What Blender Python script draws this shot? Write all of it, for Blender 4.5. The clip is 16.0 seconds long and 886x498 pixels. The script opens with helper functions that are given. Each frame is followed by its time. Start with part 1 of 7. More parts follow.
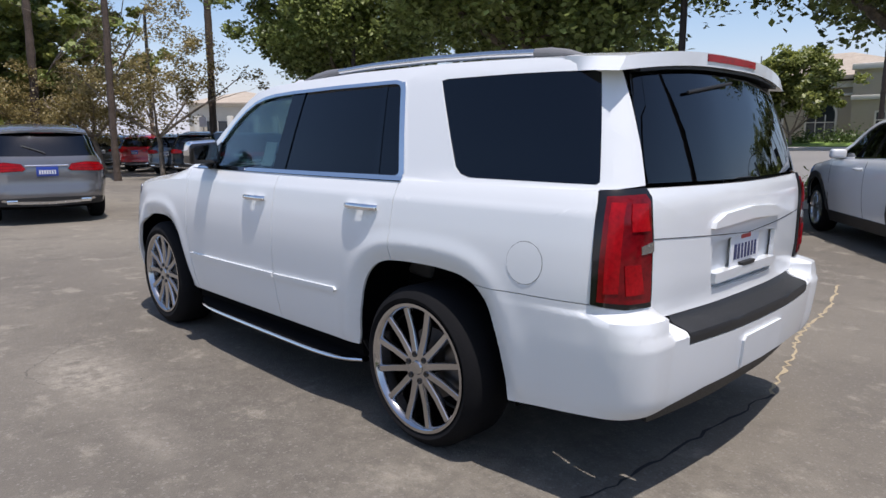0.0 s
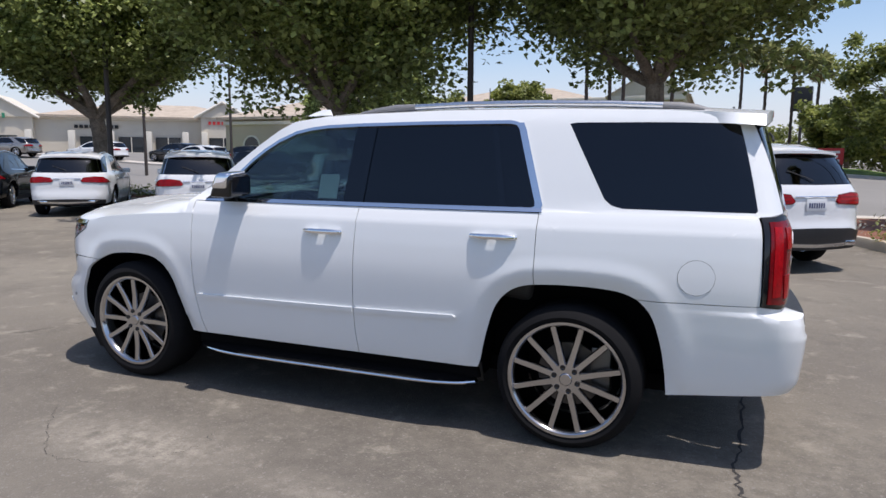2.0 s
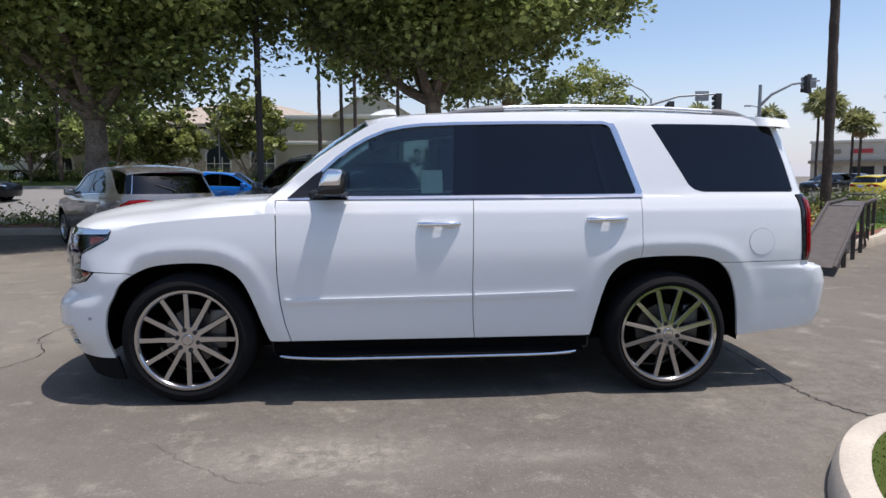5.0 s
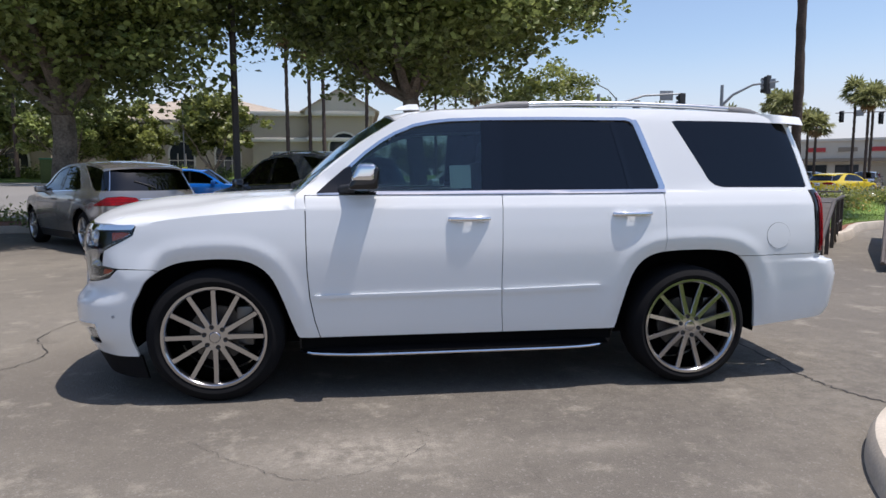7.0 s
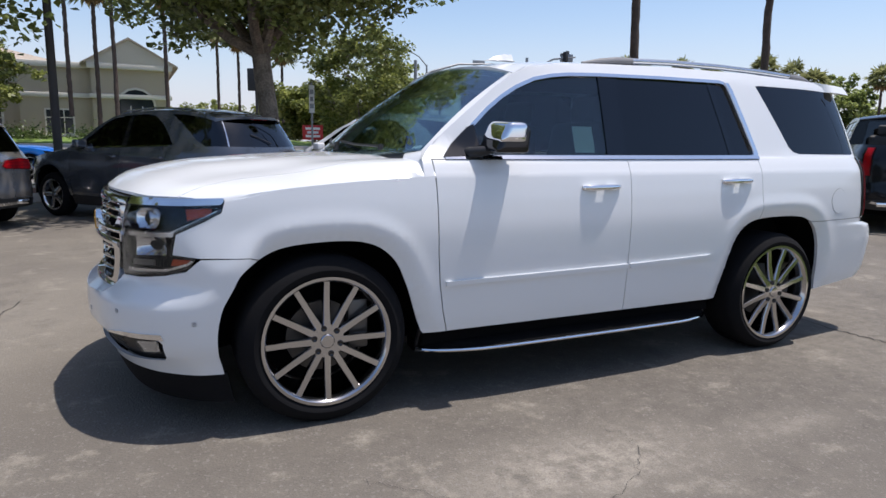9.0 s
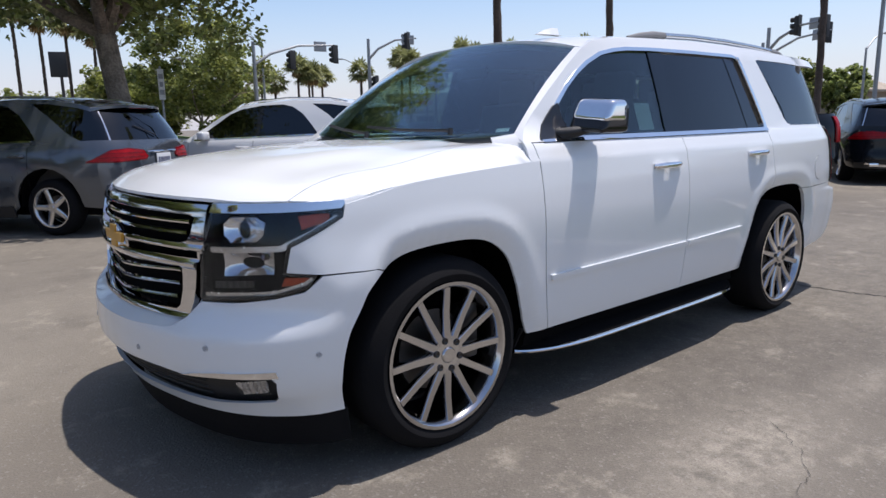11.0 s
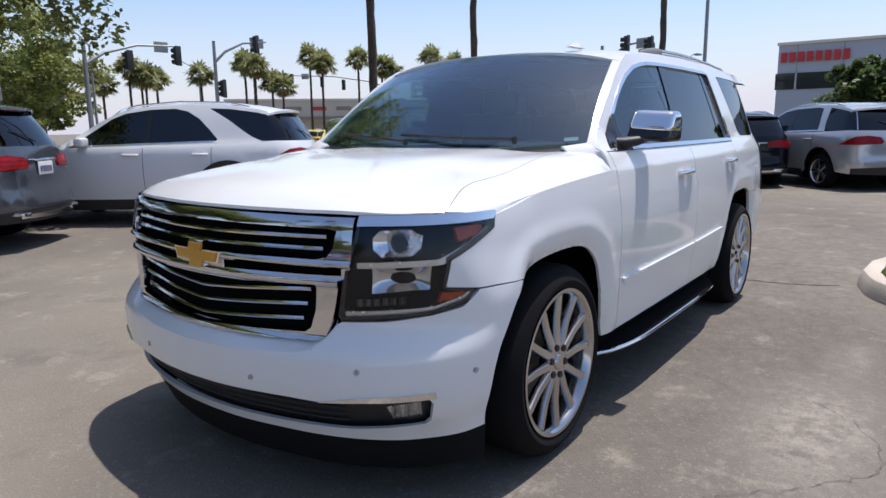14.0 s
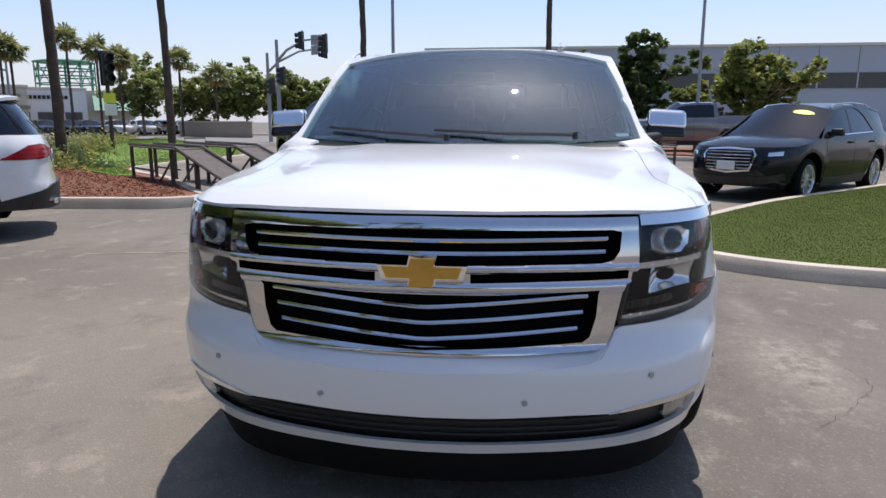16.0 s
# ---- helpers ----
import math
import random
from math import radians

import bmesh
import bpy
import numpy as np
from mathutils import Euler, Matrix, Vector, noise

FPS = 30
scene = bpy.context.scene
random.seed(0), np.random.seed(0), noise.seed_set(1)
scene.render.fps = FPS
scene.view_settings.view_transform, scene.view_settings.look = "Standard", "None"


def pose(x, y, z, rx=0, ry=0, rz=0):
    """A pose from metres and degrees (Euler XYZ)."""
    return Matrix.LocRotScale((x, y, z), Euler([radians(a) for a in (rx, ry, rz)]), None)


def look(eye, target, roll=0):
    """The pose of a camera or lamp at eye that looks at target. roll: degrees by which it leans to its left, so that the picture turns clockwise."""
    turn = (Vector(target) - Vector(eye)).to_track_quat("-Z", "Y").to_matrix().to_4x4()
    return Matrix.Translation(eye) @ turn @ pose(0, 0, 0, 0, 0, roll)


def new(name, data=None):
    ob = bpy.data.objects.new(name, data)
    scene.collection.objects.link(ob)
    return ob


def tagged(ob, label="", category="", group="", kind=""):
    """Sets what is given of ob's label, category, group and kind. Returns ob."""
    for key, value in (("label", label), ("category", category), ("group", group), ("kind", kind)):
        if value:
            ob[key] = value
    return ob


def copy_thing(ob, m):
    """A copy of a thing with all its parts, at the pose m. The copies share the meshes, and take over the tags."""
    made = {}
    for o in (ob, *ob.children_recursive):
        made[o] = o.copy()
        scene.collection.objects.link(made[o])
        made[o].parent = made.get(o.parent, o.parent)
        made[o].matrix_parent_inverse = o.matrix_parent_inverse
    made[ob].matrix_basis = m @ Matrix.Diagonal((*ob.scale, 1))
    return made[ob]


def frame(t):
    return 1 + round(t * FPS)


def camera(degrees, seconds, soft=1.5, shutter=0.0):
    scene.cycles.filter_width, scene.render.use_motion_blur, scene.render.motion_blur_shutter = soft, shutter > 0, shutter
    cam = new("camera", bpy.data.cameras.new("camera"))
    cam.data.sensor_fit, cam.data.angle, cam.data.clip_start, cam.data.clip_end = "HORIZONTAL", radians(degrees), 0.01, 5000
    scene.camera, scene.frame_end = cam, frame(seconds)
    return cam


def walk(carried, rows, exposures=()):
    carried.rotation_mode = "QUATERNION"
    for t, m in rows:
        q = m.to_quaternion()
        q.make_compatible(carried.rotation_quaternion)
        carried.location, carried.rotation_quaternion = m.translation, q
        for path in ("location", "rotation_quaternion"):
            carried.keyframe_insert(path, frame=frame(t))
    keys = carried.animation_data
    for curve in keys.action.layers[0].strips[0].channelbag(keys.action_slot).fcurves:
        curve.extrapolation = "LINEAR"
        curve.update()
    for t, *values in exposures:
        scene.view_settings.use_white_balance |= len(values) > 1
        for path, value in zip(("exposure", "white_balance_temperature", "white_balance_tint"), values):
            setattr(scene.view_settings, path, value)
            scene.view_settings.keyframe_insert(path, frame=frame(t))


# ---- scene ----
cam = camera(67.5, 16.0)
METRES, EYE, TILT, LEAN, TURN = 8.0, 1.5, 0.0, 0.0, 0.0
PATH = [
    (0, (-3.66, 2.987, 1.419), (-2.245, 1.612, 1.091), -0.1),
    (0.5, (-3.342, 3.319, 1.441), (-2.053, 1.821, 1.135), 0.1),
    (1, (-3.011, 3.727, 1.489), (-1.872, 2.107, 1.208), -0.3),
    (1.5, (-2.585, 4.012, 1.504), (-1.629, 2.28, 1.218), 0.3),
    (2, (-2.116, 4.316, 1.497), (-1.374, 2.479, 1.227), 0.4),
    (2.5, (-1.674, 4.454, 1.467), (-1.119, 2.551, 1.201), 0.7),
    (3, (-1.257, 4.674, 1.485), (-0.854, 2.734, 1.21), 1.6),
    (3.5, (-0.761, 4.759, 1.363), (-0.525, 2.789, 1.11), 1.2),
    (4, (-0.296, 4.909, 1.357), (-0.241, 2.921, 1.138), 0.6),
    (6.5, (0.44, 5.027, 1.361), (0.243, 3.049, 1.145), -0.4),
    (7, (0.603, 4.976, 1.343), (0.361, 3.003, 1.12), -0.2),
    (7.5, (0.948, 4.788, 1.354), (0.596, 2.834, 1.113), -0.2),
    (8, (1.423, 4.584, 1.324), (0.913, 2.668, 1.06), 0.6),
    (8.5, (1.821, 4.259, 1.326), (1.158, 2.397, 1.023), 0.7),
    (9, (2.256, 3.91, 1.31), (1.413, 2.125, 0.99), 0.7),
    (11.5, (3.151, 2.909, 1.317), (1.879, 1.412, 0.944), -1.5),
    (12, (3.163, 2.895, 1.318), (1.888, 1.398, 0.954), -1.6),
    (12.5, (3.174, 2.87, 1.32), (1.887, 1.383, 0.957), -1.6),
    (13, (3.203, 2.785, 1.317), (1.891, 1.32, 0.952), -1.0),
    (13.5, (3.478, 2.564, 1.319), (2.071, 1.188, 0.961), -0.6),
    (14, (3.822, 2.185, 1.337), (2.244, 1.01, 0.979), -0.7),
    (14.5, (4.114, 1.708, 1.341), (2.387, 0.768, 0.973), -0.6),
    (15, (4.329, 1.178, 1.35), (2.482, 0.5, 0.987), -1.2),
    (15.5, (4.426, 0.691, 1.347), (2.509, 0.256, 0.978), -0.8),
    (16, (4.404, 0.314, 1.349), (2.456, 0.071, 0.97), -0.0),
]
walk(cam, [(t, look(eye, target, roll)) for t, eye, target, roll in PATH], exposures=[(0.0, 0.17, 6350, 14.5), (9.0, 0.17, 6350, 14.5), (12.5, 0.20, 6350, 15.5), (14.5, 0.23, 6350, 15.5), (16.0, 0.20, 6350, 15.5)])

# ---------------------------------------------------------------- sky, sun
SUN = Vector((-0.275, 0.066, 1.0)).normalized()
world = bpy.data.worlds.new("sky")
scene.world = world
world.use_nodes = True
wn = world.node_tree.nodes
sky = wn.new("ShaderNodeTexSky")
sky.sky_type = "NISHITA"
sky.sun_disc = False
sky.sun_elevation = math.asin(SUN.z)
sky.sun_rotation = math.atan2(SUN.x, SUN.y)
sky.air_density, sky.dust_density, sky.ozone_density = 1.0, 0.9, 1.1
wn["Background"].inputs["Strength"].default_value = 0.14
wl = world.node_tree.links
at, sep, cloud, low, puff, haze = (wn.new("ShaderNode" + k) for k in ("TexCoord", "SeparateXYZ", "TexNoise", "MapRange", "Math", "Mix"))
wl.new(at.outputs["Generated"], sep.inputs[0])
stretch = wn.new("ShaderNodeMapping")
stretch.inputs["Scale"].default_value = (1, 1, 3.5)
wl.new(at.outputs["Generated"], stretch.inputs["Vector"])
wl.new(stretch.outputs[0], cloud.inputs["Vector"])
cloud.inputs["Scale"].default_value, cloud.inputs["Detail"].default_value = 2.6, 5
low.interpolation_type = "SMOOTHSTEP"
low.inputs["From Min"].default_value, low.inputs["From Max"].default_value = 0.20, -0.03
wl.new(sep.outputs["Z"], low.inputs["Value"])
puff.operation = "MULTIPLY_ADD"
puff.inputs[1].default_value, puff.inputs[2].default_value = 1.5, 0.12
puff.use_clamp = True
wl.new(cloud.outputs["Fac"], puff.inputs[0])
amount = wn.new("ShaderNodeMath")
amount.operation = "MULTIPLY"
wl.new(low.outputs[0], amount.inputs[0])
wl.new(puff.outputs[0], amount.inputs[1])
haze.data_type = "RGBA"
haze.inputs[7].default_value = (4.55, 4.6, 5.3, 1)
wl.new(amount.outputs[0], haze.inputs[0])
wl.new(sky.outputs[0], haze.inputs[6])
wl.new(haze.outputs[2], wn["Background"].inputs["Color"])
sun = new("sun", bpy.data.lights.new("sun", "SUN"))
sun.data.energy, sun.data.angle, sun.data.color = 4.2, radians(0.53), (1.0, 0.945, 0.87)
sun.matrix_world = look(SUN * 50, (0, 0, 0))


# ---------------------------------------------------------------- materials
def material(name, color, rough=0.5, metal=0.0, vary=0.12, scale=6.0, fine=60.0, bump=0.0, coat=0.0, spec=0.5, tint=None, island=0.0, each=0.0):
    """A surface with two scales of variation in its colour and roughness, and fine relief."""
    m = bpy.data.materials.new(name)
    m.use_nodes = True
    t = m.node_tree
    b = t.nodes["Principled BSDF"]
    b.inputs["Metallic"].default_value = metal
    b.inputs["Specular IOR Level"].default_value = spec
    b.inputs["Coat Weight"].default_value = coat
    b.inputs["Coat Roughness"].default_value = 0.03
    co = t.nodes.new("ShaderNodeTexCoord")
    big, small = t.nodes.new("ShaderNodeTexNoise"), t.nodes.new("ShaderNodeTexNoise")
    big.inputs["Scale"].default_value, small.inputs["Scale"].default_value = scale, fine
    big.inputs["Detail"].default_value = small.inputs["Detail"].default_value = 4
    for n in (big, small):
        t.links.new(co.outputs["Object"], n.inputs["Vector"])
    mix = t.nodes.new("ShaderNodeMath")
    mix.operation = "ADD"
    t.links.new(big.outputs["Fac"], mix.inputs[0])
    t.links.new(small.outputs["Fac"], mix.inputs[1])
    fac = mix.outputs[0]
    if island or each:
        rnd = t.nodes.new("ShaderNodeNewGeometry" if island else "ShaderNodeObjectInfo")
        sc, ad = t.nodes.new("ShaderNodeMath"), t.nodes.new("ShaderNodeMath")
        sc.operation, ad.operation = "MULTIPLY_ADD", "ADD"
        sc.inputs[1].default_value, sc.inputs[2].default_value = island or each, -0.5 * (island or each)
        t.links.new(rnd.outputs["Random Per Island" if island else "Random"], sc.inputs[0])
        t.links.new(fac, ad.inputs[0])
        t.links.new(sc.outputs[0], ad.inputs[1])
        fac = ad.outputs[0]
    ramp_ = t.nodes.new("ShaderNodeValToRGB")
    dark = [c * (1 - vary) for c in color]
    light = [min(1, c * (1 + vary)) for c in (tint or color)]
    ramp_.color_ramp.elements[0].color, ramp_.color_ramp.elements[1].color = (*dark, 1), (*light, 1)
    ramp_.color_ramp.elements[0].position, ramp_.color_ramp.elements[1].position = 0.3, 0.7
    half = t.nodes.new("ShaderNodeMath")
    half.operation = "MULTIPLY"
    half.inputs[1].default_value = 0.5
    t.links.new(fac, half.inputs[0])
    t.links.new(half.outputs[0], ramp_.inputs[0])
    t.links.new(ramp_.outputs[0], b.inputs["Base Color"])
    rr = t.nodes.new("ShaderNodeMapRange")
    rr.inputs["To Min"].default_value, rr.inputs["To Max"].default_value = max(0.02, rough * 0.85), min(1, rough * 1.15)
    t.links.new(small.outputs["Fac"], rr.inputs["Value"])
    t.links.new(rr.outputs[0], b.inputs["Roughness"])
    if bump:
        bp = t.nodes.new("ShaderNodeBump")
        bp.inputs["Strength"].default_value, bp.inputs["Distance"].default_value = 1.0, bump
        t.links.new(small.outputs["Fac"], bp.inputs["Height"])
        t.links.new(bp.outputs[0], b.inputs["Normal"])
    return m


def glass(name, clear, rough=0.01, mirror=0.05):
    """A pane: light passes with the given tint, the surface mirrors by Fresnel."""
    m = bpy.data.materials.new(name)
    m.use_nodes = True
    t = m.node_tree
    t.nodes.remove(t.nodes["Principled BSDF"])
    see, shine, mix, fr, pw, ma = (t.nodes.new(k) for k in ("ShaderNodeBsdfTransparent", "ShaderNodeBsdfGlossy", "ShaderNodeMixShader", "ShaderNodeLayerWeight", "ShaderNodeMath", "ShaderNodeMath"))
    see.inputs[0].default_value = (*clear, 1)
    shine.inputs["Roughness"].default_value = rough
    shine.inputs["Color"].default_value = (0.86, 0.92, 1.0, 1)
    fr.inputs["Blend"].default_value = 0.5
    pw.operation, ma.operation = "POWER", "MULTIPLY_ADD"
    pw.inputs[1].default_value, ma.inputs[1].default_value, ma.inputs[2].default_value = 4.6, 0.9, mirror
    t.links.new(fr.outputs["Facing"], pw.inputs[0])
    t.links.new(pw.outputs[0], ma.inputs[0])
    t.links.new(ma.outputs[0], mix.inputs[0])
    t.links.new(see.outputs[0], mix.inputs[1])
    t.links.new(shine.outputs[0], mix.inputs[2])
    t.links.new(mix.outputs[0], t.nodes["Material Output"].inputs["Surface"])
    return m


WHITE = material("white_paint", (0.735, 0.75, 0.756), 0.24, coat=0.6, vary=0.015, scale=1.5, fine=900)
CHROME = material("chrome", (0.82, 0.83, 0.85), 0.05, 1.0, vary=0.03)
RIMMETAL = material("polished_rim", (0.50, 0.495, 0.50), 0.13, 1.0, vary=0.05, fine=200)
GRILLECHROME = material("grille_chrome", (0.62, 0.62, 0.64), 0.06, 1.0, vary=0.05)
SATIN = material("satin_metal", (0.62, 0.62, 0.63), 0.26, 1.0, vary=0.05)
BLACK = material("black_plastic", (0.016, 0.016, 0.017), 0.5, vary=0.2, fine=300, bump=0.0006)
GLOSSBLACK = material("gloss_black", (0.01, 0.01, 0.011), 0.06, vary=0.05)
RUBBER = material("tyre_rubber", (0.008, 0.008, 0.009), 0.85, vary=0.25, fine=120, bump=0.001, spec=0.14)
DARK = material("dark_lining", (0.005, 0.005, 0.0055), 0.9, vary=0.2, spec=0.05)
PRIVACY = glass("privacy_glass", (0.035, 0.04, 0.045), mirror=0.05)
PILLAR = glass("pillar_gloss", (0.010, 0.011, 0.013), mirror=0.055)
TINT = glass("tinted_glass", (0.52, 0.62, 0.62), mirror=0.062)
SHIELD = glass("windshield_glass", (0.68, 0.80, 0.80), mirror=0.12)
LENS = glass("clear_lens", (0.95, 0.96, 0.97), mirror=0.02)
REDLENS = material("red_lens", (0.32, 0.0035, 0.007), 0.22, coat=0.06, spec=0.2, vary=0.45, scale=9, fine=70)
REDDARK = material("dark_red_lens", (0.15, 0.003, 0.006), 0.12, coat=0.06, spec=0.3, vary=0.45, scale=14)
SENSOR = material("sensor_grey", (0.34, 0.345, 0.36), 0.4, vary=0.1)
AMBER = material("amber_lens", (0.36, 0.045, 0.012), 0.2, coat=0.2, spec=0.3, vary=0.3)
GOLD = material("gold_badge", (0.62, 0.36, 0.07), 0.35, 0.6, vary=0.08, scale=20)
CABIN = material("cabin_trim", (0.045, 0.042, 0.04), 0.75, vary=0.2, fine=80, bump=0.0008)
SEAT = material("seat_leather", (0.075, 0.07, 0.065), 0.55, vary=0.12, fine=90, bump=0.0008)
PLATE = material("plate_white", (0.72, 0.73, 0.75), 0.4, vary=0.05, scale=20)
INK = material("plate_ink", (0.03, 0.04, 0.12), 0.5, vary=0.1)
REDINK = material("plate_red_ink", (0.5, 0.05, 0.05), 0.5, vary=0.1)
RAILFOOT = material("rail_foot_grey", (0.16, 0.16, 0.165), 0.55, vary=0.1, fine=200)
# wing mirror glass, with a dark reflection put into its colour
MIRRORGLASS = material("dark_mirror", (0.16, 0.17, 0.19), 0.04, 1.0, vary=0.03)
STEEL = material("brake_steel", (0.12, 0.115, 0.11), 0.4, 1.0, vary=0.15, fine=200)


# ---------------------------------------------------------------- builders
def link(name, mesh, mat, parent=None, label="", smooth=True):
    mesh.materials.append(mat)
    if smooth:
        mesh.polygons.foreach_set("use_smooth", [True] * len(mesh.polygons))
        mesh.set_sharp_from_angle(angle=radians(38))
    ob = new(name, mesh)
    if parent:
        ob.parent = parent
    if label:
        ob["label"] = label
    return ob


def part(name, bm, mat, parent=None, label="", smooth=True):
    """One mesh object out of a bmesh, under a thing or a part."""
    mesh = bpy.data.meshes.new(name)
    bm.to_mesh(mesh)
    bm.free()
    return link(name, mesh, mat, parent, label, smooth)


def raw(name, verts, faces, mat, parent=None, label="", smooth=True):
    mesh = bpy.data.meshes.new(name)
    mesh.from_pydata([tuple(v) for v in verts], [], [tuple(f) for f in faces])
    return link(name, mesh, mat, parent, label, smooth)


def thing(name, label, category, m=None, group="", kind=""):
    ob = new(name)
    ob.empty_display_size = 0.1
    if m:
        ob.matrix_basis = m
    return tagged(ob, label, category, group, kind)


def flat(outline, holes, step_u, step_v):
    """A plane patch with holes, cut into a mesh fine enough to bend."""
    bm = bmesh.new()
    for loop in (outline, *holes):
        vs = [bm.verts.new((u, v, 0)) for u, v in loop]
        for a, b in zip(vs, vs[1:] + vs[:1]):
            bm.edges.new((a, b))
    bmesh.ops.triangle_fill(bm, use_beauty=True, use_dissolve=False, edges=bm.edges[:])
    us, vs = [u for u, _ in outline], [v for _, v in outline]
    for lo, hi, step, n in ((min(us), max(us), step_u, (1, 0, 0)), (min(vs), max(vs), step_v, (0, 1, 0))):
        if not step:
            continue
        k = math.ceil(lo / step + 1e-6)
        while k * step < hi - 1e-4:
            bmesh.ops.bisect_plane(bm, geom=bm.verts[:] + bm.edges[:] + bm.faces[:], plane_co=[c * k * step for c in n], plane_no=n, dist=1e-5)
            k += 1
    return bm


def sheet(outline, f, step=(0.06, 0.05), thick=0.012, holes=(), lift=0.0):
    """A panel with thickness: the outline (and its holes) in the map's own two coordinates, bent by f(u, v, out)."""
    bm = flat(outline, holes, *step)
    uv = [(v.co.x, v.co.y) for v in bm.verts]
    bm.verts.index_update()
    n = len(uv)
    faces = [[v.index for v in fc.verts] for fc in bm.faces]
    rim = [(e.verts[0].index, e.verts[1].index) for e in bm.edges if len(e.link_faces) == 1]
    bm.free()
    pts = [f(u, v, lift) for u, v in uv] + [f(u, v, lift - thick) for u, v in uv]
    out = bmesh.new()
    vs = [out.verts.new(p) for p in pts]
    for fc in faces:
        out.faces.new([vs[i] for i in fc])
        out.faces.new([vs[i + n] for i in reversed(fc)])
    for a, b in rim:
        try:
            out.faces.new([vs[a], vs[b], vs[b + n], vs[a + n]])
        except ValueError:
            pass
    bmesh.ops.recalc_face_normals(out, faces=out.faces[:])
    return out


def box(sx, sy, sz, m=None, bevel=0.0, seg=2):
    """A box of that size about the origin, its edges rounded, at the pose m."""
    bm = bmesh.new()
    bmesh.ops.create_cube(bm, size=1.0, matrix=Matrix.Diagonal((sx, sy, sz, 1)))
    if bevel:
        bmesh.ops.bevel(bm, geom=bm.edges[:], offset=bevel, segments=seg, profile=0.6, affect="EDGES")
    if m:
        bm.transform(m)
    return bm


def lathe(profile, n=48, axis="y", m=None, closed=False):
    """A turned body: profile of (radius, along) round the axis."""
    verts, faces, k = [], [], len(profile)
    for i in range(n):
        a = 2 * math.pi * i / n
        for r, h in profile:
            p = (r * math.cos(a), h, r * math.sin(a)) if axis == "y" else (r * math.cos(a), r * math.sin(a), h)
            verts.append(p)
    for i in range(n):
        j = (i + 1) % n
        for q in range(k if closed else k - 1):
            q2 = (q + 1) % k
            faces.append((i * k + q, j * k + q, j * k + q2, i * k + q2))
    bm = bmesh.new()
    vs = [bm.verts.new(v) for v in verts]
    for fc in faces:
        bm.faces.new([vs[i] for i in fc])
    bmesh.ops.remove_doubles(bm, verts=bm.verts[:], dist=1e-5)
    bmesh.ops.recalc_face_normals(bm, faces=bm.faces[:])
    if m:
        bm.transform(m)
    return bm


def tube(path, radius, n=10, flat_z=1.0):
    """A bar along the points, round in section (flat_z squeezes it); radius may be a list."""
    path = [Vector(p) for p in path]
    rad = radius if isinstance(radius, (list, tuple)) else [radius] * len(path)
    verts, faces = [], []
    run = (path[-1] - path[0]).normalized()
    ref = Vector((0, 0, 1)) if abs(run.z) < 0.8 else Vector((0.31, 1, 0)).normalized()
    for i, p in enumerate(path):
        d = (path[min(i + 1, len(path) - 1)] - path[max(i - 1, 0)]).normalized()
        side = d.cross(ref).normalized()
        up = side.cross(d)
        for k in range(n):
            a = 2 * math.pi * k / n
            verts.append(p + rad[i] * (math.cos(a) * side + flat_z * math.sin(a) * up))
    for i in range(len(path) - 1):
        for k in range(n):
            k2 = (k + 1) % n
            faces.append((i * n + k, i * n + k2, (i + 1) * n + k2, (i + 1) * n + k))
    faces += [tuple(range(n - 1, -1, -1)), tuple(range((len(path) - 1) * n, len(path) * n))]
    bm = bmesh.new()
    vs = [bm.verts.new(v) for v in verts]
    for fc in faces:
        bm.faces.new([vs[i] for i in fc])
    bmesh.ops.recalc_face_normals(bm, faces=bm.faces[:])
    return bm


def join(*bms):
    """Several bmeshes in one."""
    first = bms[0]
    for b in bms[1:]:
        tmp = bpy.data.meshes.new("tmp")
        b.to_mesh(tmp)
        b.free()
        first.from_mesh(tmp)
        bpy.data.meshes.remove(tmp)
    return first

# ---------------------------------------------------------------- the car's skin as maps
def smooth_curve(points, n=16):
    """A smooth curve through the points, as an array."""
    p = np.array(points, float)
    q = np.vstack([2 * p[0] - p[1], p, 2 * p[-1] - p[-2]])
    t = np.linspace(0, 1, n, endpoint=False)[:, None]
    out = []
    for a, b, c, d in zip(q[:-3], q[1:-2], q[2:-1], q[3:]):
        out.append(0.5 * (2 * b + (c - a) * t + (2 * a - 5 * b + 4 * c - d) * t * t + (3 * b - a - 3 * c + d) * t**3))
    return np.vstack(out + [p[-1:]])


def ramp(v, lo, hi):
    t = min(max((v - lo) / (hi - lo), 0.0), 1.0)
    return t * t * (3 - 2 * t)


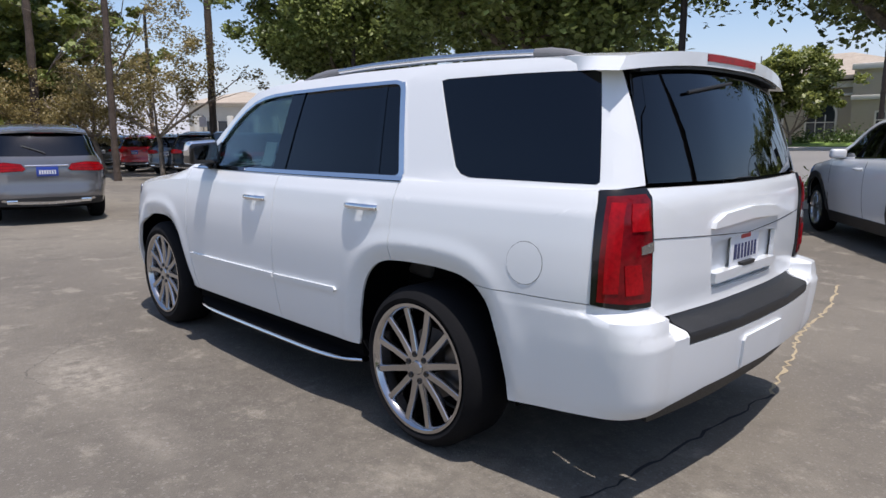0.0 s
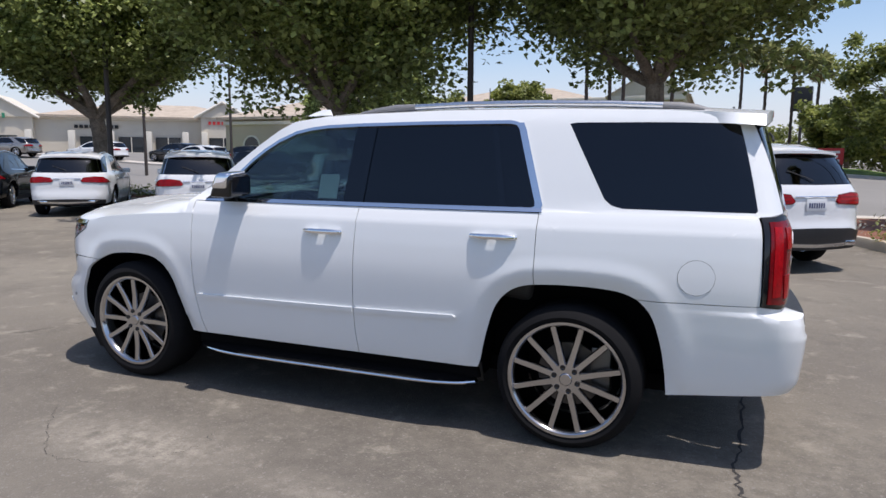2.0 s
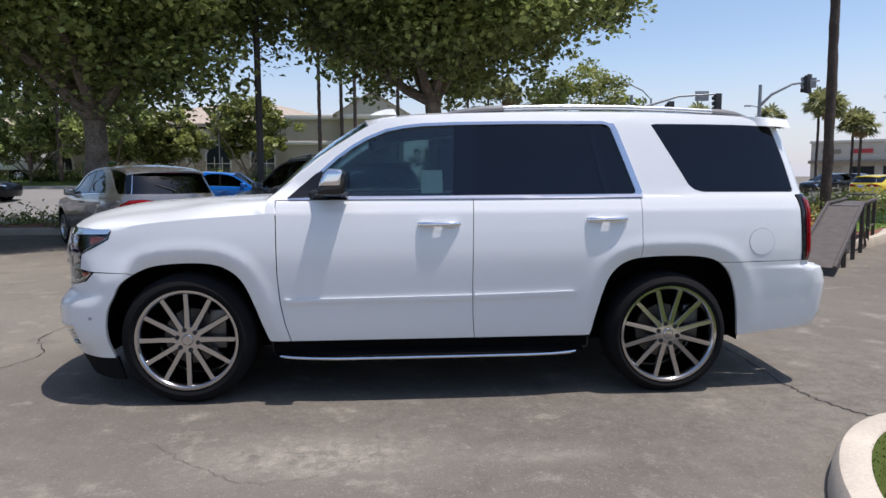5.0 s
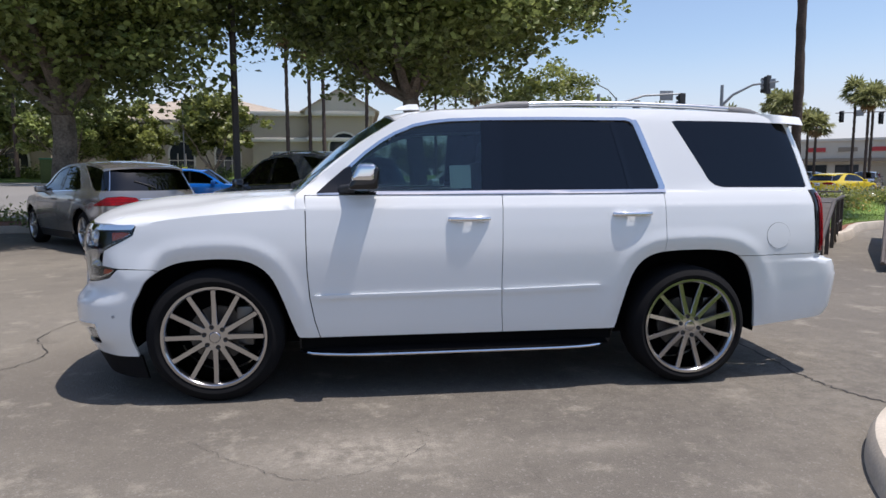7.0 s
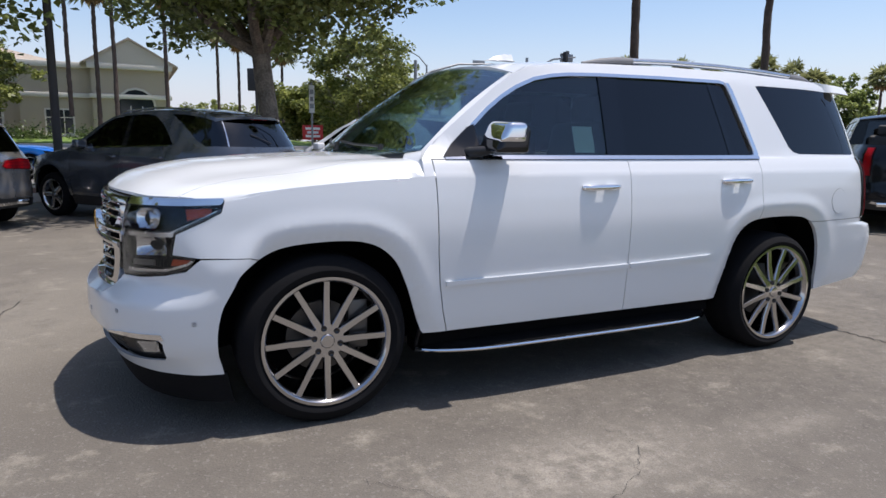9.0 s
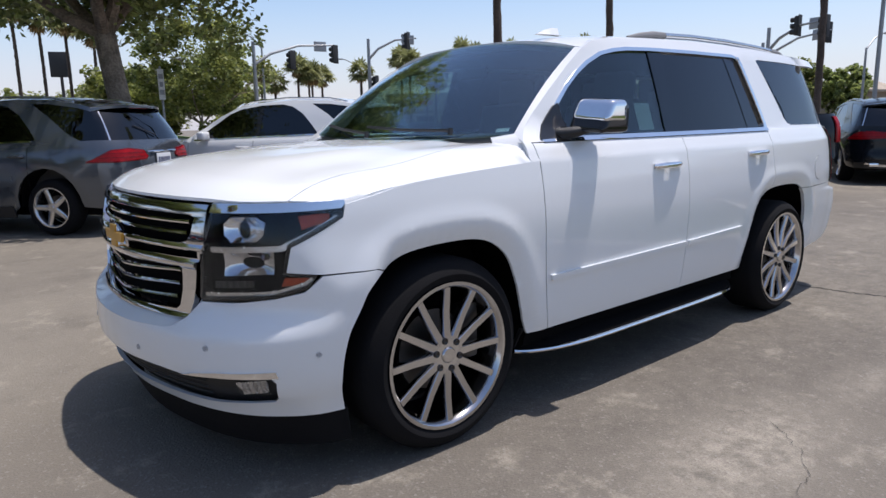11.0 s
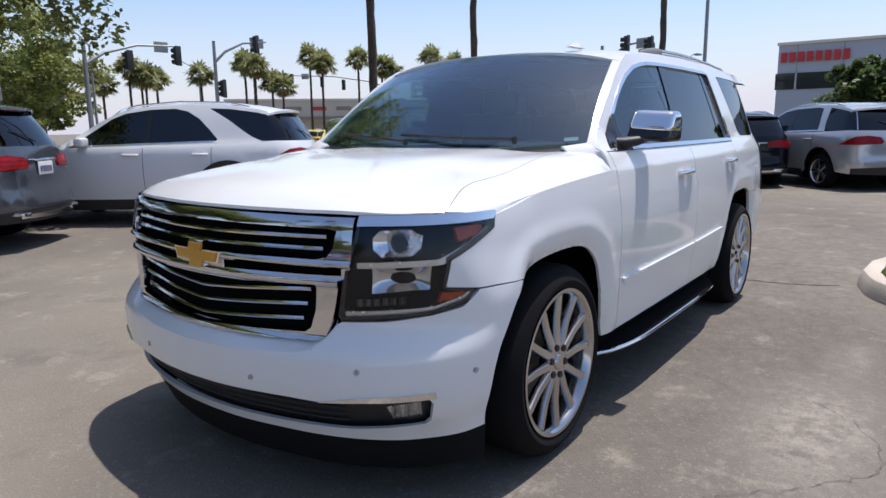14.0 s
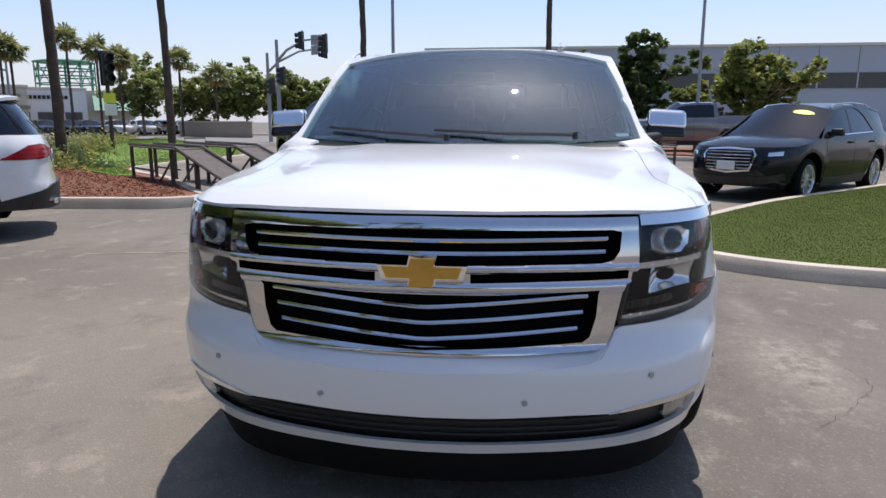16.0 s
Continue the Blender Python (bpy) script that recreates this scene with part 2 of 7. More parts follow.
class Skin:
    """The outer skin of a car: a belt round it, by the way u along its plan from the nose's middle, and the height z."""

    def __init__(self, plan, width, nose, tail, hubs=(1.473, -1.473), hub_z=0.39, flare=0.010, roll=0.018, tuck=0.06, length=1.0, breadth=1.0, height=1.0):
        self.plan = smooth_curve(plan)
        self.u = np.r_[0, np.cumsum(np.hypot(*np.diff(self.plan, axis=0).T))]
        self.width, self.nose, self.tail = (smooth_curve(c, 10) for c in (width, nose, tail))
        self.hubs, self.hub_z, self.flare, self.roll, self.tuck = hubs, hub_z, flare, roll, tuck
        self.scale = (length, breadth, height)
        self.arches = None
        self.side_x = self.plan[::-1, 0]

    def u_at_x(self, x):
        """u of the flank at x."""
        return float(np.interp(x, self.side_x, self.u[::-1]))

    def u_at_y(self, y):
        """u of the nose at y."""
        return float(np.interp(y, self.plan[: len(self.plan) // 2, 1], self.u[: len(self.plan) // 2]))

    def u_tail(self, y):
        """u of the tail at y."""
        half = len(self.plan) // 2
        return float(np.interp(y, self.plan[half:, 1][::-1], self.u[half:][::-1]))

    def belt(self, u, z, out=0.0):
        side = 1 if u >= 0 else -1
        u = abs(u)
        x, y = np.interp(u, self.u, self.plan[:, 0]), np.interp(u, self.u, self.plan[:, 1])
        wide = np.interp(z, self.width[:, 0], self.width[:, 1])
        x1 = x + np.interp(z, self.nose[:, 0], self.nose[:, 1]) * ramp(x, 1.55 + 0.2 * ramp(z, 0.85, 0.72), 2.2)
        x1 -= np.interp(z, self.tail[:, 0], self.tail[:, 1]) * ramp(-x, 1.9, 2.4)
        y1 = y * wide
        if self.arches:
            y1 += 0.022 * ramp(x, 1.7, 1.9) * ramp(x, 2.25, 2.05) * ramp(z, 0.95, 0.75) * ramp(y, 0.7, 0.9)
            for hx, px, pz in self.arches:
                if abs(x - hx) < 0.8 and z < 1.1:
                    d = float(np.min(np.hypot(px - x, pz - z)))
                    y1 += (self.flare * (1 - ramp(d, 0.07, 0.16)) - self.roll * (1 - ramp(x, 1.72, 1.86)) * max(0.0, 1 - d / 0.085) ** 1.5) * ramp(y, 0.7, 0.95) * ramp(z, 0.3, 0.45)
        else:
            for hx in self.hubs:
                r = math.hypot(x - hx, z - self.hub_z)
                y1 += (self.flare * (1 - ramp(r, 0.525, 0.60)) - self.roll * (1 - ramp(r, 0.44, 0.53))) * ramp(y, 0.7, 0.95) * ramp(z, 0.3, 0.45)
        y1 *= 1 - self.tuck * ramp(x, -0.1, 1.1) * ramp(z, 1.2, 1.32)
        if out:
            i = min(max(int(np.searchsorted(self.u, u)), 1), len(self.u) - 1)
            d = self.plan[i] - self.plan[i - 1]
            d = d / (np.hypot(*d) + 1e-9)
            x1, y1 = x1 - d[1] * -out, y1 - d[0] * out
        a, b, c = self.scale
        return (x1 * a, side * y1 * b, z * c)


PLAN = [(2.49, 0), (2.482, 0.18), (2.455, 0.36), (2.41, 0.56), (2.345, 0.73), (2.25, 0.87), (2.13, 0.955), (1.95, 1.0), (1.7, 1.028), (1.3, 1.047),
        (0.8, 1.054), (0, 1.056), (-0.8, 1.053), (-1.5, 1.04), (-2.0, 1.015), (-2.25, 0.995), (-2.375, 0.965), (-2.435, 0.90), (-2.462, 0.82), (-2.49, 0.6), (-2.515, 0.3), (-2.52, 0)]
WIDTH = [(0.1, 0.90), (0.3, 0.935), (0.42, 0.965), (0.55, 0.984), (0.68, 0.995), (0.86, 1.0), (1.0, 0.99), (1.09, 0.977), (1.135, 0.969), (1.148, 0.9665), (1.156, 0.962), (1.2, 0.942), (1.23, 0.926), (1.26, 0.91), (1.45, 0.852), (1.68, 0.775), (1.76, 0.735), (1.86, 0.68)]
NOSE = [(0.1, -0.16), (0.3, -0.07), (0.38, -0.02), (0.47, 0.0), (0.57, -0.002), (0.588, -0.006), (0.605, -0.016), (0.625, -0.032), (0.67, -0.072), (0.70, -0.084), (0.74, -0.085), (0.78, -0.085), (0.92, -0.08), (1.02, -0.10), (1.08, -0.135), (1.14, -0.19), (1.3, -0.3)]
TAIL = [(0.1, 0.0), (0.35, 0.05), (0.45, 0.078), (0.66, 0.097), (0.7, 0.09), (0.74, 0.0), (0.9, 0.0), (1.15, 0.0), (1.25, -0.02), (1.5, -0.085), (1.72, -0.155), (1.85, -0.22)]


def make_wheel(parent, x, y, z, side, radius, rim, width, spokes, rim_mat, twin=False, detail=True, five=False, turn=0.0):
    """A wheel under a car: tyre, rim, spokes, cap, nuts and brake disc. Its outer face lies at y."""
    w = new("wheel")
    w.parent = parent
    w.matrix_basis = pose(x, y, z) @ (Matrix.Identity(4) if side > 0 else pose(0, 0, 0, 0, 0, 180))
    n = 56 if detail else 28
    s = (radius - rim) * 0.5
    part("tyre", lathe([(rim - 0.004, -0.012), (rim + 0.012, 0.004), (rim + s * 0.7, 0.012), (radius - 0.035, 0.0), (radius - 0.012, -0.022), (radius, -0.05),
                        (radius, -width + 0.05), (radius - 0.02, -width + 0.015), (rim + s, -width), (rim - 0.004, -width + 0.02)], n), RUBBER, w)
    part("rim", lathe([(rim + 0.004, -0.006), (rim + 0.002, 0.006), (rim - 0.012, 0.006), (rim - 0.02, -0.002), (rim - 0.03, -0.03), (rim - 0.035, -width * 0.85), (rim - 0.005, -width + 0.02)], n), rim_mat, w)
    hub = rim * 0.26
    back = -0.045
    for i in range(spokes):
        a = 2 * math.pi * (i + turn) / spokes
        for da in ((-0.09, 0.09) if twin else (0.0,)):
            w0, w1 = (hub * 0.24, rim * 0.054) if not five else (hub * 0.6, rim * 0.12)
            bm = bmesh.new()
            r0, r1 = hub * 0.8, rim - 0.016
            ring = []
            for r, hw, yo, d in ((r0, w0, -0.012, 0.03), ((r0 + r1) * 0.5, (w0 + w1) * 0.5, -0.016, 0.028), (r1, w1, -0.006, 0.03)):
                ring.append([bm.verts.new(p) for p in ((r, yo - d, -hw), (r, yo - 0.006, -hw), (r, yo, -hw * 0.75), (r, yo, hw * 0.75), (r, yo - 0.006, hw), (r, yo - d, hw))])
            for q, p in zip(ring, ring[1:]):
                for k in range(6):
                    bm.faces.new((q[k], q[(k + 1) % 6], p[(k + 1) % 6], p[k]))
            bm.faces.new(ring[0])
            bm.faces.new(ring[-1])
            bmesh.ops.recalc_face_normals(bm, faces=bm.faces[:])
            bm.transform(Matrix.Rotation(a + da, 4, "Y"))
            part("spoke", bm, rim_mat, w)
    part("hub_cap", lathe([(0, -0.004), (hub * 0.36, -0.005), (hub * 0.42, -0.009), (hub * 0.44, -0.013), (hub * 1.0, -0.013), (hub * 1.03, -0.02), (hub * 1.03, -0.06)], 32), rim_mat, w)
    if detail:
        for i in range(6):
            a = 2 * math.pi * (i + 0.25) / 6
            nut = lathe([(0.0, -0.012), (0.006, -0.008), (0.0125, -0.006), (0.0145, -0.009), (0.0145, -0.03)], 10)
            nut.transform(pose(hub * 0.80 * math.cos(a), 0.0, hub * 0.80 * math.sin(a)))
            part("lug_nut", nut, GLOSSBLACK, w)
    part("brake_disc", lathe([(0.0, -0.12), (rim * 0.56, -0.12), (rim * 0.56, -0.14), (0.0, -0.125)], 32), STEEL, w)
    part("wheel_well", lathe([(rim - 0.04, -width * 0.9), (0.0, -width * 0.9)], 24), DARK, w)
    if detail:
        cal = box(0.10, 0.06, 0.24, pose(-rim * 0.55, -0.10, 0.05), 0.015)
        part("brake_caliper", cal, STEEL, w)
    return w


def text_bars(parent, m, width, height, mat, n=7, seed=1):
    """Unreadable writing: upright bars of its size, in one line."""
    rnd = random.Random(seed)
    bms = []
    step = width / n
    for i in range(n):
        bms.append(part("writing", box(step * rnd.uniform(0.45, 0.72), 0.003, height, m @ pose((i + 0.5) * step - width / 2, 0, 0)), mat, parent))
    return bms


# ---------------------------------------------------------------- the white car
SKIN = Skin(PLAN, WIDTH, NOSE, TAIL, flare=0.008, roll=0.030)
HUB_Z, TYRE_R, RIM_R = 0.395, 0.398, 0.305
END = float(SKIN.u[-1])
CAR = thing("white_suv", "large white four-wheel-drive wagon, chrome grille and multi-spoke wheels, parked on asphalt", "car")


def flank(points):
    """Outline of (x, z) on the flank, in the belt's coordinates."""
    return [(SKIN.u_at_x(x), z) for x, z in points]


def belt(side=1):
    return lambda u, z, out: SKIN.belt(u * side, z, out)


def tail(w, z, out):
    p = SKIN.belt(END - abs(w), z, out)
    return (p[0], p[1] if w >= 0 else -p[1], p[2])


def both(name, outline, mat, lift=0.0, thick=0.012, holes=(), step=(0.07, 0.05), label="", parent=None):
    obs = []
    for side in (1, -1):
        obs.append(part(name, sheet(outline, belt(side), step, thick, holes, lift), mat, parent[side] if parent else CAR, label))
    return {1: obs[0], -1: obs[1]}


def arc(cx, cz, r, a0, a1, n=10, squash=1.0):
    return [(cx + r * math.cos(radians(a)), cz + r * squash * math.sin(radians(a))) for a in np.linspace(a0, a1, n)]


ARCH_F = smooth_curve([(1.962, 0.33), (1.945, 0.52), (1.90, 0.68), (1.827, 0.768), (1.713, 0.828), (1.574, 0.853), (1.38, 0.858), (1.245, 0.832), (1.145, 0.755), (1.083, 0.63), (1.028, 0.47), (0.985, 0.36)], 4).tolist()
ARCH_R = smooth_curve([(-0.985, 0.36), (-1.028, 0.55), (-1.08, 0.715), (-1.15, 0.805), (-1.24, 0.848), (-1.36, 0.862), (-1.48, 0.865), (-1.615, 0.862), (-1.74, 0.845), (-1.825, 0.80), (-1.882, 0.725), (-1.922, 0.60), (-1.944, 0.47), (-1.957, 0.34)], 4).tolist()
for hub, curve in ((1.473, ARCH_F), (-1.473, ARCH_R)):
    q = np.array(curve)
    fine = np.vstack([q[:-1] + (q[1:] - q[:-1]) * f for f in (0.0, 0.33, 0.67)] + [q[-1:]])
    SKIN.arches = (SKIN.arches or []) + [(hub, fine[:, 0], fine[:, 1])]
arch_x, arch_z = [p[0] for p in ARCH_R], [p[1] for p in ARCH_R]
z_of = lambda x: float(np.interp(-x, [-v for v in arch_x], arch_z))
SEAM_R = next(x for x in np.arange(-1.55, -1.9, -0.004) if z_of(x) < 0.819)
arch_r_door = [p for p in ARCH_R if p[0] > -1.286] + [(-1.2895, z_of(-1.2895))]
arch_r_quarter = [(-1.2935, z_of(-1.2935))] + [p for p in ARCH_R if SEAM_R + 0.006 < p[0] < -1.298] + [(SEAM_R, 0.8195)]
arch_r_bumper = [(SEAM_R - 0.003, 0.816)] + [p for p in ARCH_R if p[0] < SEAM_R - 0.008]
ZF = float(np.interp(-1.790, [-p[0] for p in ARCH_F], [p[1] for p in ARCH_F]))

# hood and fender tops share one map: a from the nose to the cowl, b across
EDGE_TOP = smooth_curve([(0, 1.052), (0.05, 1.064), (0.12, 1.08), (0.3, 1.103), (0.6, 1.127), (1, 1.148)], 6)
CROWN = smooth_curve([(0, 1.066), (0.03, 1.10), (0.1, 1.142), (0.28, 1.185), (0.6, 1.212), (1, 1.228)], 6)
U_CORNER = 1.22


def hood_map(b, a, out):
    s = abs(b)
    fx, fy, _ = SKIN.belt(U_CORNER * s, 1.062)
    cx = 1.03 - 0.11 * s * s
    x = fx + (cx - fx) * a
    ze, zc = np.interp(a, EDGE_TOP[:, 0], EDGE_TOP[:, 1]), np.interp(a, CROWN[:, 0], CROWN[:, 1])
    full = SKIN.belt(SKIN.u_at_x(min(x, 1.95)), ze)[1]
    y = fy + (s * full - fy) * ramp(a, 0, 0.3)
    z = ze + (zc - ze) * (1 - s ** (2.6 + 19 * ramp(a, 0.3, 1.0) ** 2)) + 0.010 * ramp(s, 0.60, 0.42) * ramp(a, 0.02, 0.35) - 0.006 * math.exp(-(((s - 0.66) / 0.09) ** 2))
    return (x, y if b >= 0 else -y, z + out)


fender_top = [(float(hood_map(1, a, 0)[0]), float(np.interp(a, EDGE_TOP[:, 0], EDGE_TOP[:, 1]))) for a in np.linspace(0.0, 1, 14)]
door_front = [(0.932, 1.222), (0.928, 1.1), (0.924, 0.78), (0.912, 0.62), (0.888, 0.48), (0.858, 0.372)]

# flank panels
lower = 0.372
fender_outline = (flank([(0.985, lower), (0.864, lower), (0.894, 0.48), (0.918, 0.62), (0.93, 0.78), (0.934, 1.1), (0.937, 1.147)])
                  + flank([(x, z) for x, z in reversed(fender_top) if x < 1.89]) + [(1.225, 1.045), (1.222, 1.0), (1.15, 0.965), (1.02, 0.908), (0.995, 0.822), (1.115, 0.81)]
                  + flank([(1.84, 0.807), (1.815, 0.802), (1.788, ZF + 0.003)]) + flank([p for p in ARCH_F if p[0] < 1.78 and p[1] > lower + 0.01]))
both("fender", fender_outline, WHITE, step=(0.025, 0.025))
for side in (1, -1):
    part("fender_top", sheet([(side * 0.8035, 0.012), (side * 1.0, 0.0)] + [(side * 1.0, a) for a in np.linspace(0.05, 1, 10)] + [(side * 0.8035, 1.0)], hood_map, (0.04, 0.05), 0.012), WHITE, CAR)
part("hood", sheet([(-0.8005, 0.01), (-0.4, 0.006), (0, 0.006), (0.4, 0.006), (0.8005, 0.01), (0.8005, 0.99), (0.4, 0.99), (0, 0.99), (-0.4, 0.99), (-0.8005, 0.99)], hood_map, (0.05, 0.04), 0.012), WHITE, CAR)

front_door = both("front_door", flank(door_front + [(-0.253, lower), (-0.243, 0.5), (-0.238, 0.69), (-0.243, 0.95), (-0.25, 1.222)]), WHITE, step=(0.07, 0.0164))
rear_door = both("rear_door", flank([(-0.2545, 1.222), (-0.2475, 0.95), (-0.2425, 0.69), (-0.2475, 0.5), (-0.2575, lower), (-0.982, lower)] + arch_r_door[1:] + [(-1.2905, 0.95), (-1.292, 1.1), (-1.294, 1.222)]), WHITE, step=(0.03, 0.0164))
quarter = both("quarter_panel", flank([(-1.298, 1.2305), (-1.296, 1.1), (-1.2945, 0.95)] + arch_r_quarter + [(-2.0, 0.822)]) + [(5.565, 0.825), (5.558, 1.0), (5.55, 1.2315)], WHITE, step=(0.03, 0.0164))

# greenhouse
A_PILLAR = [(0.985, 1.226), (0.944, 1.264), (0.83, 1.357), (0.70, 1.458), (0.52, 1.590), (0.40, 1.668)]
ROOF_EDGE = [(0.30, 1.715), (0.10, 1.742), (-0.25, 1.756), (-0.7, 1.766), (-1.4, 1.762), (-1.9, 1.745), (-2.12, 1.733)]
win_doors = [(0.825, 1.243), (0.78, 1.283), (0.73, 1.325), (0.66, 1.395), (0.57, 1.475), (0.48, 1.54), (0.39, 1.592), (0.27, 1.642), (0.16, 1.664), (0.05, 1.676), (-0.16, 1.684), (-0.6, 1.69), (-1.09, 1.69),
             (-1.125, 1.682), (-1.145, 1.66), (-1.27, 1.275), (-1.27, 1.255), (-1.25, 1.246), (-0.6, 1.244)]
win_quarter = [(-1.41, 1.682), (-1.445, 1.688), (-1.8, 1.686), (-2.335, 1.676), (-2.362, 1.666), (-2.354, 1.48), (-2.344, 1.262), (-2.332, 1.252), (-1.71, 1.256), (-1.655, 1.27), (-1.618, 1.30)]
upper_outline = flank(A_PILLAR + ROOF_EDGE) + [(5.60, 1.705), (5.66, 1.672), (5.69, 1.55), (5.725, 1.38), (5.74, 1.25), (5.55, 1.232)] + flank([(-1.6, 1.23), (-0.8, 1.23), (0.2, 1.23)])
both("window_frame", upper_outline, WHITE, holes=(flank(win_doors), flank(win_quarter)), thick=0.03, step=(0.08, 0.05))


def inset(loop, d):
    """The loop drawn in by d (out when negative)."""
    p = np.array(loop, float)
    area = 0.5 * np.sum(p[:, 0] * np.roll(p[:, 1], -1) - np.roll(p[:, 0], -1) * p[:, 1])
    t = np.roll(p, -1, 0) - np.roll(p, 1, 0)
    t /= np.linalg.norm(t, axis=1)[:, None] + 1e-9
    nrm = np.stack([-t[:, 1], t[:, 0]], 1) * (1 if area > 0 else -1)
    return [tuple(q) for q in p + nrm * d]


both("window_trim", inset(flank(win_doors), -0.016), CHROME, 0.004, 0.02, (inset(flank(win_doors), 0.003),), (0.12, 0.1), "bright chrome window surround")
both("belt_trim", flank([(0.86, 1.226), (0.86, 1.241), (-0.6, 1.243), (-1.31, 1.246), (-1.31, 1.228), (-0.6, 1.226)]), CHROME, 0.008, 0.02, (), (0.15, 0), "bright chrome belt strip")
both("pillar_trim", flank([(-1.13, 1.692), (-1.165, 1.692), (-1.185, 1.65), (-1.31, 1.262), (-1.30, 1.24), (-1.262, 1.246), (-1.275, 1.27), (-1.152, 1.655)]), CHROME, 0.007, 0.02, (), (0.1, 0.08), "bright chrome pillar trim")
both("front_window", flank([(0.828, 1.238)] + [p for p in win_doors[1:11]] + [(-0.145, 1.688), (-0.13, 1.24)]), TINT, -0.012, 0.004)
both("pillar_cover", flank([(-0.132, 1.24), (-0.15, 1.688), (-0.285, 1.69), (-0.262, 1.24)]), PILLAR, -0.006, 0.01, (), (0.1, 0.06))
both("rear_window", flank([(-0.262, 1.24), (-0.285, 1.69), (-0.6, 1.694), (-1.09, 1.694), (-1.13, 1.684), (-1.15, 1.66), (-1.274, 1.275), (-1.27, 1.25)]), PRIVACY, -0.012, 0.004)
both("window_divider", flank([(-0.985, 1.692), (-1.02, 1.692), (-1.115, 1.244), (-1.075, 1.244)]), PILLAR, -0.009, 0.01, (), (0.1, 0.06))
both("mirror_gusset", flank([(0.868, 1.236), (0.80, 1.30), (0.70, 1.385), (0.665, 1.40), (0.645, 1.243)]), GLOSSBLACK, 0.009, 0.012, (), (0.1, 0.06))
both("quarter_window", inset(flank(win_quarter), -0.006), PRIVACY, -0.004, 0.006)


def shield_map(b, a, out):
    s2 = b * b
    x0, z0, y0 = 1.10 - 0.156 * s2, 1.228 + 0.034 * s2, 0.892 * b
    x1, z1, y1 = 0.44 - 0.06 * s2, 1.752 - 0.075 * s2, 0.765 * b
    bulge = 0.035 * math.sin(math.pi * a) * (1 - 0.4 * s2)
    return (x0 + (x1 - x0) * a + bulge * 0.6 + out * 0.6, y0 + (y1 - y0) * a, z0 + (z1 - z0) * a + bulge * 0.8 + out * 0.8)


def roof_map(b, a, out):
    s = abs(b)
    xs = 0.44 - 0.06 * b * b
    x = xs + (-2.20 - 0.02 * (1 - s) - xs) * a
    ze = float(np.interp(x, *np.array(sorted([(0.44, 1.64)] + ROOF_EDGE + [(-2.25, 1.728)])).T))
    ze = max(ze, 1.668 if x > 0.38 else ze)
    zc = float(np.interp(x, [-2.25, -2.0, -1.5, -0.7, 0.0, 0.30, 0.44], [1.775, 1.79, 1.806, 1.812, 1.796, 1.77, 1.752]))
    y = s * SKIN.belt(SKIN.u_at_x(x), ze)[1]
    return (x, y if b >= 0 else -y, ze + (zc - ze) * (1 - s**2.8) + out)


full = [(-1, 0), (-0.5, 0), (0, 0), (0.5, 0), (1, 0), (1, 0.5), (1, 1), (0.5, 1), (0, 1), (-0.5, 1), (-1, 1), (-1, 0.5)]
part("windshield", sheet([(b * 0.985, 0.01 + a * 0.98) for b, a in full], shield_map, (0.1, 0.1), 0.006), SHIELD, CAR)
part("windshield_band", sheet([(-0.985, 0.93), (0.985, 0.93), (0.985, 0.995), (-0.985, 0.995)], shield_map, (0.1, 0.1), 0.004, lift=-0.008), GLOSSBLACK, CAR)
part("roof", sheet(full, roof_map, (0.08, 0.04), 0.02), WHITE, CAR)
part("cowl", sheet([(-0.97, -0.10), (0.97, -0.10), (0.97, 0.012), (-0.97, 0.012)], lambda b, a, o: shield_map(b, a, o - 0.012), (0.1, 0.05), 0.02), BLACK, CAR)
for side in (1, -1):
    # painted strip between windscreen and door frame
    front = [shield_map(side * 0.985, a, 0.004) for a in np.linspace(0, 1, 9)]
    back = [SKIN.belt(side * SKIN.u_at_x(x), z) for x, z in zip(np.interp(np.linspace(0, 1, 9), np.linspace(0, 1, 6), [p[0] for p in A_PILLAR]), np.interp(np.linspace(0, 1, 9), np.linspace(0, 1, 6), [p[1] for p in A_PILLAR]))]
    verts = front + back + [(x - 0.02, y * 0.98, z - 0.02) for x, y, z in front] + [(x - 0.01, y * 0.97, z - 0.01) for x, y, z in back]
    faces = [(i, i + 1, 10 + i, 9 + i) for i in range(8)] + [(18 + i, 27 + i, 28 + i, 19 + i) for i in range(8)] + [(i, 18 + i, 19 + i, i + 1) for i in range(8)]
    raw("a_pillar", verts, faces, WHITE, CAR)

for side in (1, -1):
    inner, mid, outer = Vector(shield_map(side * 0.86, -0.01, 0.0)), Vector(shield_map(side * 0.985, 0.0, 0.004)), Vector(SKIN.belt(side * SKIN.u_at_x(0.985), 1.228))

    def cowl_map(b, a, out):
        p = Vector(hood_map(side * (0.80 + 0.2 * b), 0.945, 0.0))
        q = inner.lerp(mid, 2 * b) if b < 0.5 else mid.lerp(outer, 2 * b - 1)
        r = p.lerp(q, a)
        return (r.x, r.y, r.z + 0.006 * math.sin(math.pi * a) + out)

    part("cowl_side", sheet([(0, 0), (1, 0), (1, 1), (0, 1)], cowl_map, (0.05, 0.125), 0.012), WHITE, CAR)
both("cowl_corner", flank([(0.938, 1.147), (0.990, 1.147), (0.989, 1.19), (0.985, 1.228), (0.938, 1.230)]), WHITE, 0.0, step=(0.02, 0.0164))

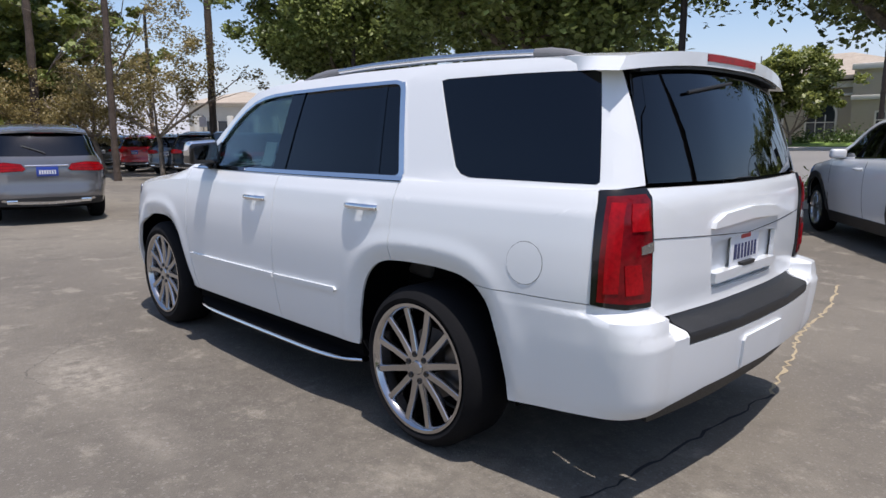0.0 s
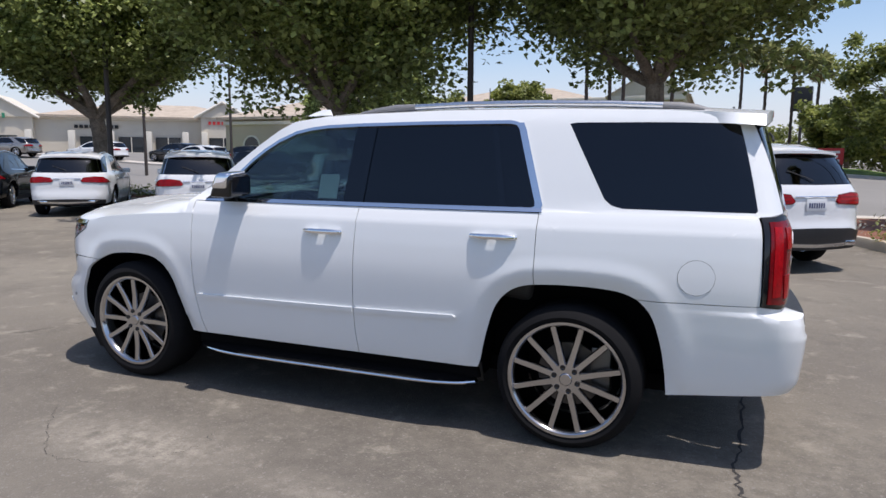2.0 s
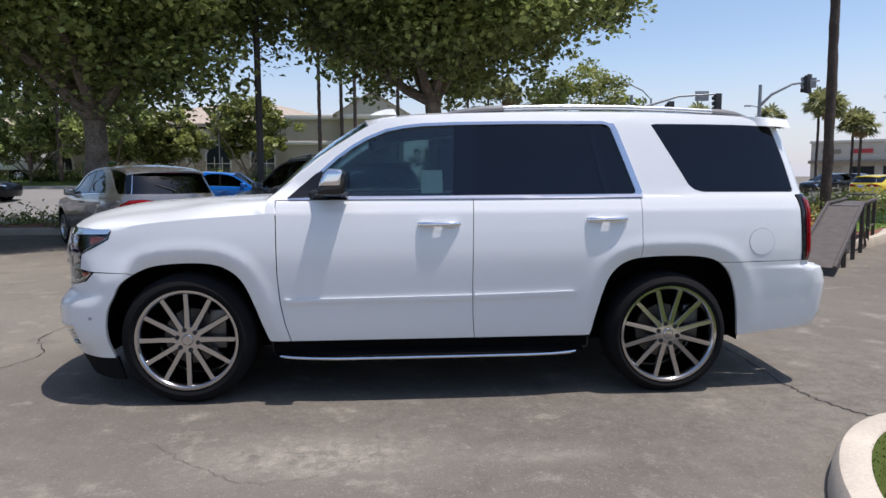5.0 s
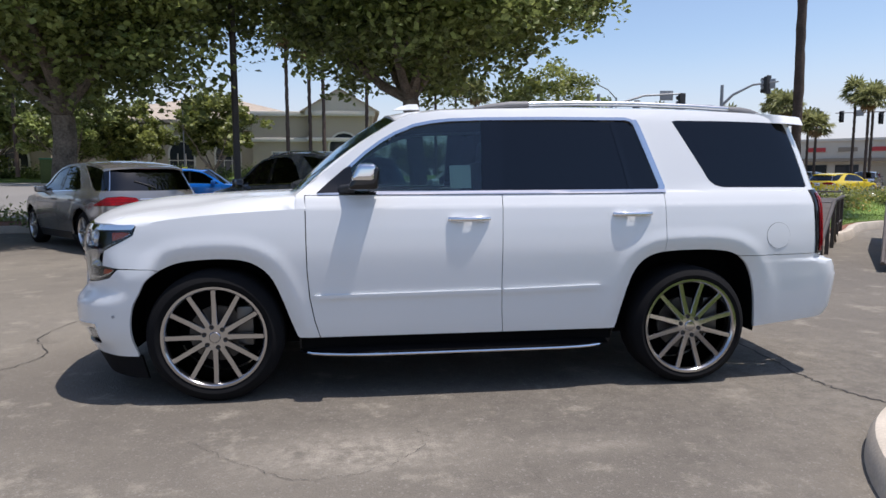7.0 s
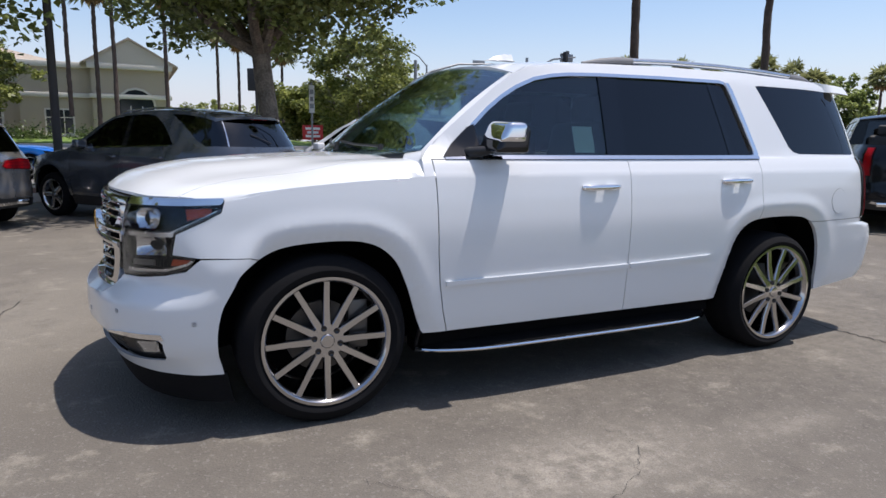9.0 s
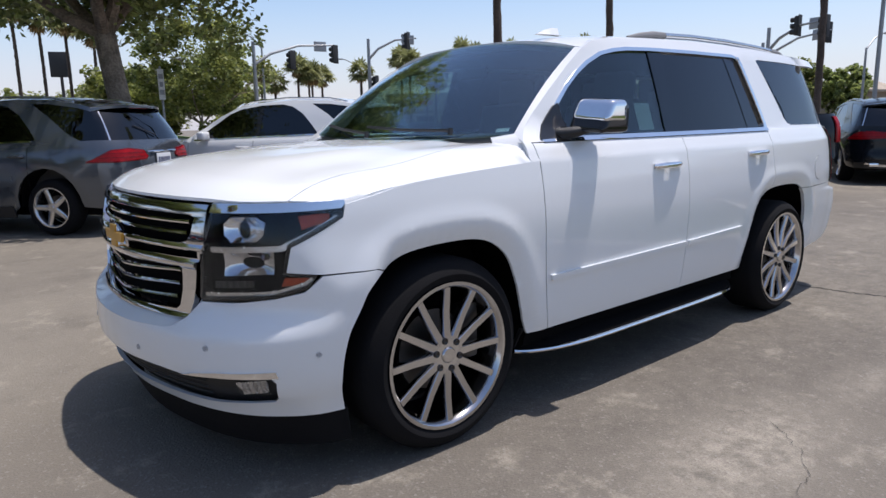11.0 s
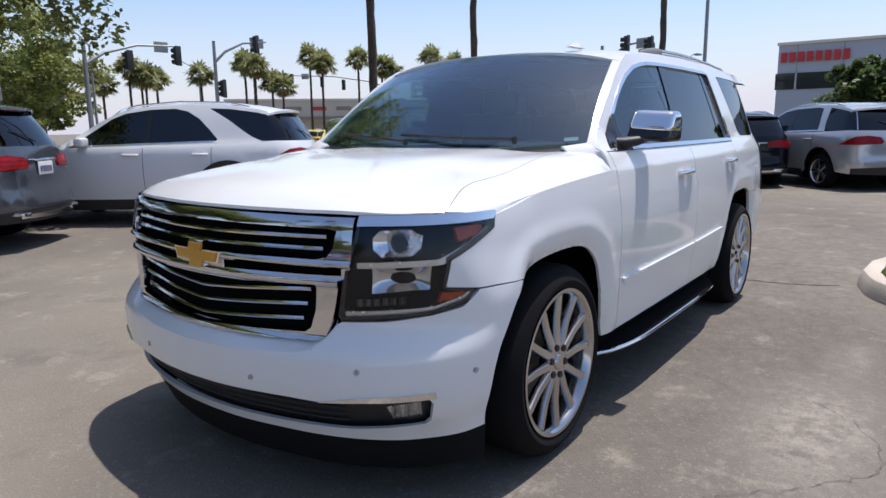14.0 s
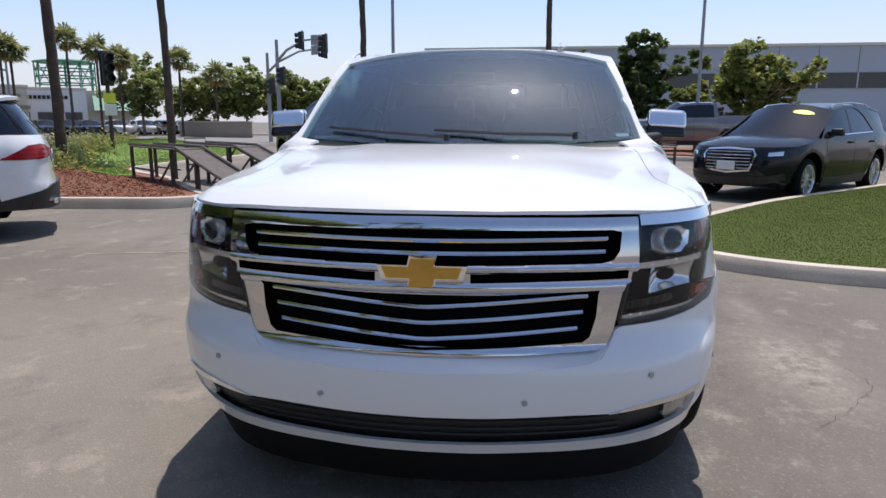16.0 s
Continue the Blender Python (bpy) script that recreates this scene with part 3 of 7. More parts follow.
# nose
bumper_top = [(0, 0.580), (0.30, 0.587), (0.52, 0.602), (0.575, 0.615), (0.600, 0.645), (0.622, 0.69), (0.64, 0.70), (0.80, 0.708), (0.95, 0.728), (1.05, 0.75), (1.10, 0.79), (1.12, 0.803)]
side_seam = flank([(1.84, 0.8035), (1.817, 0.798), (1.792, ZF - 0.001)] + [p for p in ARCH_F if p[0] > 1.80][::-1])
lip = [(SKIN.u_at_x(1.962), 0.278), (1.04, 0.274), (0.9, 0.275), (0.71, 0.278), (0.4, 0.28), (0, 0.28)]
half_nose = bumper_top + side_seam + lip
nose_outline = half_nose + [(-u, z) for u, z in reversed(half_nose[1:-1])]
half_intake = [(0, 0.436), (0.3, 0.438), (0.5, 0.441), (0.63, 0.437), (0.78, 0.446), (1.0, 0.452), (1.018, 0.43), (1.008, 0.365), (0.985, 0.347), (0.72, 0.327), (0.4, 0.321), (0, 0.319)]
intake = half_intake + [(-u, z) for u, z in reversed(half_intake[1:-1])]
BUMPER = part("front_bumper", sheet(nose_outline, SKIN.belt, (0.035, 0.022), 0.02, (intake,)), WHITE, CAR)
part("intake_mesh", sheet(inset(intake, -0.015), SKIN.belt, (0.08, 0.05), 0.01, lift=-0.04), BLACK, BUMPER)
for k in range(3):
    z = 0.352 + 0.028 * k
    part("intake_slat", tube([SKIN.belt(u, z, -0.034) for u in np.linspace(-0.7, 0.7, 24)], 0.0035, 6), BLACK, BUMPER)
half_val = [(0, 0.29), (0.4, 0.29), (0.71, 0.288), (0.9, 0.285), (1.04, 0.284), (SKIN.u_at_x(1.945), 0.284), (SKIN.u_at_x(1.94), 0.135), (1.0, 0.13), (0.6, 0.135), (0, 0.14)]
part("valance", sheet(half_val + [(-u, z) for u, z in reversed(half_val[1:-1])], SKIN.belt, (0.08, 0.05), 0.02, lift=-0.006), RUBBER, CAR)
for side in (1, -1):
    strip = [(0.62, 0.437), (0.70, 0.455), (0.80, 0.468), (1.02, 0.478), (1.028, 0.452), (0.78, 0.447)]
    part("fog_trim", sheet(strip, belt(side), (0.05, 0), 0.02, lift=0.006), CHROME, BUMPER, "bright chrome blade over the fog lamp")
    fog = part("fog_lamp", sheet([(0.86, 0.425), (0.985, 0.438), (0.98, 0.385), (0.88, 0.375)], lambda u, z, o, s=side: SKIN.belt(s * u, z, o + 0.006 * math.sin(u * 380)), (0.007, 0.03), 0.02, lift=-0.02), SATIN, BUMPER)
    part("lens", sheet([(0.855, 0.43), (0.99, 0.443), (0.985, 0.38), (0.875, 0.37)], belt(side), (0.04, 0.03), 0.004, lift=-0.008), LENS, fog)
    for u, z in ((0.335, 0.49), (0.755, 0.555), (1.16, 0.53)):
        c = SKIN.belt(side * u, z, 0.001)
        d = Vector(SKIN.belt(side * u, z, 0.1)) - Vector(c)
        ring = lathe([(0.0, 0.001), (0.0075, 0.001), (0.008, -0.004), (0.0105, -0.004), (0.011, 0.001), (0.0115, -0.01)], 18, "z")
        ring.transform(Matrix.Translation(c) @ d.to_track_quat("Z", "Y").to_matrix().to_4x4())
        part("parking_sensor", ring, SENSOR, BUMPER)

# grille, on its own upright face above a shelf of the bumper
FACE = Skin(PLAN, WIDTH, [(0.1, -0.06), (0.56, -0.064), (0.62, -0.07), (0.70, -0.079), (0.78, -0.083), (0.92, -0.08), (1.02, -0.10), (1.08, -0.135), (1.14, -0.19), (1.3, -0.3)], TAIL)
BANDS = ((0.8985, 0.0125, 0.010), (0.838, 0.02, 0.012), (0.627, 0.02, 0.010), (1.042, 0.03, 0.004))


def grille_map(u, z, out):
    """The grille's face with rounded chrome bands."""
    return FACE.belt(u, z, out + sum(d * max(0.0, 1 - ((z - c) / h) ** 2) for c, h, d in BANDS) + 0.05 * max(0.0, 0.025 - abs(abs(u) - 0.6 + 0.1 * max(0.0, 0.85 - z) / 0.2)))


shelf_z = lambda u: float(np.interp(abs(u), [p[0] for p in bumper_top], [p[1] for p in bumper_top]))


def shelf_map(u, a, out):
    p, q = SKIN.belt(u, shelf_z(u) - 0.002), FACE.belt(u, max(shelf_z(u) + 0.018, 0.640), -0.02)
    return tuple(c + (d - c) * a + o * out for c, d, o in zip(p, q, (0, 0, 1)))


part("bumper_shelf", sheet([(-0.62, 0), (0.62, 0), (0.62, 1), (-0.62, 1)], shelf_map, (0.05, 0.5), 0.012), WHITE, BUMPER)
half_out = [(0, 1.058), (0.69, 1.052), (0.688, 0.92), (0.683, 0.884), (0.664, 0.880), (0.660, 0.852), (0.640, 0.846), (0.612, 0.70), (0.59, 0.645), (0.56, 0.636), (0.30, 0.626), (0, 0.620)]
half_up = [(0, 1.020), (0.60, 1.015), (0.632, 1.008), (0.622, 0.95), (0.60, 0.922), (0.56, 0.913), (0, 0.909)]
half_mid = [(0.15, 0.884), (0.652, 0.888), (0.65, 0.862), (0.15, 0.855)]
half_low = [(0, 0.815), (0.25, 0.816), (0.555, 0.829), (0.55, 0.74), (0.533, 0.676), (0.51, 0.66), (0.28, 0.648), (0, 0.638)]
mirror_loop = lambda h: h + [(-u, z) for u, z in reversed([p for p in h if p[0] > 0])]
GRILLE = part("grille_surround", sheet(mirror_loop(half_out), grille_map, (0.03, 0.006), 0.03, (mirror_loop(half_up), half_mid, [(-u, z) for u, z in half_mid], mirror_loop(half_low)), 0.008), GRILLECHROME, CAR, "wide chrome grille frame")
part("grille_backing", sheet(inset(mirror_loop(half_out), 0.02), FACE.belt, (0.08, 0.06), 0.01, lift=-0.045), DARK, GRILLE)
for z, u in ((0.983, 0.59), (0.944, 0.58)):
    part("grille_bar", tube([FACE.belt(v, z + 0.003 * abs(v) / 0.5, -0.014) for v in np.linspace(-u, u, 26)], 0.0105, 8, 0.85), GRILLECHROME, GRILLE)
for k, u in enumerate((0.525, 0.51, 0.495)):
    z = 0.790 - 0.0515 * k
    part("grille_bar", tube([FACE.belt(v, z - 0.020 + 0.036 * min(1, abs(v) / 0.5), -0.012) for v in np.linspace(-u, u, 26)], 0.0105, 8, 0.85), GRILLECHROME, GRILLE)
badge = [(-0.125, 0.018), (-0.04, 0.018), (-0.034, 0.045), (0.042, 0.045), (0.036, 0.018), (0.125, 0.018), (0.112, -0.018), (0.04, -0.018), (0.034, -0.045), (-0.042, -0.045), (-0.036, -0.018), (-0.112, -0.018)]
badge_map = lambda u, v, out: FACE.belt(u, v + 0.888, out + 0.018)
BADGE = part("badge", sheet([(u * 1.14, v * 1.22) for u, v in badge], badge_map, (0.05, 0), 0.03), CHROME, GRILLE)
part("badge_face", sheet(badge, badge_map, (0.05, 0), 0.012, lift=0.006), GOLD, BADGE, "plain gold cross-shaped badge")

# headlights
hl = [(0.705, 1.048), (0.95, 1.054), (1.21, 1.057), (1.222, 1.05), (1.222, 1.0), (1.15, 0.968), (1.02, 0.91), (0.993, 0.825), (1.10, 0.81), (1.065, 0.762), (0.95, 0.728), (0.64, 0.702), (0.625, 0.72), (0.655, 0.88), (0.69, 0.98)]
for side in (1, -1):
    H = part("headlight", sheet(inset(hl, 0.003), belt(side), (0.05, 0.04), 0.02, lift=-0.055), DARK, CAR, "clear-lens headlight with dark housing")
    part("lamp_frame", sheet(hl, belt(side), (0.05, 0.04), 0.05, (inset(hl, 0.016),), -0.002), GLOSSBLACK, H)
    part("lens", sheet(inset(hl, 0.006), belt(side), (0.05, 0.04), 0.003, lift=0.003), LENS, H)
    part("bright_line", sheet([(0.70, 1.025), (1.0, 1.029), (1.205, 1.034), (1.218, 1.046), (1.21, 1.062), (0.70, 1.057)], belt(side), (0.05, 0), 0.01, lift=0.007), CHROME, H, "chrome strip over the headlight")
    part("light_blade", sheet([(0.70, 0.905), (0.98, 0.915), (1.10, 0.965), (1.195, 1.01), (1.205, 1.0), (1.11, 0.95), (0.99, 0.895), (0.70, 0.885)], belt(side), (0.05, 0), 0.03, lift=-0.01), SATIN, H, "pale lamp divider blade")
    part("light_blade", sheet([(0.65, 0.735), (0.95, 0.755), (1.05, 0.785), (1.075, 0.80), (1.085, 0.795), (1.055, 0.77), (0.95, 0.738), (0.65, 0.717)], belt(side), (0.05, 0), 0.03, lift=-0.01), SATIN, H)
    dish = lambda u, z, o, s=side: SKIN.belt(s * u, z, o - 0.012 - 0.045 * max(0.0, 1 - ((u - 0.835) / 0.092) ** 2) * max(0.0, 1 - ((z - 0.966) / 0.05) ** 2))
    part("upper_reflector", sheet([(0.752, 0.985), (0.775, 1.008), (0.885, 1.012), (0.905, 0.998), (0.925, 0.994), (0.92, 0.95), (0.89, 0.926), (0.785, 0.922), (0.756, 0.945)], dish, (0.012, 0.01), 0.006), CHROME, H, "bright eight-sided lamp reflector")
    d = Vector((1.0, 0.28 * side, 0)).to_track_quat("Z", "Y").to_matrix().to_4x4()
    m = Matrix.Translation(SKIN.belt(side * 0.846, 0.968, -0.024)) @ d
    bm = lathe([(0.029, -0.03), (0.030, 0.003), (0.033, 0.006), (0.036, 0.002), (0.037, -0.03)], 28, "z")
    bm.transform(m)
    part("lamp_ring", bm, SATIN, H)
    bm = lathe([(0.0, 0.018), (0.010, 0.016), (0.020, 0.010), (0.027, -0.001), (0.029, -0.012)], 24, "z")
    bm.transform(m)
    part("projector", bm, GLOSSBLACK, H)
    bowl = lambda u, z, o, s=side: SKIN.belt(s * u, z, o - 0.014 - 0.05 * (1 - ((u - 0.852) / 0.115) ** 2) * (1 - ((z - 0.848) / 0.05) ** 2))
    part("reflector", sheet([(0.75, 0.884), (0.955, 0.893), (0.945, 0.812), (0.745, 0.80)], bowl, (0.01, 0.012), 0.006), GRILLECHROME, H)
    part("marker_lamp", sheet([(0.68, 0.772), (0.86, 0.785), (0.86, 0.762), (0.68, 0.748)], lambda u, z, o, s=side: SKIN.belt(s * u, z, o - 0.03 + 0.006 * math.sin(u * 420)), (0.006, 0), 0.006), STEEL, H)
    part("amber_reflector", sheet([(1.04, 1.012), (1.17, 1.018), (1.165, 0.99), (1.06, 0.965)], belt(side), (0.04, 0), 0.02, lift=-0.02), AMBER, H)
    part("amber_reflector", sheet([(0.985, 0.80), (1.075, 0.80), (1.04, 0.775), (0.97, 0.77)], belt(side), (0.04, 0), 0.02, lift=-0.015), AMBER, H)

# tail
lights = [(5.556, 1.236), (5.73, 1.243), (5.765, 1.21), (5.80, 1.06), (5.825, 0.80), (5.69, 0.806), (5.568, 0.828)]
for side in (1, -1):
    T = part("tail_light", sheet(lights, belt(side), (0.03, 0.04), 0.03, lift=0.012), GLOSSBLACK, CAR, "tall red tail light with black edge")
    inner = [(5.585, 1.215), (5.725, 1.222), (5.752, 1.195), (5.79, 1.04), (5.81, 0.822), (5.70, 0.826), (5.588, 0.84), (5.586, 1.0)]
    part("lens", sheet(inner, belt(side), (0.02, 0.04), 0.006, lift=0.017), REDDARK, T)
    for z0, z1 in ((1.09, 1.19), (0.86, 0.97)):
        part("lamp", sheet([(5.67, z1), (5.735, z1), (5.765, z0), (5.685, z0)], belt(side), (0.02, 0.03), 0.005, lift=0.021), REDLENS, T)
    part("lamp", sheet([(5.60, 1.195), (5.648, 1.195), (5.655, 0.87), (5.605, 0.87)], belt(side), (0.02, 0.03), 0.004, lift=0.02), REDLENS, T)
    part("reverse_lamp", sheet([(5.73, 1.035), (5.795, 1.05), (5.80, 1.01), (5.735, 1.005)], belt(side), (0.02, 0), 0.005, lift=0.02), SATIN, T)

gate_half = [(0, 1.232), (END - 5.742, 1.238), (END - 5.775, 1.21), (END - 5.81, 1.05), (END - 5.838, 0.80), (END - 5.86, 0.745), (0, 0.745)]
recess_half = [(0, 1.008), (0.30, 1.000), (0.345, 0.99), (0.335, 0.84), (0.31, 0.80), (0, 0.795)]
GATE = part("tailgate", sheet(mirror_loop(gate_half), tail, (0.06, 0.04), 0.02, (mirror_loop(recess_half),)), WHITE, CAR)
part("recess", sheet(inset(mirror_loop(recess_half), -0.015), tail, (0.08, 0.06), 0.012, lift=-0.03), WHITE, GATE)
part("gate_blade", sheet(mirror_loop([(0, 1.13), (0.28, 1.115), (0.36, 1.085), (0.37, 1.06), (0, 1.075)]), tail, (0.05, 0.015), 0.03, lift=0.02), WHITE, GATE)
part("gate_step", sheet(mirror_loop([(0, 0.872), (0.32, 0.868), (0.315, 0.825), (0, 0.828)]), tail, (0.05, 0.02), 0.05, lift=0.012), WHITE, GATE)
part("gate_handle", sheet(mirror_loop([(0, 0.885), (0.07, 0.885), (0.06, 0.868), (0, 0.868)]), tail, (0.05, 0), 0.03, lift=0.014), BLACK, GATE)
part("gate_seam", sheet(mirror_loop([(0.0, 1.0125), (0.78, 1.055), (0.78, 1.0525), (0.0, 1.010)]), tail, (0.05, 0), 0.004, lift=0.0015), DARK, GATE)
pm = pose(*SKIN.belt(END, 0.945, -0.012))
PL = part("plate", box(0.006, 0.305, 0.152, pm, 0.002), PLATE, GATE, "white licence plate with dark blue characters")
text_bars(PL, pm @ pose(-0.005, 0, -0.012, 0, 0, 90), 0.25, 0.066, INK, 7, 4)
part("plate_heading", box(0.003, 0.10, 0.02, pm @ pose(-0.004, 0, 0.052)), REDINK, PL)
glass_half = [(0, 1.248), (END - 5.752, 1.256), (END - 5.70, 1.55), (END - 5.69, 1.665), (0, 1.69)]
part("rear_glass", sheet(mirror_loop(glass_half), tail, (0.08, 0.06), 0.006, lift=-0.002), PRIVACY, CAR)
part("rear_wiper", tube([tail(0.02, 1.655, 0.018), tail(0.25, 1.63, 0.016), tail(0.5, 1.60, 0.014)], 0.007, 6), BLACK, CAR)


def spoiler_map(b, a, out):
    """The roof carried on to the rear with its own cross-section, a little narrower at the edge."""
    t, xs = abs(b), 0.44 - 0.06 * b * b
    x = -2.06 - (0.345 - 0.07 * t**2.5) * a
    _, y, z = roof_map(b, (xs + 2.06) / (xs + 2.20 + 0.02 * (1 - t)), 0)
    return (x, y * (1.0 - 0.02 * a) + math.copysign((0.002 + 0.020 * ramp(a, 0.0, 0.7) + 0.8 * abs(out) * ramp(a, 0.1, 0.6)) * t**4, b), z + 0.003 - 0.022 * a + out)


SPOILER = part("spoiler", sheet(full, spoiler_map, (0.03, 0.1), 0.055), WHITE, CAR)
part("spoiler_underside", sheet([(b * 0.86, 0.30 + a * 0.66) for b, a in full], lambda b, a, o: spoiler_map(b, a, o - 0.057), (0.1, 0.1), 0.012), BLACK, SPOILER)
brake = sheet([(-0.33, 0.0), (0.33, 0.0), (0.33, 1.0), (-0.33, 1.0)], lambda b, a, o: (spoiler_map(b, 1, 0)[0] - 0.004 - o, spoiler_map(b, 1, 0)[1], spoiler_map(b, 1, 0)[2] - 0.004 - 0.03 * a), (0.1, 0), 0.02)
part("brake_lamp", brake, REDLENS, SPOILER)

bump_half = ([(END - u, z) for u, z in flank(arch_r_bumper + [(-2.05, 0.355), (-2.3, 0.385)])] + [(END - 5.75, 0.41), (0.5, 0.44), (0, 0.45)])
bump_half = [(0, 0.642), (0.648, 0.648), (0.656, 0.70), (0.664, 0.735), (END - 5.872, 0.752), (END - 5.85, 0.796), (END - 5.70, 0.802), (END - 5.57, 0.8215)] + bump_half


def bumper_tail(w, z, out):
    """The tail with a crease at the bumper's corner and along its upper edge."""
    edge = 0.026 * max(0.0, 1 - abs(abs(w) - 0.92) / 0.17) * ramp(z, 0.36, 0.46) * ramp(z, 0.80, 0.71)
    p = tail(w, z, out + edge)
    x = float(np.interp(END - abs(w), SKIN.u, SKIN.plan[:, 0]))
    have = float(np.interp(z, SKIN.tail[:, 0], SKIN.tail[:, 1]))
    shelf = max(0.0, 0.088 * ramp(z, 0.794, 0.776) - have) * ramp(abs(w), END - 5.85, END - 5.815) * ramp(-x, 1.9, 2.4) if z > 0.6 else 0.0
    return (p[0] - shelf, p[1], p[2])


part("rear_bumper", sheet(mirror_loop(bump_half), bumper_tail, (0.025, 0.022), 0.02), WHITE, CAR)
part("step_pad", sheet(mirror_loop([(0, 0.742), (0.63, 0.742), (0.648, 0.70), (0.644, 0.653), (0, 0.647)]), tail, (0.06, 0.012), 0.02, lift=0.0), BLACK, CAR, "black ribbed bumper step pad")
part("tow_cover", sheet(mirror_loop([(0, 0.60), (0.20, 0.60), (0.215, 0.58), (0.21, 0.46), (0, 0.455)]), tail, (0.05, 0.04), 0.03, lift=0.012), WHITE, CAR)
part("rear_valance", sheet(mirror_loop([(0, 0.455), (0.5, 0.445), (0.8, 0.42), (0.78, 0.33), (0, 0.33)]), tail, (0.08, 0.05), 0.02, lift=-0.05), BLACK, CAR)

# flank details
both("side_moulding", flank([(0.885, 0.612), (0.885, 0.635), (-0.235, 0.648), (-0.235, 0.622)]), WHITE, 0.014, 0.016, (), (0.15, 0.013), parent=front_door)
both("side_moulding", flank([(-0.255, 0.622), (-0.255, 0.648), (-0.855, 0.662), (-0.87, 0.65), (-0.855, 0.638)]), WHITE, 0.014, 0.016, (), (0.15, 0.013), parent=rear_door)
both("fuel_flap", [(SKIN.u_at_x(x), z) for x, z in arc(-2.07, 0.945, 0.083, 0, 345, 24)], WHITE, 0.002, 0.004, (), (0.05, 0.05), parent=quarter)
both("flap_gap", [(SKIN.u_at_x(x), z) for x, z in arc(-2.07, 0.945, 0.0845, 0, 345, 24)], DARK, 0.0008, 0.002, (), (0.05, 0.05), parent=quarter)
for side in (1, -1):
    for x0, x1, z, owner in ((0.085, -0.165, 1.075, front_door), (-0.945, -1.195, 1.094, rear_door)):
        pts = [Vector(SKIN.belt(side * SKIN.u_at_x(x), z + 0.002, o)) for x, o in zip(np.linspace(x0, x1, 9), (0.004, 0.022, 0.028, 0.029, 0.029, 0.029, 0.028, 0.022, 0.004))]
        HN = part("door_handle", tube(pts, [0.010, 0.011, 0.012, 0.012, 0.012, 0.012, 0.012, 0.011, 0.010], 12, 1.3), CHROME, owner[side], "chrome strap door handle")
        for xa, xb in ((x0 - 0.004, x0 - 0.098), (x1 + 0.004, x1 + 0.098)):
            part("handle_mount", tube([SKIN.belt(side * SKIN.u_at_x(x), z + 0.001, 0.010) for x in np.linspace(xa, xb, 5)], [0.010, 0.014, 0.014, 0.014, 0.012], 8, 0.9), WHITE, HN)
        cup = [(SKIN.u_at_x((x0 + x1) / 2) + 0.020 * math.cos(a), z - 0.026 + 0.018 * math.sin(a)) for a in np.linspace(0, 2 * math.pi, 18, endpoint=False)]
        part("handle_cup", sheet(cup, lambda u, z, o, s=side, c=SKIN.u_at_x((x0 + x1) / 2), zc=z - 0.024: SKIN.belt(s * u, z, o + 0.001), (0.012, 0.008), 0.002), WHITE, HN)
    # running board
    path = [(0.99, 0.915), (0.93, 0.962), (0.82, 1.005), (0.65, 1.035), (0.4, 1.045), (-0.4, 1.045), (-0.7, 1.035), (-0.86, 1.0), (-0.95, 0.945)]
    rb = smooth_curve(path, 8)
    bm = bmesh.new()
    top, bot = [], []
    for x, y in rb:
        top.append((bm.verts.new((x, side * 0.80, 0.33)), bm.verts.new((x, side * (y - 0.015), 0.292)), bm.verts.new((x, side * y, 0.28))))
        bot.append((bm.verts.new((x, side * 0.80, 0.26)), bm.verts.new((x, side * (y - 0.02), 0.25)), bm.verts.new((x, side * y, 0.262))))
    for i in range(len(top) - 1):
        for k in range(2):
            bm.faces.new((top[i][k], top[i][k + 1], top[i + 1][k + 1], top[i + 1][k]))
            bm.faces.new((bot[i][k], bot[i + 1][k], bot[i + 1][k + 1], bot[i][k + 1]))
        bm.faces.new((top[i][2], bot[i][2], bot[i + 1][2], top[i + 1][2]))
    for e in (0, -1):
        bm.faces.new((*top[e], *reversed(bot[e])))
    bmesh.ops.recalc_face_normals(bm, faces=bm.faces[:])
    RB = part("running_board", bm, DARK, CAR, "black running board with chrome edge")
    part("board_trim", tube([(x, side * (y + 0.004), 0.268) for x, y in rb], 0.011, 8, 0.9), CHROME, RB)
    part("rocker", sheet([(0.99, 0.0), (-0.99, 0.0), (-0.99, 1.0), (0.99, 1.0)], lambda x, a, o, s=side: (x, s * (0.965 - 0.06 * a + o), 0.385 - 0.12 * a), (0.3, 0), 0.02), BLACK, CAR)
    # mirror
    mm = pose(0.575, side * 1.068, 1.335, 0, 0, -6 * side)

    def mirror_shell(length, width, height, z, bevel, x=0.0):
        """A rounded mirror housing: narrower at the top and swept back to its outer end."""
        bm = box(length, width, height, pose(x, 0, z), bevel, 5)
        for v in bm.verts:
            out, up = v.co.y * side / 0.1, v.co.z / 0.07
            v.co.x += -0.012 * out - 0.034 * up * (1 if v.co.x > 0 else 0.15)
            v.co.y -= side * 0.010 * up * (1 if out < 0 else -0.2) * -1
            v.co.z -= 0.006 * out
        bm.transform(mm)
        return bm

    MR = part("wing_mirror", mirror_shell(0.150, 0.196, 0.132, -0.006, 0.030), GLOSSBLACK, CAR, "wing mirror with chrome cap")
    part("mirror_cap", mirror_shell(0.134, 0.208, 0.100, 0.026, 0.031, 0.014), CHROME, MR)
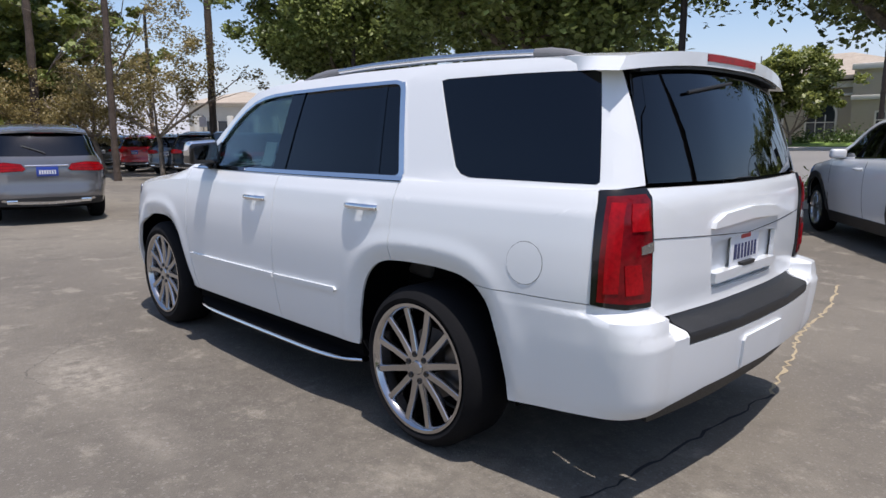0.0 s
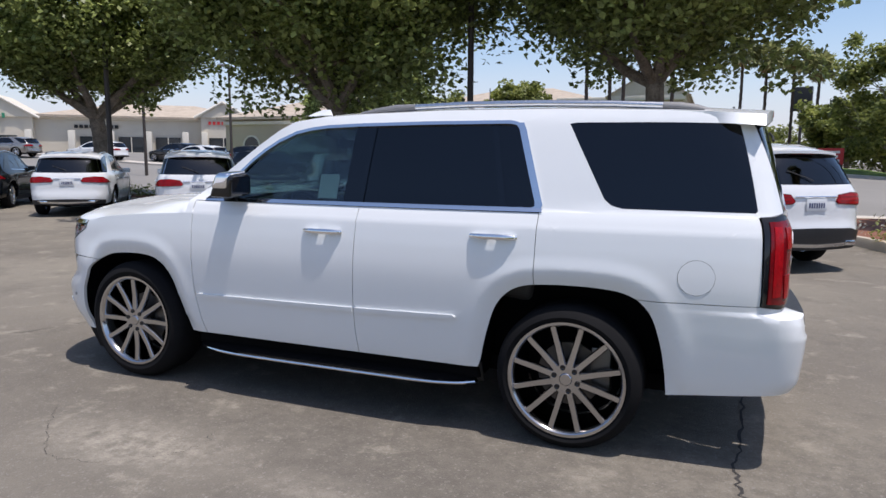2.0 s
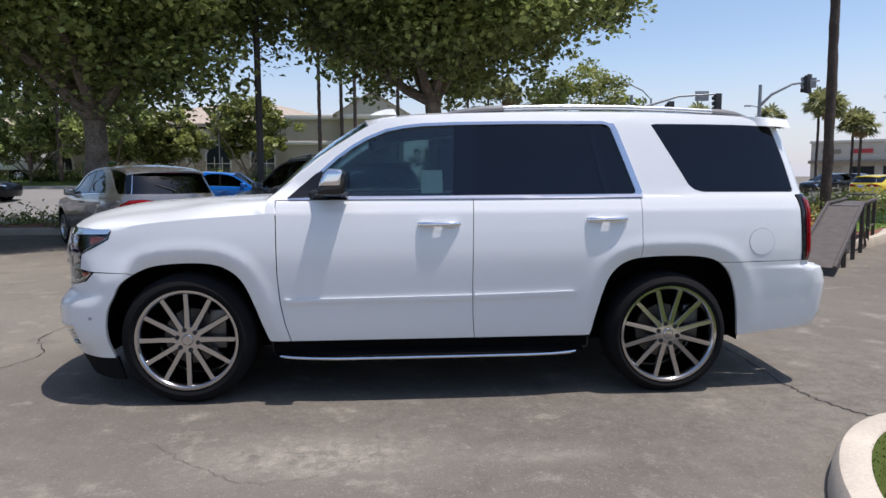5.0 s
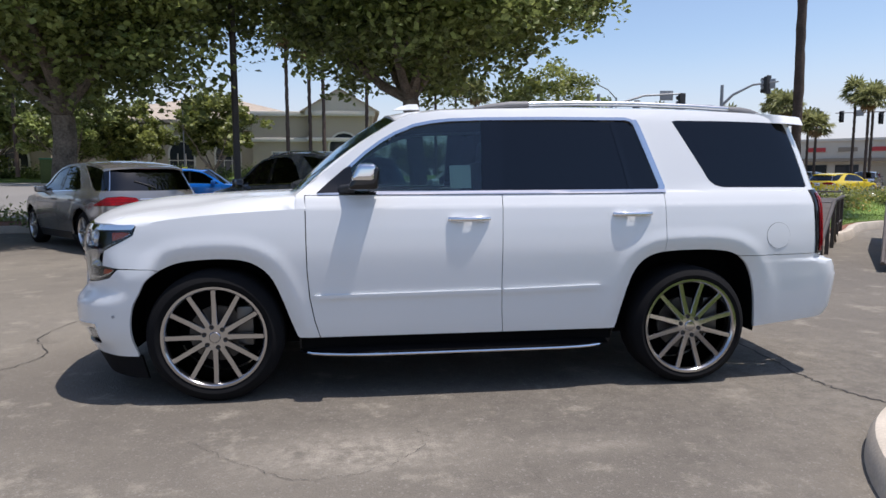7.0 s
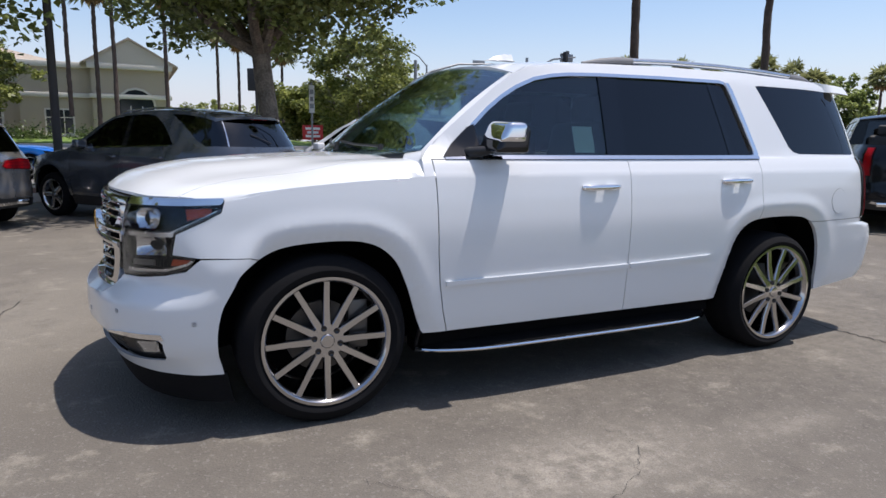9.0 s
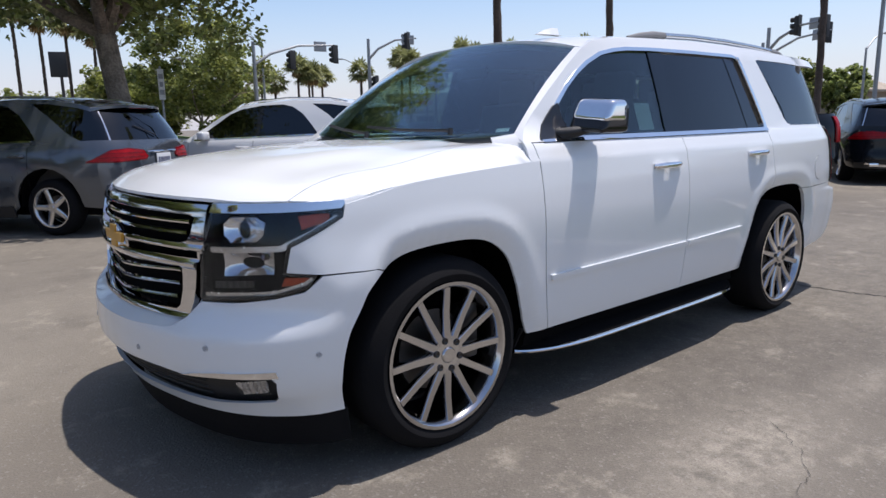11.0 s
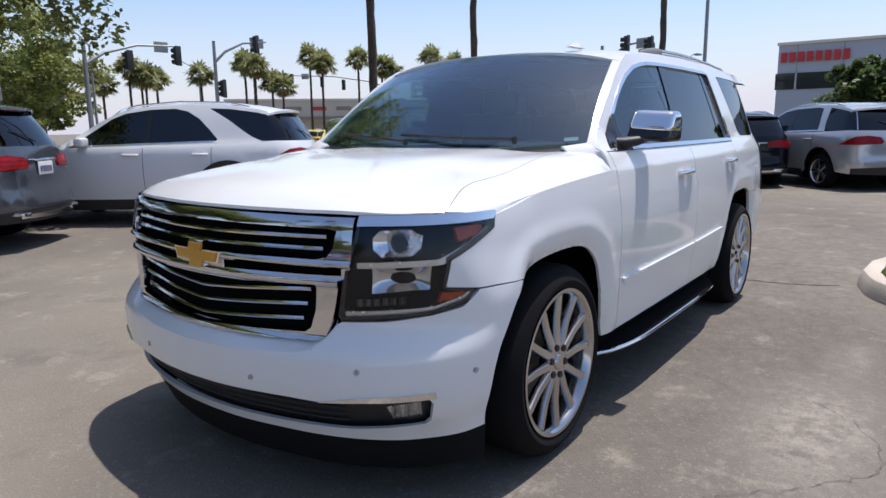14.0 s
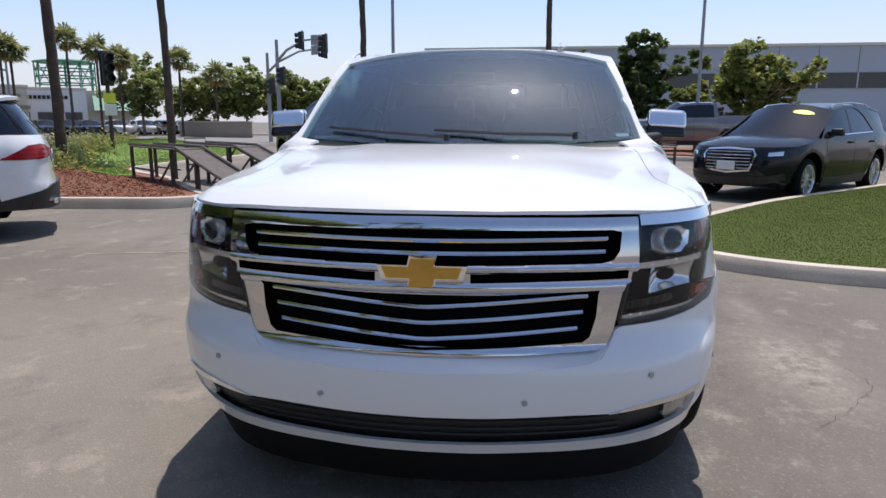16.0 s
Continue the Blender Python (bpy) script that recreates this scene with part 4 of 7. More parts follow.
    part("mirror_arm", tube([(0.715, side * 0.90, 1.258), (0.70, side * 0.955, 1.258), (0.665, side * 1.0, 1.266), (0.615, side * 1.05, 1.284), (0.58, side * 1.09, 1.295)], [0.040, 0.040, 0.036, 0.028, 0.012], 14, 0.7), BLACK, MR)
    part("mirror_glass", box(0.004, 0.150, 0.098, mm @ pose(-0.077, 0, 0.0), 0.001, 1), MIRRORGLASS, MR)
    # roof rail
    edge_z = lambda x: float(np.interp(x, [-2.1, -1.4, -0.7, 0.1], [1.735, 1.762, 1.766, 1.742]))
    on_rail = lambda x, z: (x, side * (SKIN.belt(SKIN.u_at_x(x), edge_z(x))[1] - 0.075), z)
    RR = part("roof_rail", tube([on_rail(x, z) for x, z in ((-0.46, 1.793), (-0.8, 1.803), (-1.2, 1.801), (-1.6, 1.789), (-1.88, 1.774))], 0.021, 12, 0.85), SATIN, CAR, "silver roof rail with grey end feet")
    for ends in (((-0.12, 1.762), (-0.24, 1.776), (-0.36, 1.788), (-0.48, 1.793)), ((-2.10, 1.742), (-2.02, 1.758), (-1.94, 1.768), (-1.86, 1.774))):
        part("rail_foot", tube([on_rail(x, z) for x, z in ends], [0.010, 0.022, 0.026, 0.0225], 10, 0.9), RAILFOOT, RR)
    # wheels
    for x, squat in ((1.473, 0), (-1.473, 0)):
        make_wheel(CAR, x, side * (1.030 if x > 0 else 1.042), HUB_Z if x > 0 else 0.376, side, TYRE_R if x > 0 else 0.380, 0.302, 0.29, 12, RIMMETAL, turn=0.0 if x > 0 else 0.5)
        liner = [(x + 0.500 * math.copysign(abs(math.cos(a)) ** 0.62, math.cos(a)), 0.40 + 0.474 * math.copysign(abs(math.sin(a)) ** 0.62, math.sin(a))) for a in np.linspace(-0.08, math.pi + 0.08, 24)]
        vs = [(px, side * (SKIN.belt(SKIN.u_at_x(px), pz)[1] - 0.03 if py else 0.66), pz) for px, pz in liner for py in (1, 0)] + [(x, side * 0.66, 0.40)]
        fs = [(2 * i, 2 * i + 1, 2 * i + 3, 2 * i + 2) for i in range(23)] + [(2 * i + 1, 48, 2 * i + 3) for i in range(23)]
        raw("wheel_arch_liner", vs, fs, DARK, CAR)

# fin, wipers, floor and cabin
fin = bmesh.new()
pr = [(0.16, 0.0, 0.028), (0.10, 0.035, 0.03), (0.02, 0.062, 0.02), (-0.05, 0.062, 0.014), (-0.07, 0.0, 0.028)]
lo = [fin.verts.new((x, s * w, 1.778 + (0.012 if x < 0.1 else 0.006))) for s in (1,) for x, h, w in pr] + [fin.verts.new((x, -w, 1.784)) for x, h, w in reversed(pr)]
hi = [fin.verts.new((x, 0, 1.787 + h)) for x, h, w in pr]
for i in range(4):
    fin.faces.new((lo[i], lo[i + 1], hi[i + 1], hi[i]))
    fin.faces.new((lo[9 - i], hi[i], hi[i + 1], lo[8 - i]))
fin.faces.new((lo[0], hi[0], lo[9]))
fin.faces.new((lo[4], lo[5], hi[4]))
fin.transform(pose(0.262, 0.50, 0.52) @ Matrix.Diagonal((0.78, 0.8, 0.62, 1)) @ pose(0, 0, 0.229))
part("antenna_fin", fin, WHITE, CAR)
for y0, y1 in ((0.55, -0.15), (-0.08, -0.72)):
    part("wiper", join(tube([shield_map(y0 / 0.89, 0.03, 0.03), shield_map((y0 + y1) / 1.78, 0.06, 0.028), shield_map(y1 / 0.89, 0.10, 0.02)], 0.008, 6),
                       tube([shield_map(y0 / 0.89, 0.01, 0.02), shield_map(y0 / 0.89, 0.04, 0.035)], 0.014, 6)), BLACK, CAR)
# unseen boxes added to stop light leaking past the running boards
for y in (0.84, -0.84):
    part("sill_light_block", box(1.96, 0.22, 0.11, pose(0, y, 0.345), 0.01), DARK, CAR)
part("underbody", box(3.9, 1.50, 0.10, pose(-0.1, 0, 0.33), 0.03), DARK, CAR)
part("engine_block", box(0.9, 1.3, 0.45, pose(1.55, 0, 0.65), 0.05), DARK, CAR)
part("rear_floor", box(1.1, 1.30, 0.20, pose(-1.9, 0, 0.62), 0.03), DARK, CAR)
part("exhaust", tube([(-1.9, -0.62, 0.33), (-2.45, -0.66, 0.34)], 0.035, 12), STEEL, CAR)
part("cabin_floor", box(3.3, 1.28, 0.06, pose(-0.72, 0, 0.55), 0.01), CABIN, CAR)
part("dashboard", join(box(0.42, 1.62, 0.26, pose(0.80, 0, 1.07, 0, 10, 0), 0.06, 3), box(0.26, 0.42, 0.10, pose(0.68, 0.38, 1.19, 0, 12, 0), 0.04, 3)), CABIN, CAR)
part("headliner", sheet([(b * 0.93, 0.03 + a * 0.92) for b, a in full], lambda b, a, o: roof_map(b, a, o - 0.05), (0.15, 0.1), 0.01), SEAT, CAR)
for y in (0.86, -0.86):
    part("door_card", box(1.72, 0.05, 0.62, pose(-0.09, y, 0.90), 0.02), CABIN, CAR)
wheel_m = pose(0.47, 0.38, 1.09, 0, -65, 0)
ring = tube([(0.185 * math.cos(a), 0.185 * math.sin(a), 0) for a in np.linspace(0, 2 * math.pi, 28)], 0.016, 8)
ring = join(ring, box(0.10, 0.36, 0.03, None, 0.012), box(0.16, 0.04, 0.03, pose(-0.09, 0, 0), 0.01))
ring.transform(wheel_m)
part("steering_wheel", ring, BLACK, CAR)
for x in (0.0, -0.95, -1.75):
    for y in ((0.42, -0.42) if x > -1.5 else (0.34, -0.34)):
        h = 0 if x > -1.5 else -0.06
        part("seat", join(box(0.52, 0.54, 0.18, pose(x, y, 0.80 + h, 0, -6, 0), 0.06, 3), box(0.16, 0.52, 0.62, pose(x - 0.30, y, 1.13 + h, 0, -14, 0), 0.06, 3),
                          box(0.10, 0.27, 0.17, pose(x - 0.40, y, 1.52 + h, 0, -10, 0), 0.04, 3)), SEAT, CAR)
part("rear_mirror", box(0.03, 0.24, 0.065, pose(0.40, 0, 1.60), 0.012, 2), BLACK, CAR)
part("sun_sticker", sheet([(0.86, 0.05), (0.93, 0.05), (0.93, 0.08), (0.86, 0.08)], shield_map, (0.1, 0.1), 0.002, lift=-0.008), PLATE, CAR)
part("window_card", sheet(flank([(0.06, 1.26), (-0.07, 1.26), (-0.07, 1.40), (0.06, 1.40)]), belt(1), (0.1, 0.1), 0.002, lift=-0.03), PLATE, CAR)


# ---------------------------------------------------------------- outdoor materials
def asphalt_material():
    m = bpy.data.materials.new("asphalt")
    m.use_nodes = True
    t = m.node_tree
    b = t.nodes["Principled BSDF"]
    co = t.nodes.new("ShaderNodeTexCoord")

    def noise_of(scale, detail=5, rough=0.6):
        n = t.nodes.new("ShaderNodeTexNoise")
        n.inputs["Scale"].default_value, n.inputs["Detail"].default_value, n.inputs["Roughness"].default_value = scale, detail, rough
        t.links.new(co.outputs["Object"], n.inputs["Vector"])
        return n.outputs["Fac"]

    def mixed(fac, a, c):
        n = t.nodes.new("ShaderNodeMix")
        n.data_type = "RGBA"
        t.links.new(fac, n.inputs[0])
        for sock, v in ((n.inputs[6], a), (n.inputs[7], c)):
            if isinstance(v, tuple):
                sock.default_value = (*v, 1)
            else:
                t.links.new(v, sock)
        return n.outputs[2]

    def band(v, lo, hi, top=1.0):
        n = t.nodes.new("ShaderNodeMapRange")
        n.interpolation_type = "SMOOTHSTEP"
        n.inputs["From Min"].default_value, n.inputs["From Max"].default_value = lo, hi
        n.inputs["To Max"].default_value = top
        t.links.new(v, n.inputs["Value"])
        return n.outputs[0]

    def math_of(op, a, c):
        n = t.nodes.new("ShaderNodeMath")
        n.operation = op
        for sock, v in ((n.inputs[0], a), (n.inputs[1], c)):
            if isinstance(v, float):
                sock.default_value = v
            else:
                t.links.new(v, sock)
        return n.outputs[0]

    base = mixed(band(noise_of(0.22), 0.35, 0.65), (0.148, 0.131, 0.109), (0.222, 0.198, 0.160))
    base = mixed(band(noise_of(1.7, 6, 0.7), 0.50, 0.70, 0.6), base, (0.115, 0.102, 0.086))
    base = mixed(band(noise_of(2.6, 8, 0.72), 0.54, 0.66, 0.7), base, (0.30, 0.27, 0.218))
    veins = band(noise_of(9.0, 9, 0.78), 0.36, 0.62)
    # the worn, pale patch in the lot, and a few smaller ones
    pale, darker = (0.34, 0.305, 0.25), (0.085, 0.074, 0.061)
    # the first two ellipses tone the asphalt darker beside and behind the car
    for cx, cy, rx, ry, amount, patch_color in ((-3.6, 1.15, 4.2, 1.2, 0.5, darker), (0.6, 1.5, 2.2, 0.8, 0.22, darker), (0.65, 1.85, 0.62, 0.26, 0.9, pale), (-0.5, 1.9, 0.35, 0.12, 0.5, pale), (2.1, 2.5, 0.5, 0.3, 0.35, pale), (3.2, 2.0, 0.35, 0.5, 0.35, pale), (1.6, 3.2, 0.9, 0.3, 0.3, pale), (3.6, -1.5, 0.8, 0.5, 0.25, pale)):
        sep = t.nodes.new("ShaderNodeMapping")
        sep.inputs["Location"].default_value = (-cx / rx, -cy / ry, 0)
        sep.inputs["Scale"].default_value = (1 / rx, 1 / ry, 0)
        t.links.new(co.outputs["Object"], sep.inputs["Vector"])
        ln = t.nodes.new("ShaderNodeVectorMath")
        ln.operation = "LENGTH"
        t.links.new(sep.outputs[0], ln.inputs[0])
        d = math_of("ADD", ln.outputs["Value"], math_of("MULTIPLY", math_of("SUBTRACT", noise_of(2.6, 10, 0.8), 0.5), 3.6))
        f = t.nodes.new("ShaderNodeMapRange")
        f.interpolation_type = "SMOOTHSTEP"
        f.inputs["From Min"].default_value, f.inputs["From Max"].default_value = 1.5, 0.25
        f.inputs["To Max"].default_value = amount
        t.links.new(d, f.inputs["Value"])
        base = mixed(math_of("MULTIPLY", f.outputs[0], veins), base, patch_color)
    vor = t.nodes.new("ShaderNodeTexVoronoi")
    vor.inputs["Scale"].default_value = 95
    t.links.new(co.outputs["Object"], vor.inputs["Vector"])
    grit = noise_of(140, 3)
    base = mixed(band(grit, 0.35, 0.75, 0.35), base, (0.06, 0.057, 0.053))
    base = mixed(band(vor.outputs["Color"], 0.72, 0.95, 0.28), base, (0.34, 0.32, 0.29))
    t.links.new(base, b.inputs["Base Color"])
    b.inputs["Roughness"].default_value = 0.85
    b.inputs["Specular IOR Level"].default_value = 0.3
    bp = t.nodes.new("ShaderNodeBump")
    bp.inputs["Strength"].default_value, bp.inputs["Distance"].default_value = 0.7, 0.004
    t.links.new(math_of("ADD", grit, vor.outputs["Distance"]), bp.inputs["Height"])
    t.links.new(bp.outputs[0], b.inputs["Normal"])
    return m


def leaf_material(name, color, tint, vary=0.35):
    """Leaves: each its own shade, a little light passes through."""
    m = material(name, color, 0.45, vary=vary, scale=0.6, fine=30, tint=tint, island=0.7)
    t = m.node_tree
    b = t.nodes["Principled BSDF"]
    tr, mix = t.nodes.new("ShaderNodeBsdfTranslucent"), t.nodes.new("ShaderNodeMixShader")
    t.links.new(b.inputs["Base Color"].links[0].from_socket, tr.inputs[0])
    mix.inputs[0].default_value = 0.45
    t.links.new(b.outputs[0], mix.inputs[1])
    t.links.new(tr.outputs[0], mix.inputs[2])
    t.links.new(mix.outputs[0], t.nodes["Material Output"].inputs["Surface"])
    return m


ASPHALT = asphalt_material()
CONCRETE = material("kerb_concrete", (0.50, 0.44, 0.36), 0.85, vary=0.22, scale=3, fine=70, bump=0.002)
WALK = material("pavement_concrete", (0.48, 0.44, 0.39), 0.85, vary=0.15, scale=1.2, fine=50, bump=0.001)
ROADM = material("road_asphalt", (0.20, 0.19, 0.175), 0.85, vary=0.15, scale=0.3, fine=40, bump=0.001)
MULCH = material("bark_mulch", (0.20, 0.085, 0.05), 0.95, vary=0.45, scale=5, fine=60, bump=0.01)
CHIP = material("mulch_chip", (0.22, 0.09, 0.05), 0.9, vary=0.4, island=0.9)
GRASS = material("grass_blade", (0.062, 0.083, 0.018), 0.95, vary=0.12, scale=1.4, fine=40, spec=0.08, tint=(0.072, 0.092, 0.022), island=0.4)
VERGE = leaf_material("verge_blade", (0.13, 0.20, 0.035), (0.20, 0.28, 0.05))
FARLAWN = material("far_lawn", (0.15, 0.23, 0.045), 0.95, vary=0.25, scale=0.8, fine=25, bump=0.01)
LEAF = leaf_material("sycamore_leaf", (0.135, 0.175, 0.05), (0.31, 0.36, 0.115), 0.38)
LEAF_PALE = leaf_material("pale_leaf", (0.12, 0.16, 0.04), (0.27, 0.29, 0.08))
LEAF_DARK = leaf_material("dark_leaf", (0.045, 0.075, 0.022), (0.10, 0.145, 0.04))
LEAF_DRY = leaf_material("dry_leaf", (0.17, 0.14, 0.05), (0.30, 0.24, 0.10))
LEAF_GREY = leaf_material("silver_leaf", (0.26, 0.27, 0.22), (0.42, 0.43, 0.36))
FROND = leaf_material("palm_frond", (0.13, 0.145, 0.055), (0.30, 0.31, 0.13))
DEADFROND = leaf_material("dead_frond", (0.26, 0.18, 0.09), (0.40, 0.29, 0.15))
FLOWER = leaf_material("flower", (0.45, 0.25, 0.05), (0.60, 0.42, 0.10))
BARK = material("sycamore_bark", (0.13, 0.10, 0.075), 0.9, vary=0.4, scale=4, fine=22, bump=0.02, tint=(0.27, 0.22, 0.17))
PALMBARK = material("palm_bark", (0.085, 0.062, 0.048), 0.95, vary=0.45, scale=5, fine=26, bump=0.03)
STUCCO = material("beige_stucco", (0.46, 0.39, 0.29), 0.9, vary=0.08, scale=0.6, fine=30, bump=0.004)
STUCCO2 = material("pale_stucco", (0.60, 0.545, 0.45), 0.9, vary=0.08, scale=0.6, fine=30, bump=0.004)
STUCCO_DARK = material("brown_stucco", (0.30, 0.25, 0.19), 0.9, vary=0.1, scale=0.6, fine=30, bump=0.004)
TILE = material("roof_tile", (0.40, 0.335, 0.265), 0.9, vary=0.25, scale=1.5, fine=8, bump=0.03)
TRIM = material("painted_trim", (0.66, 0.62, 0.54), 0.7, vary=0.06)
PANE = material("window_pane", (0.03, 0.035, 0.04), 0.06, vary=0.2)
GREYWALL = material("grey_panel", (0.42, 0.45, 0.50), 0.7, vary=0.06, scale=0.3, fine=10)
SIGNRED = material("sign_red", (0.55, 0.03, 0.03), 0.5, vary=0.1)
SIGNWHITE = material("sign_white", (0.82, 0.82, 0.80), 0.5, vary=0.06)
SIGNYELLOW = material("sign_yellow", (0.75, 0.78, 0.05), 0.5, vary=0.06)
SIGNGREEN = material("sign_green", (0.03, 0.22, 0.12), 0.5, vary=0.1)
POLE = material("dark_pole", (0.055, 0.045, 0.04), 0.6, vary=0.2, fine=30)
GALV = material("galvanised_pole", (0.30, 0.31, 0.32), 0.5, 0.5, vary=0.1)
SIGNAL = material("signal_black", (0.02, 0.02, 0.02), 0.6, vary=0.1)
LAMPRED = material("red_signal_lens", (0.35, 0.02, 0.02), 0.3, vary=0.1)
BLUECLOTH = material("blue_canopy", (0.05, 0.12, 0.45), 0.7, vary=0.1)
RAMPSTEEL = material("ramp_steel", (0.10, 0.085, 0.075), 0.65, 0.4, vary=0.35, scale=8, fine=60, bump=0.001)
SEALANT = material("crack_fill", (0.035, 0.032, 0.03), 0.9, vary=0.3)
DUST = material("crack_dust", (0.38, 0.31, 0.20), 0.95, vary=0.3)


def paint(name, color, metal=0.0, rough=0.2):
    return material(name, color, rough, metal, vary=0.03, scale=2, fine=700, coat=0.7)


P_WHITE = paint("parked_white", (0.74, 0.75, 0.76))
P_SILVER = paint("parked_silver", (0.33, 0.31, 0.29), 0.7)
P_GREY = paint("parked_grey", (0.10, 0.112, 0.13), 0.6)
P_DARK = paint("parked_dark", (0.022, 0.023, 0.026), 0.4)
P_BLACK = material("parked_black", (0.006, 0.008, 0.011), 0.16, vary=0.03, scale=2, fine=700, coat=0.2, spec=0.25)
P_RED = paint("parked_red", (0.42, 0.012, 0.02))
P_YELLOW = paint("parked_yellow", (0.75, 0.55, 0.02))
P_BLUE = paint("parked_blue", (0.01, 0.14, 0.55))
P_BRONZE = paint("parked_bronze", (0.20, 0.195, 0.20), 0.6)
DARKGLASS = glass("parked_glass", (0.05, 0.055, 0.06), mirror=0.06)
BLUEPLATE = material("blue_plate", (0.02, 0.05, 0.30), 0.4, vary=0.1)
P_LIGHT = paint("parked_light_silver", (0.52, 0.53, 0.54), 0.5)


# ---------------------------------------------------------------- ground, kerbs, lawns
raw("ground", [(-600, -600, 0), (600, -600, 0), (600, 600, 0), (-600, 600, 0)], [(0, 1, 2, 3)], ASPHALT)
tagged(bpy.data.objects["ground"], "worn grey-brown asphalt of a car lot, with pale patches", "ground", kind="structure")


def setting(name, bm, mat, label, category, smooth=False):
    return tagged(part(name, bm, mat, smooth=smooth), label, category, kind="structure")


def slab(points, z0, z1):
    """A flat slab over an outline, from z0 to z1."""
    bm = bmesh.new()
    top = [bm.verts.new((x, y, z1)) for x, y in points]
    bot = [bm.verts.new((x, y, z0)) for x, y in points]
    bm.faces.new(top)
    bm.faces.new(list(reversed(bot)))
    for i in range(len(points)):
        j = (i + 1) % len(points)
        bm.faces.new((top[i], bot[i], bot[j], top[j]))
    bmesh.ops.recalc_face_normals(bm, faces=bm.faces[:])
    return bm


def kerb_ring(points, width, height):
    """A kerb along a closed outline, its top edge rounded."""
    outer, inner = points, inset(points, width)
    a, b = inset(points, 0.012), inset(points, 0.04)
    prof = [(outer, -0.02), (a, height * 0.6), (b, height - 0.006), (inset(points, 0.06), height), (inset(points, width - 0.02), height), (inner, height - 0.015), (inner, -0.02)]
    bm = bmesh.new()
    rings = [[bm.verts.new((x, y, z)) for x, y in loop] for loop, z in prof]
    n = len(points)
    for r, q in zip(rings, rings[1:]):
        for i in range(n):
            j = (i + 1) % n
            bm.faces.new((r[i], r[j], q[j], q[i]))
    bmesh.ops.recalc_face_normals(bm, faces=bm.faces[:])
    return bm


def inside(px, py, poly):
    """Which of the points lie inside the outline."""
    res = np.zeros(len(px), bool)
    p = np.array(poly)
    for (x0, y0), (x1, y1) in zip(p, np.roll(p, -1, 0)):
        hit = ((y0 > py) != (y1 > py)) & (px < (x1 - x0) * (py - y0) / (y1 - y0 + 1e-12) + x0)
        res ^= hit
    return res


def scatter(poly, n, rng):
    p = np.array(poly)
    lo, hi = p.min(0), p.max(0)
    xy = rng.uniform(lo, hi, (int(n * 2.2), 2))
    return xy[inside(xy[:, 0], xy[:, 1], poly)][:n]


def cards(name, centers, size, mat, rng, up=0.3, slim=0.6, label="", category="", parent=None, kind="stuff"):
    """Many small leaves: a folded four-cornered blade at each centre."""
    n = len(centers)
    nrm = rng.normal(size=(n, 3))
    nrm[:, 2] = np.abs(nrm[:, 2]) + up
    nrm /= np.linalg.norm(nrm, axis=1)[:, None]
    t = np.cross(nrm, rng.normal(size=(n, 3)))
    t /= np.linalg.norm(t, axis=1)[:, None]
    b = np.cross(nrm, t)
    s = (size * rng.uniform(0.6, 1.3, n))[:, None]
    c = centers
    v = np.stack([c - t * s, c + b * s * slim + nrm * s * 0.15, c + t * s, c - b * s * slim + nrm * s * 0.15], 1).reshape(-1, 3)
    return fast(name, v, np.arange(4 * n).reshape(-1, 4), mat, label, category, parent, kind)


def fast(name, v, f, mat, label="", category="", parent=None, kind=""):
    mesh = bpy.data.meshes.new(name)
    n, k = f.shape
    mesh.vertices.add(len(v))
    mesh.vertices.foreach_set("co", np.ascontiguousarray(v, np.float32).ravel())
    mesh.loops.add(n * k)
    mesh.loops.foreach_set("vertex_index", f.astype(np.int32).ravel())
    mesh.polygons.add(n)
    mesh.polygons.foreach_set("loop_start", np.arange(0, n * k, k, dtype=np.int32))
    mesh.update(calc_edges=True)
    ob = link(name, mesh, mat, parent, smooth=False)
    return tagged(ob, label, category, kind=kind)


def blades(name, xy, z, height, mat, rng, label):
    """Grass: one leaning three-cornered blade at each place."""
    n = len(xy)
    a = rng.uniform(0, 2 * np.pi, n)
    w = 0.004 + 0.003 * rng.random(n)
    h = height * rng.uniform(0.6, 1.3, n)
    lean = rng.normal(0, 0.35, (n, 2)) * h[:, None]
    base = np.c_[xy, [z(*p) + 0.03 for p in xy] if callable(z) else np.full(n, z)]
    d = np.c_[np.cos(a), np.sin(a), np.zeros(n)] * w[:, None]
    tip = base + np.c_[lean, h]
    v = np.stack([base - d, base + d, tip], 1).reshape(-1, 3)
    return fast(name, v, np.arange(3 * n).reshape(-1, 3), mat, label, "grass", None, "stuff")


rng = np.random.default_rng(7)
ISLAND = smooth_curve([(-2.55, 1.62), (-2.1, 1.75), (-1.72, 2.08), (-1.42, 2.6), (-1.2, 3.4), (-1.1, 4.6), (-1.2, 6.2), (-2.2, 8.6), (-5.0, 11.0), (-9.0, 12.0), (-12.5, 11.2), (-12.2, 9.8), (-9.9, 7.55), (-8.2, 5.75), (-6.6, 4.15), (-5.2, 2.95), (-4.3, 2.25), (-3.6, 1.85), (-3.05, 1.65)], 5).tolist()
ISLAND = [(float(p[0]) - 0.05, float(p[1]) + 0.01 + 0.10 * ramp(p[1], 4.0, 2.0)) for p in ISLAND]
tagged(part("island_kerb", kerb_ring(ISLAND, 0.16, 0.14), CONCRETE), "pale concrete kerb round a grass island, chipped", "kerb", kind="structure")
lawn_in = inset(ISLAND, 0.15)
setting("island_lawn", slab(lawn_in, 0.0, 0.125), GRASS, "green turf on the island", "lawn")
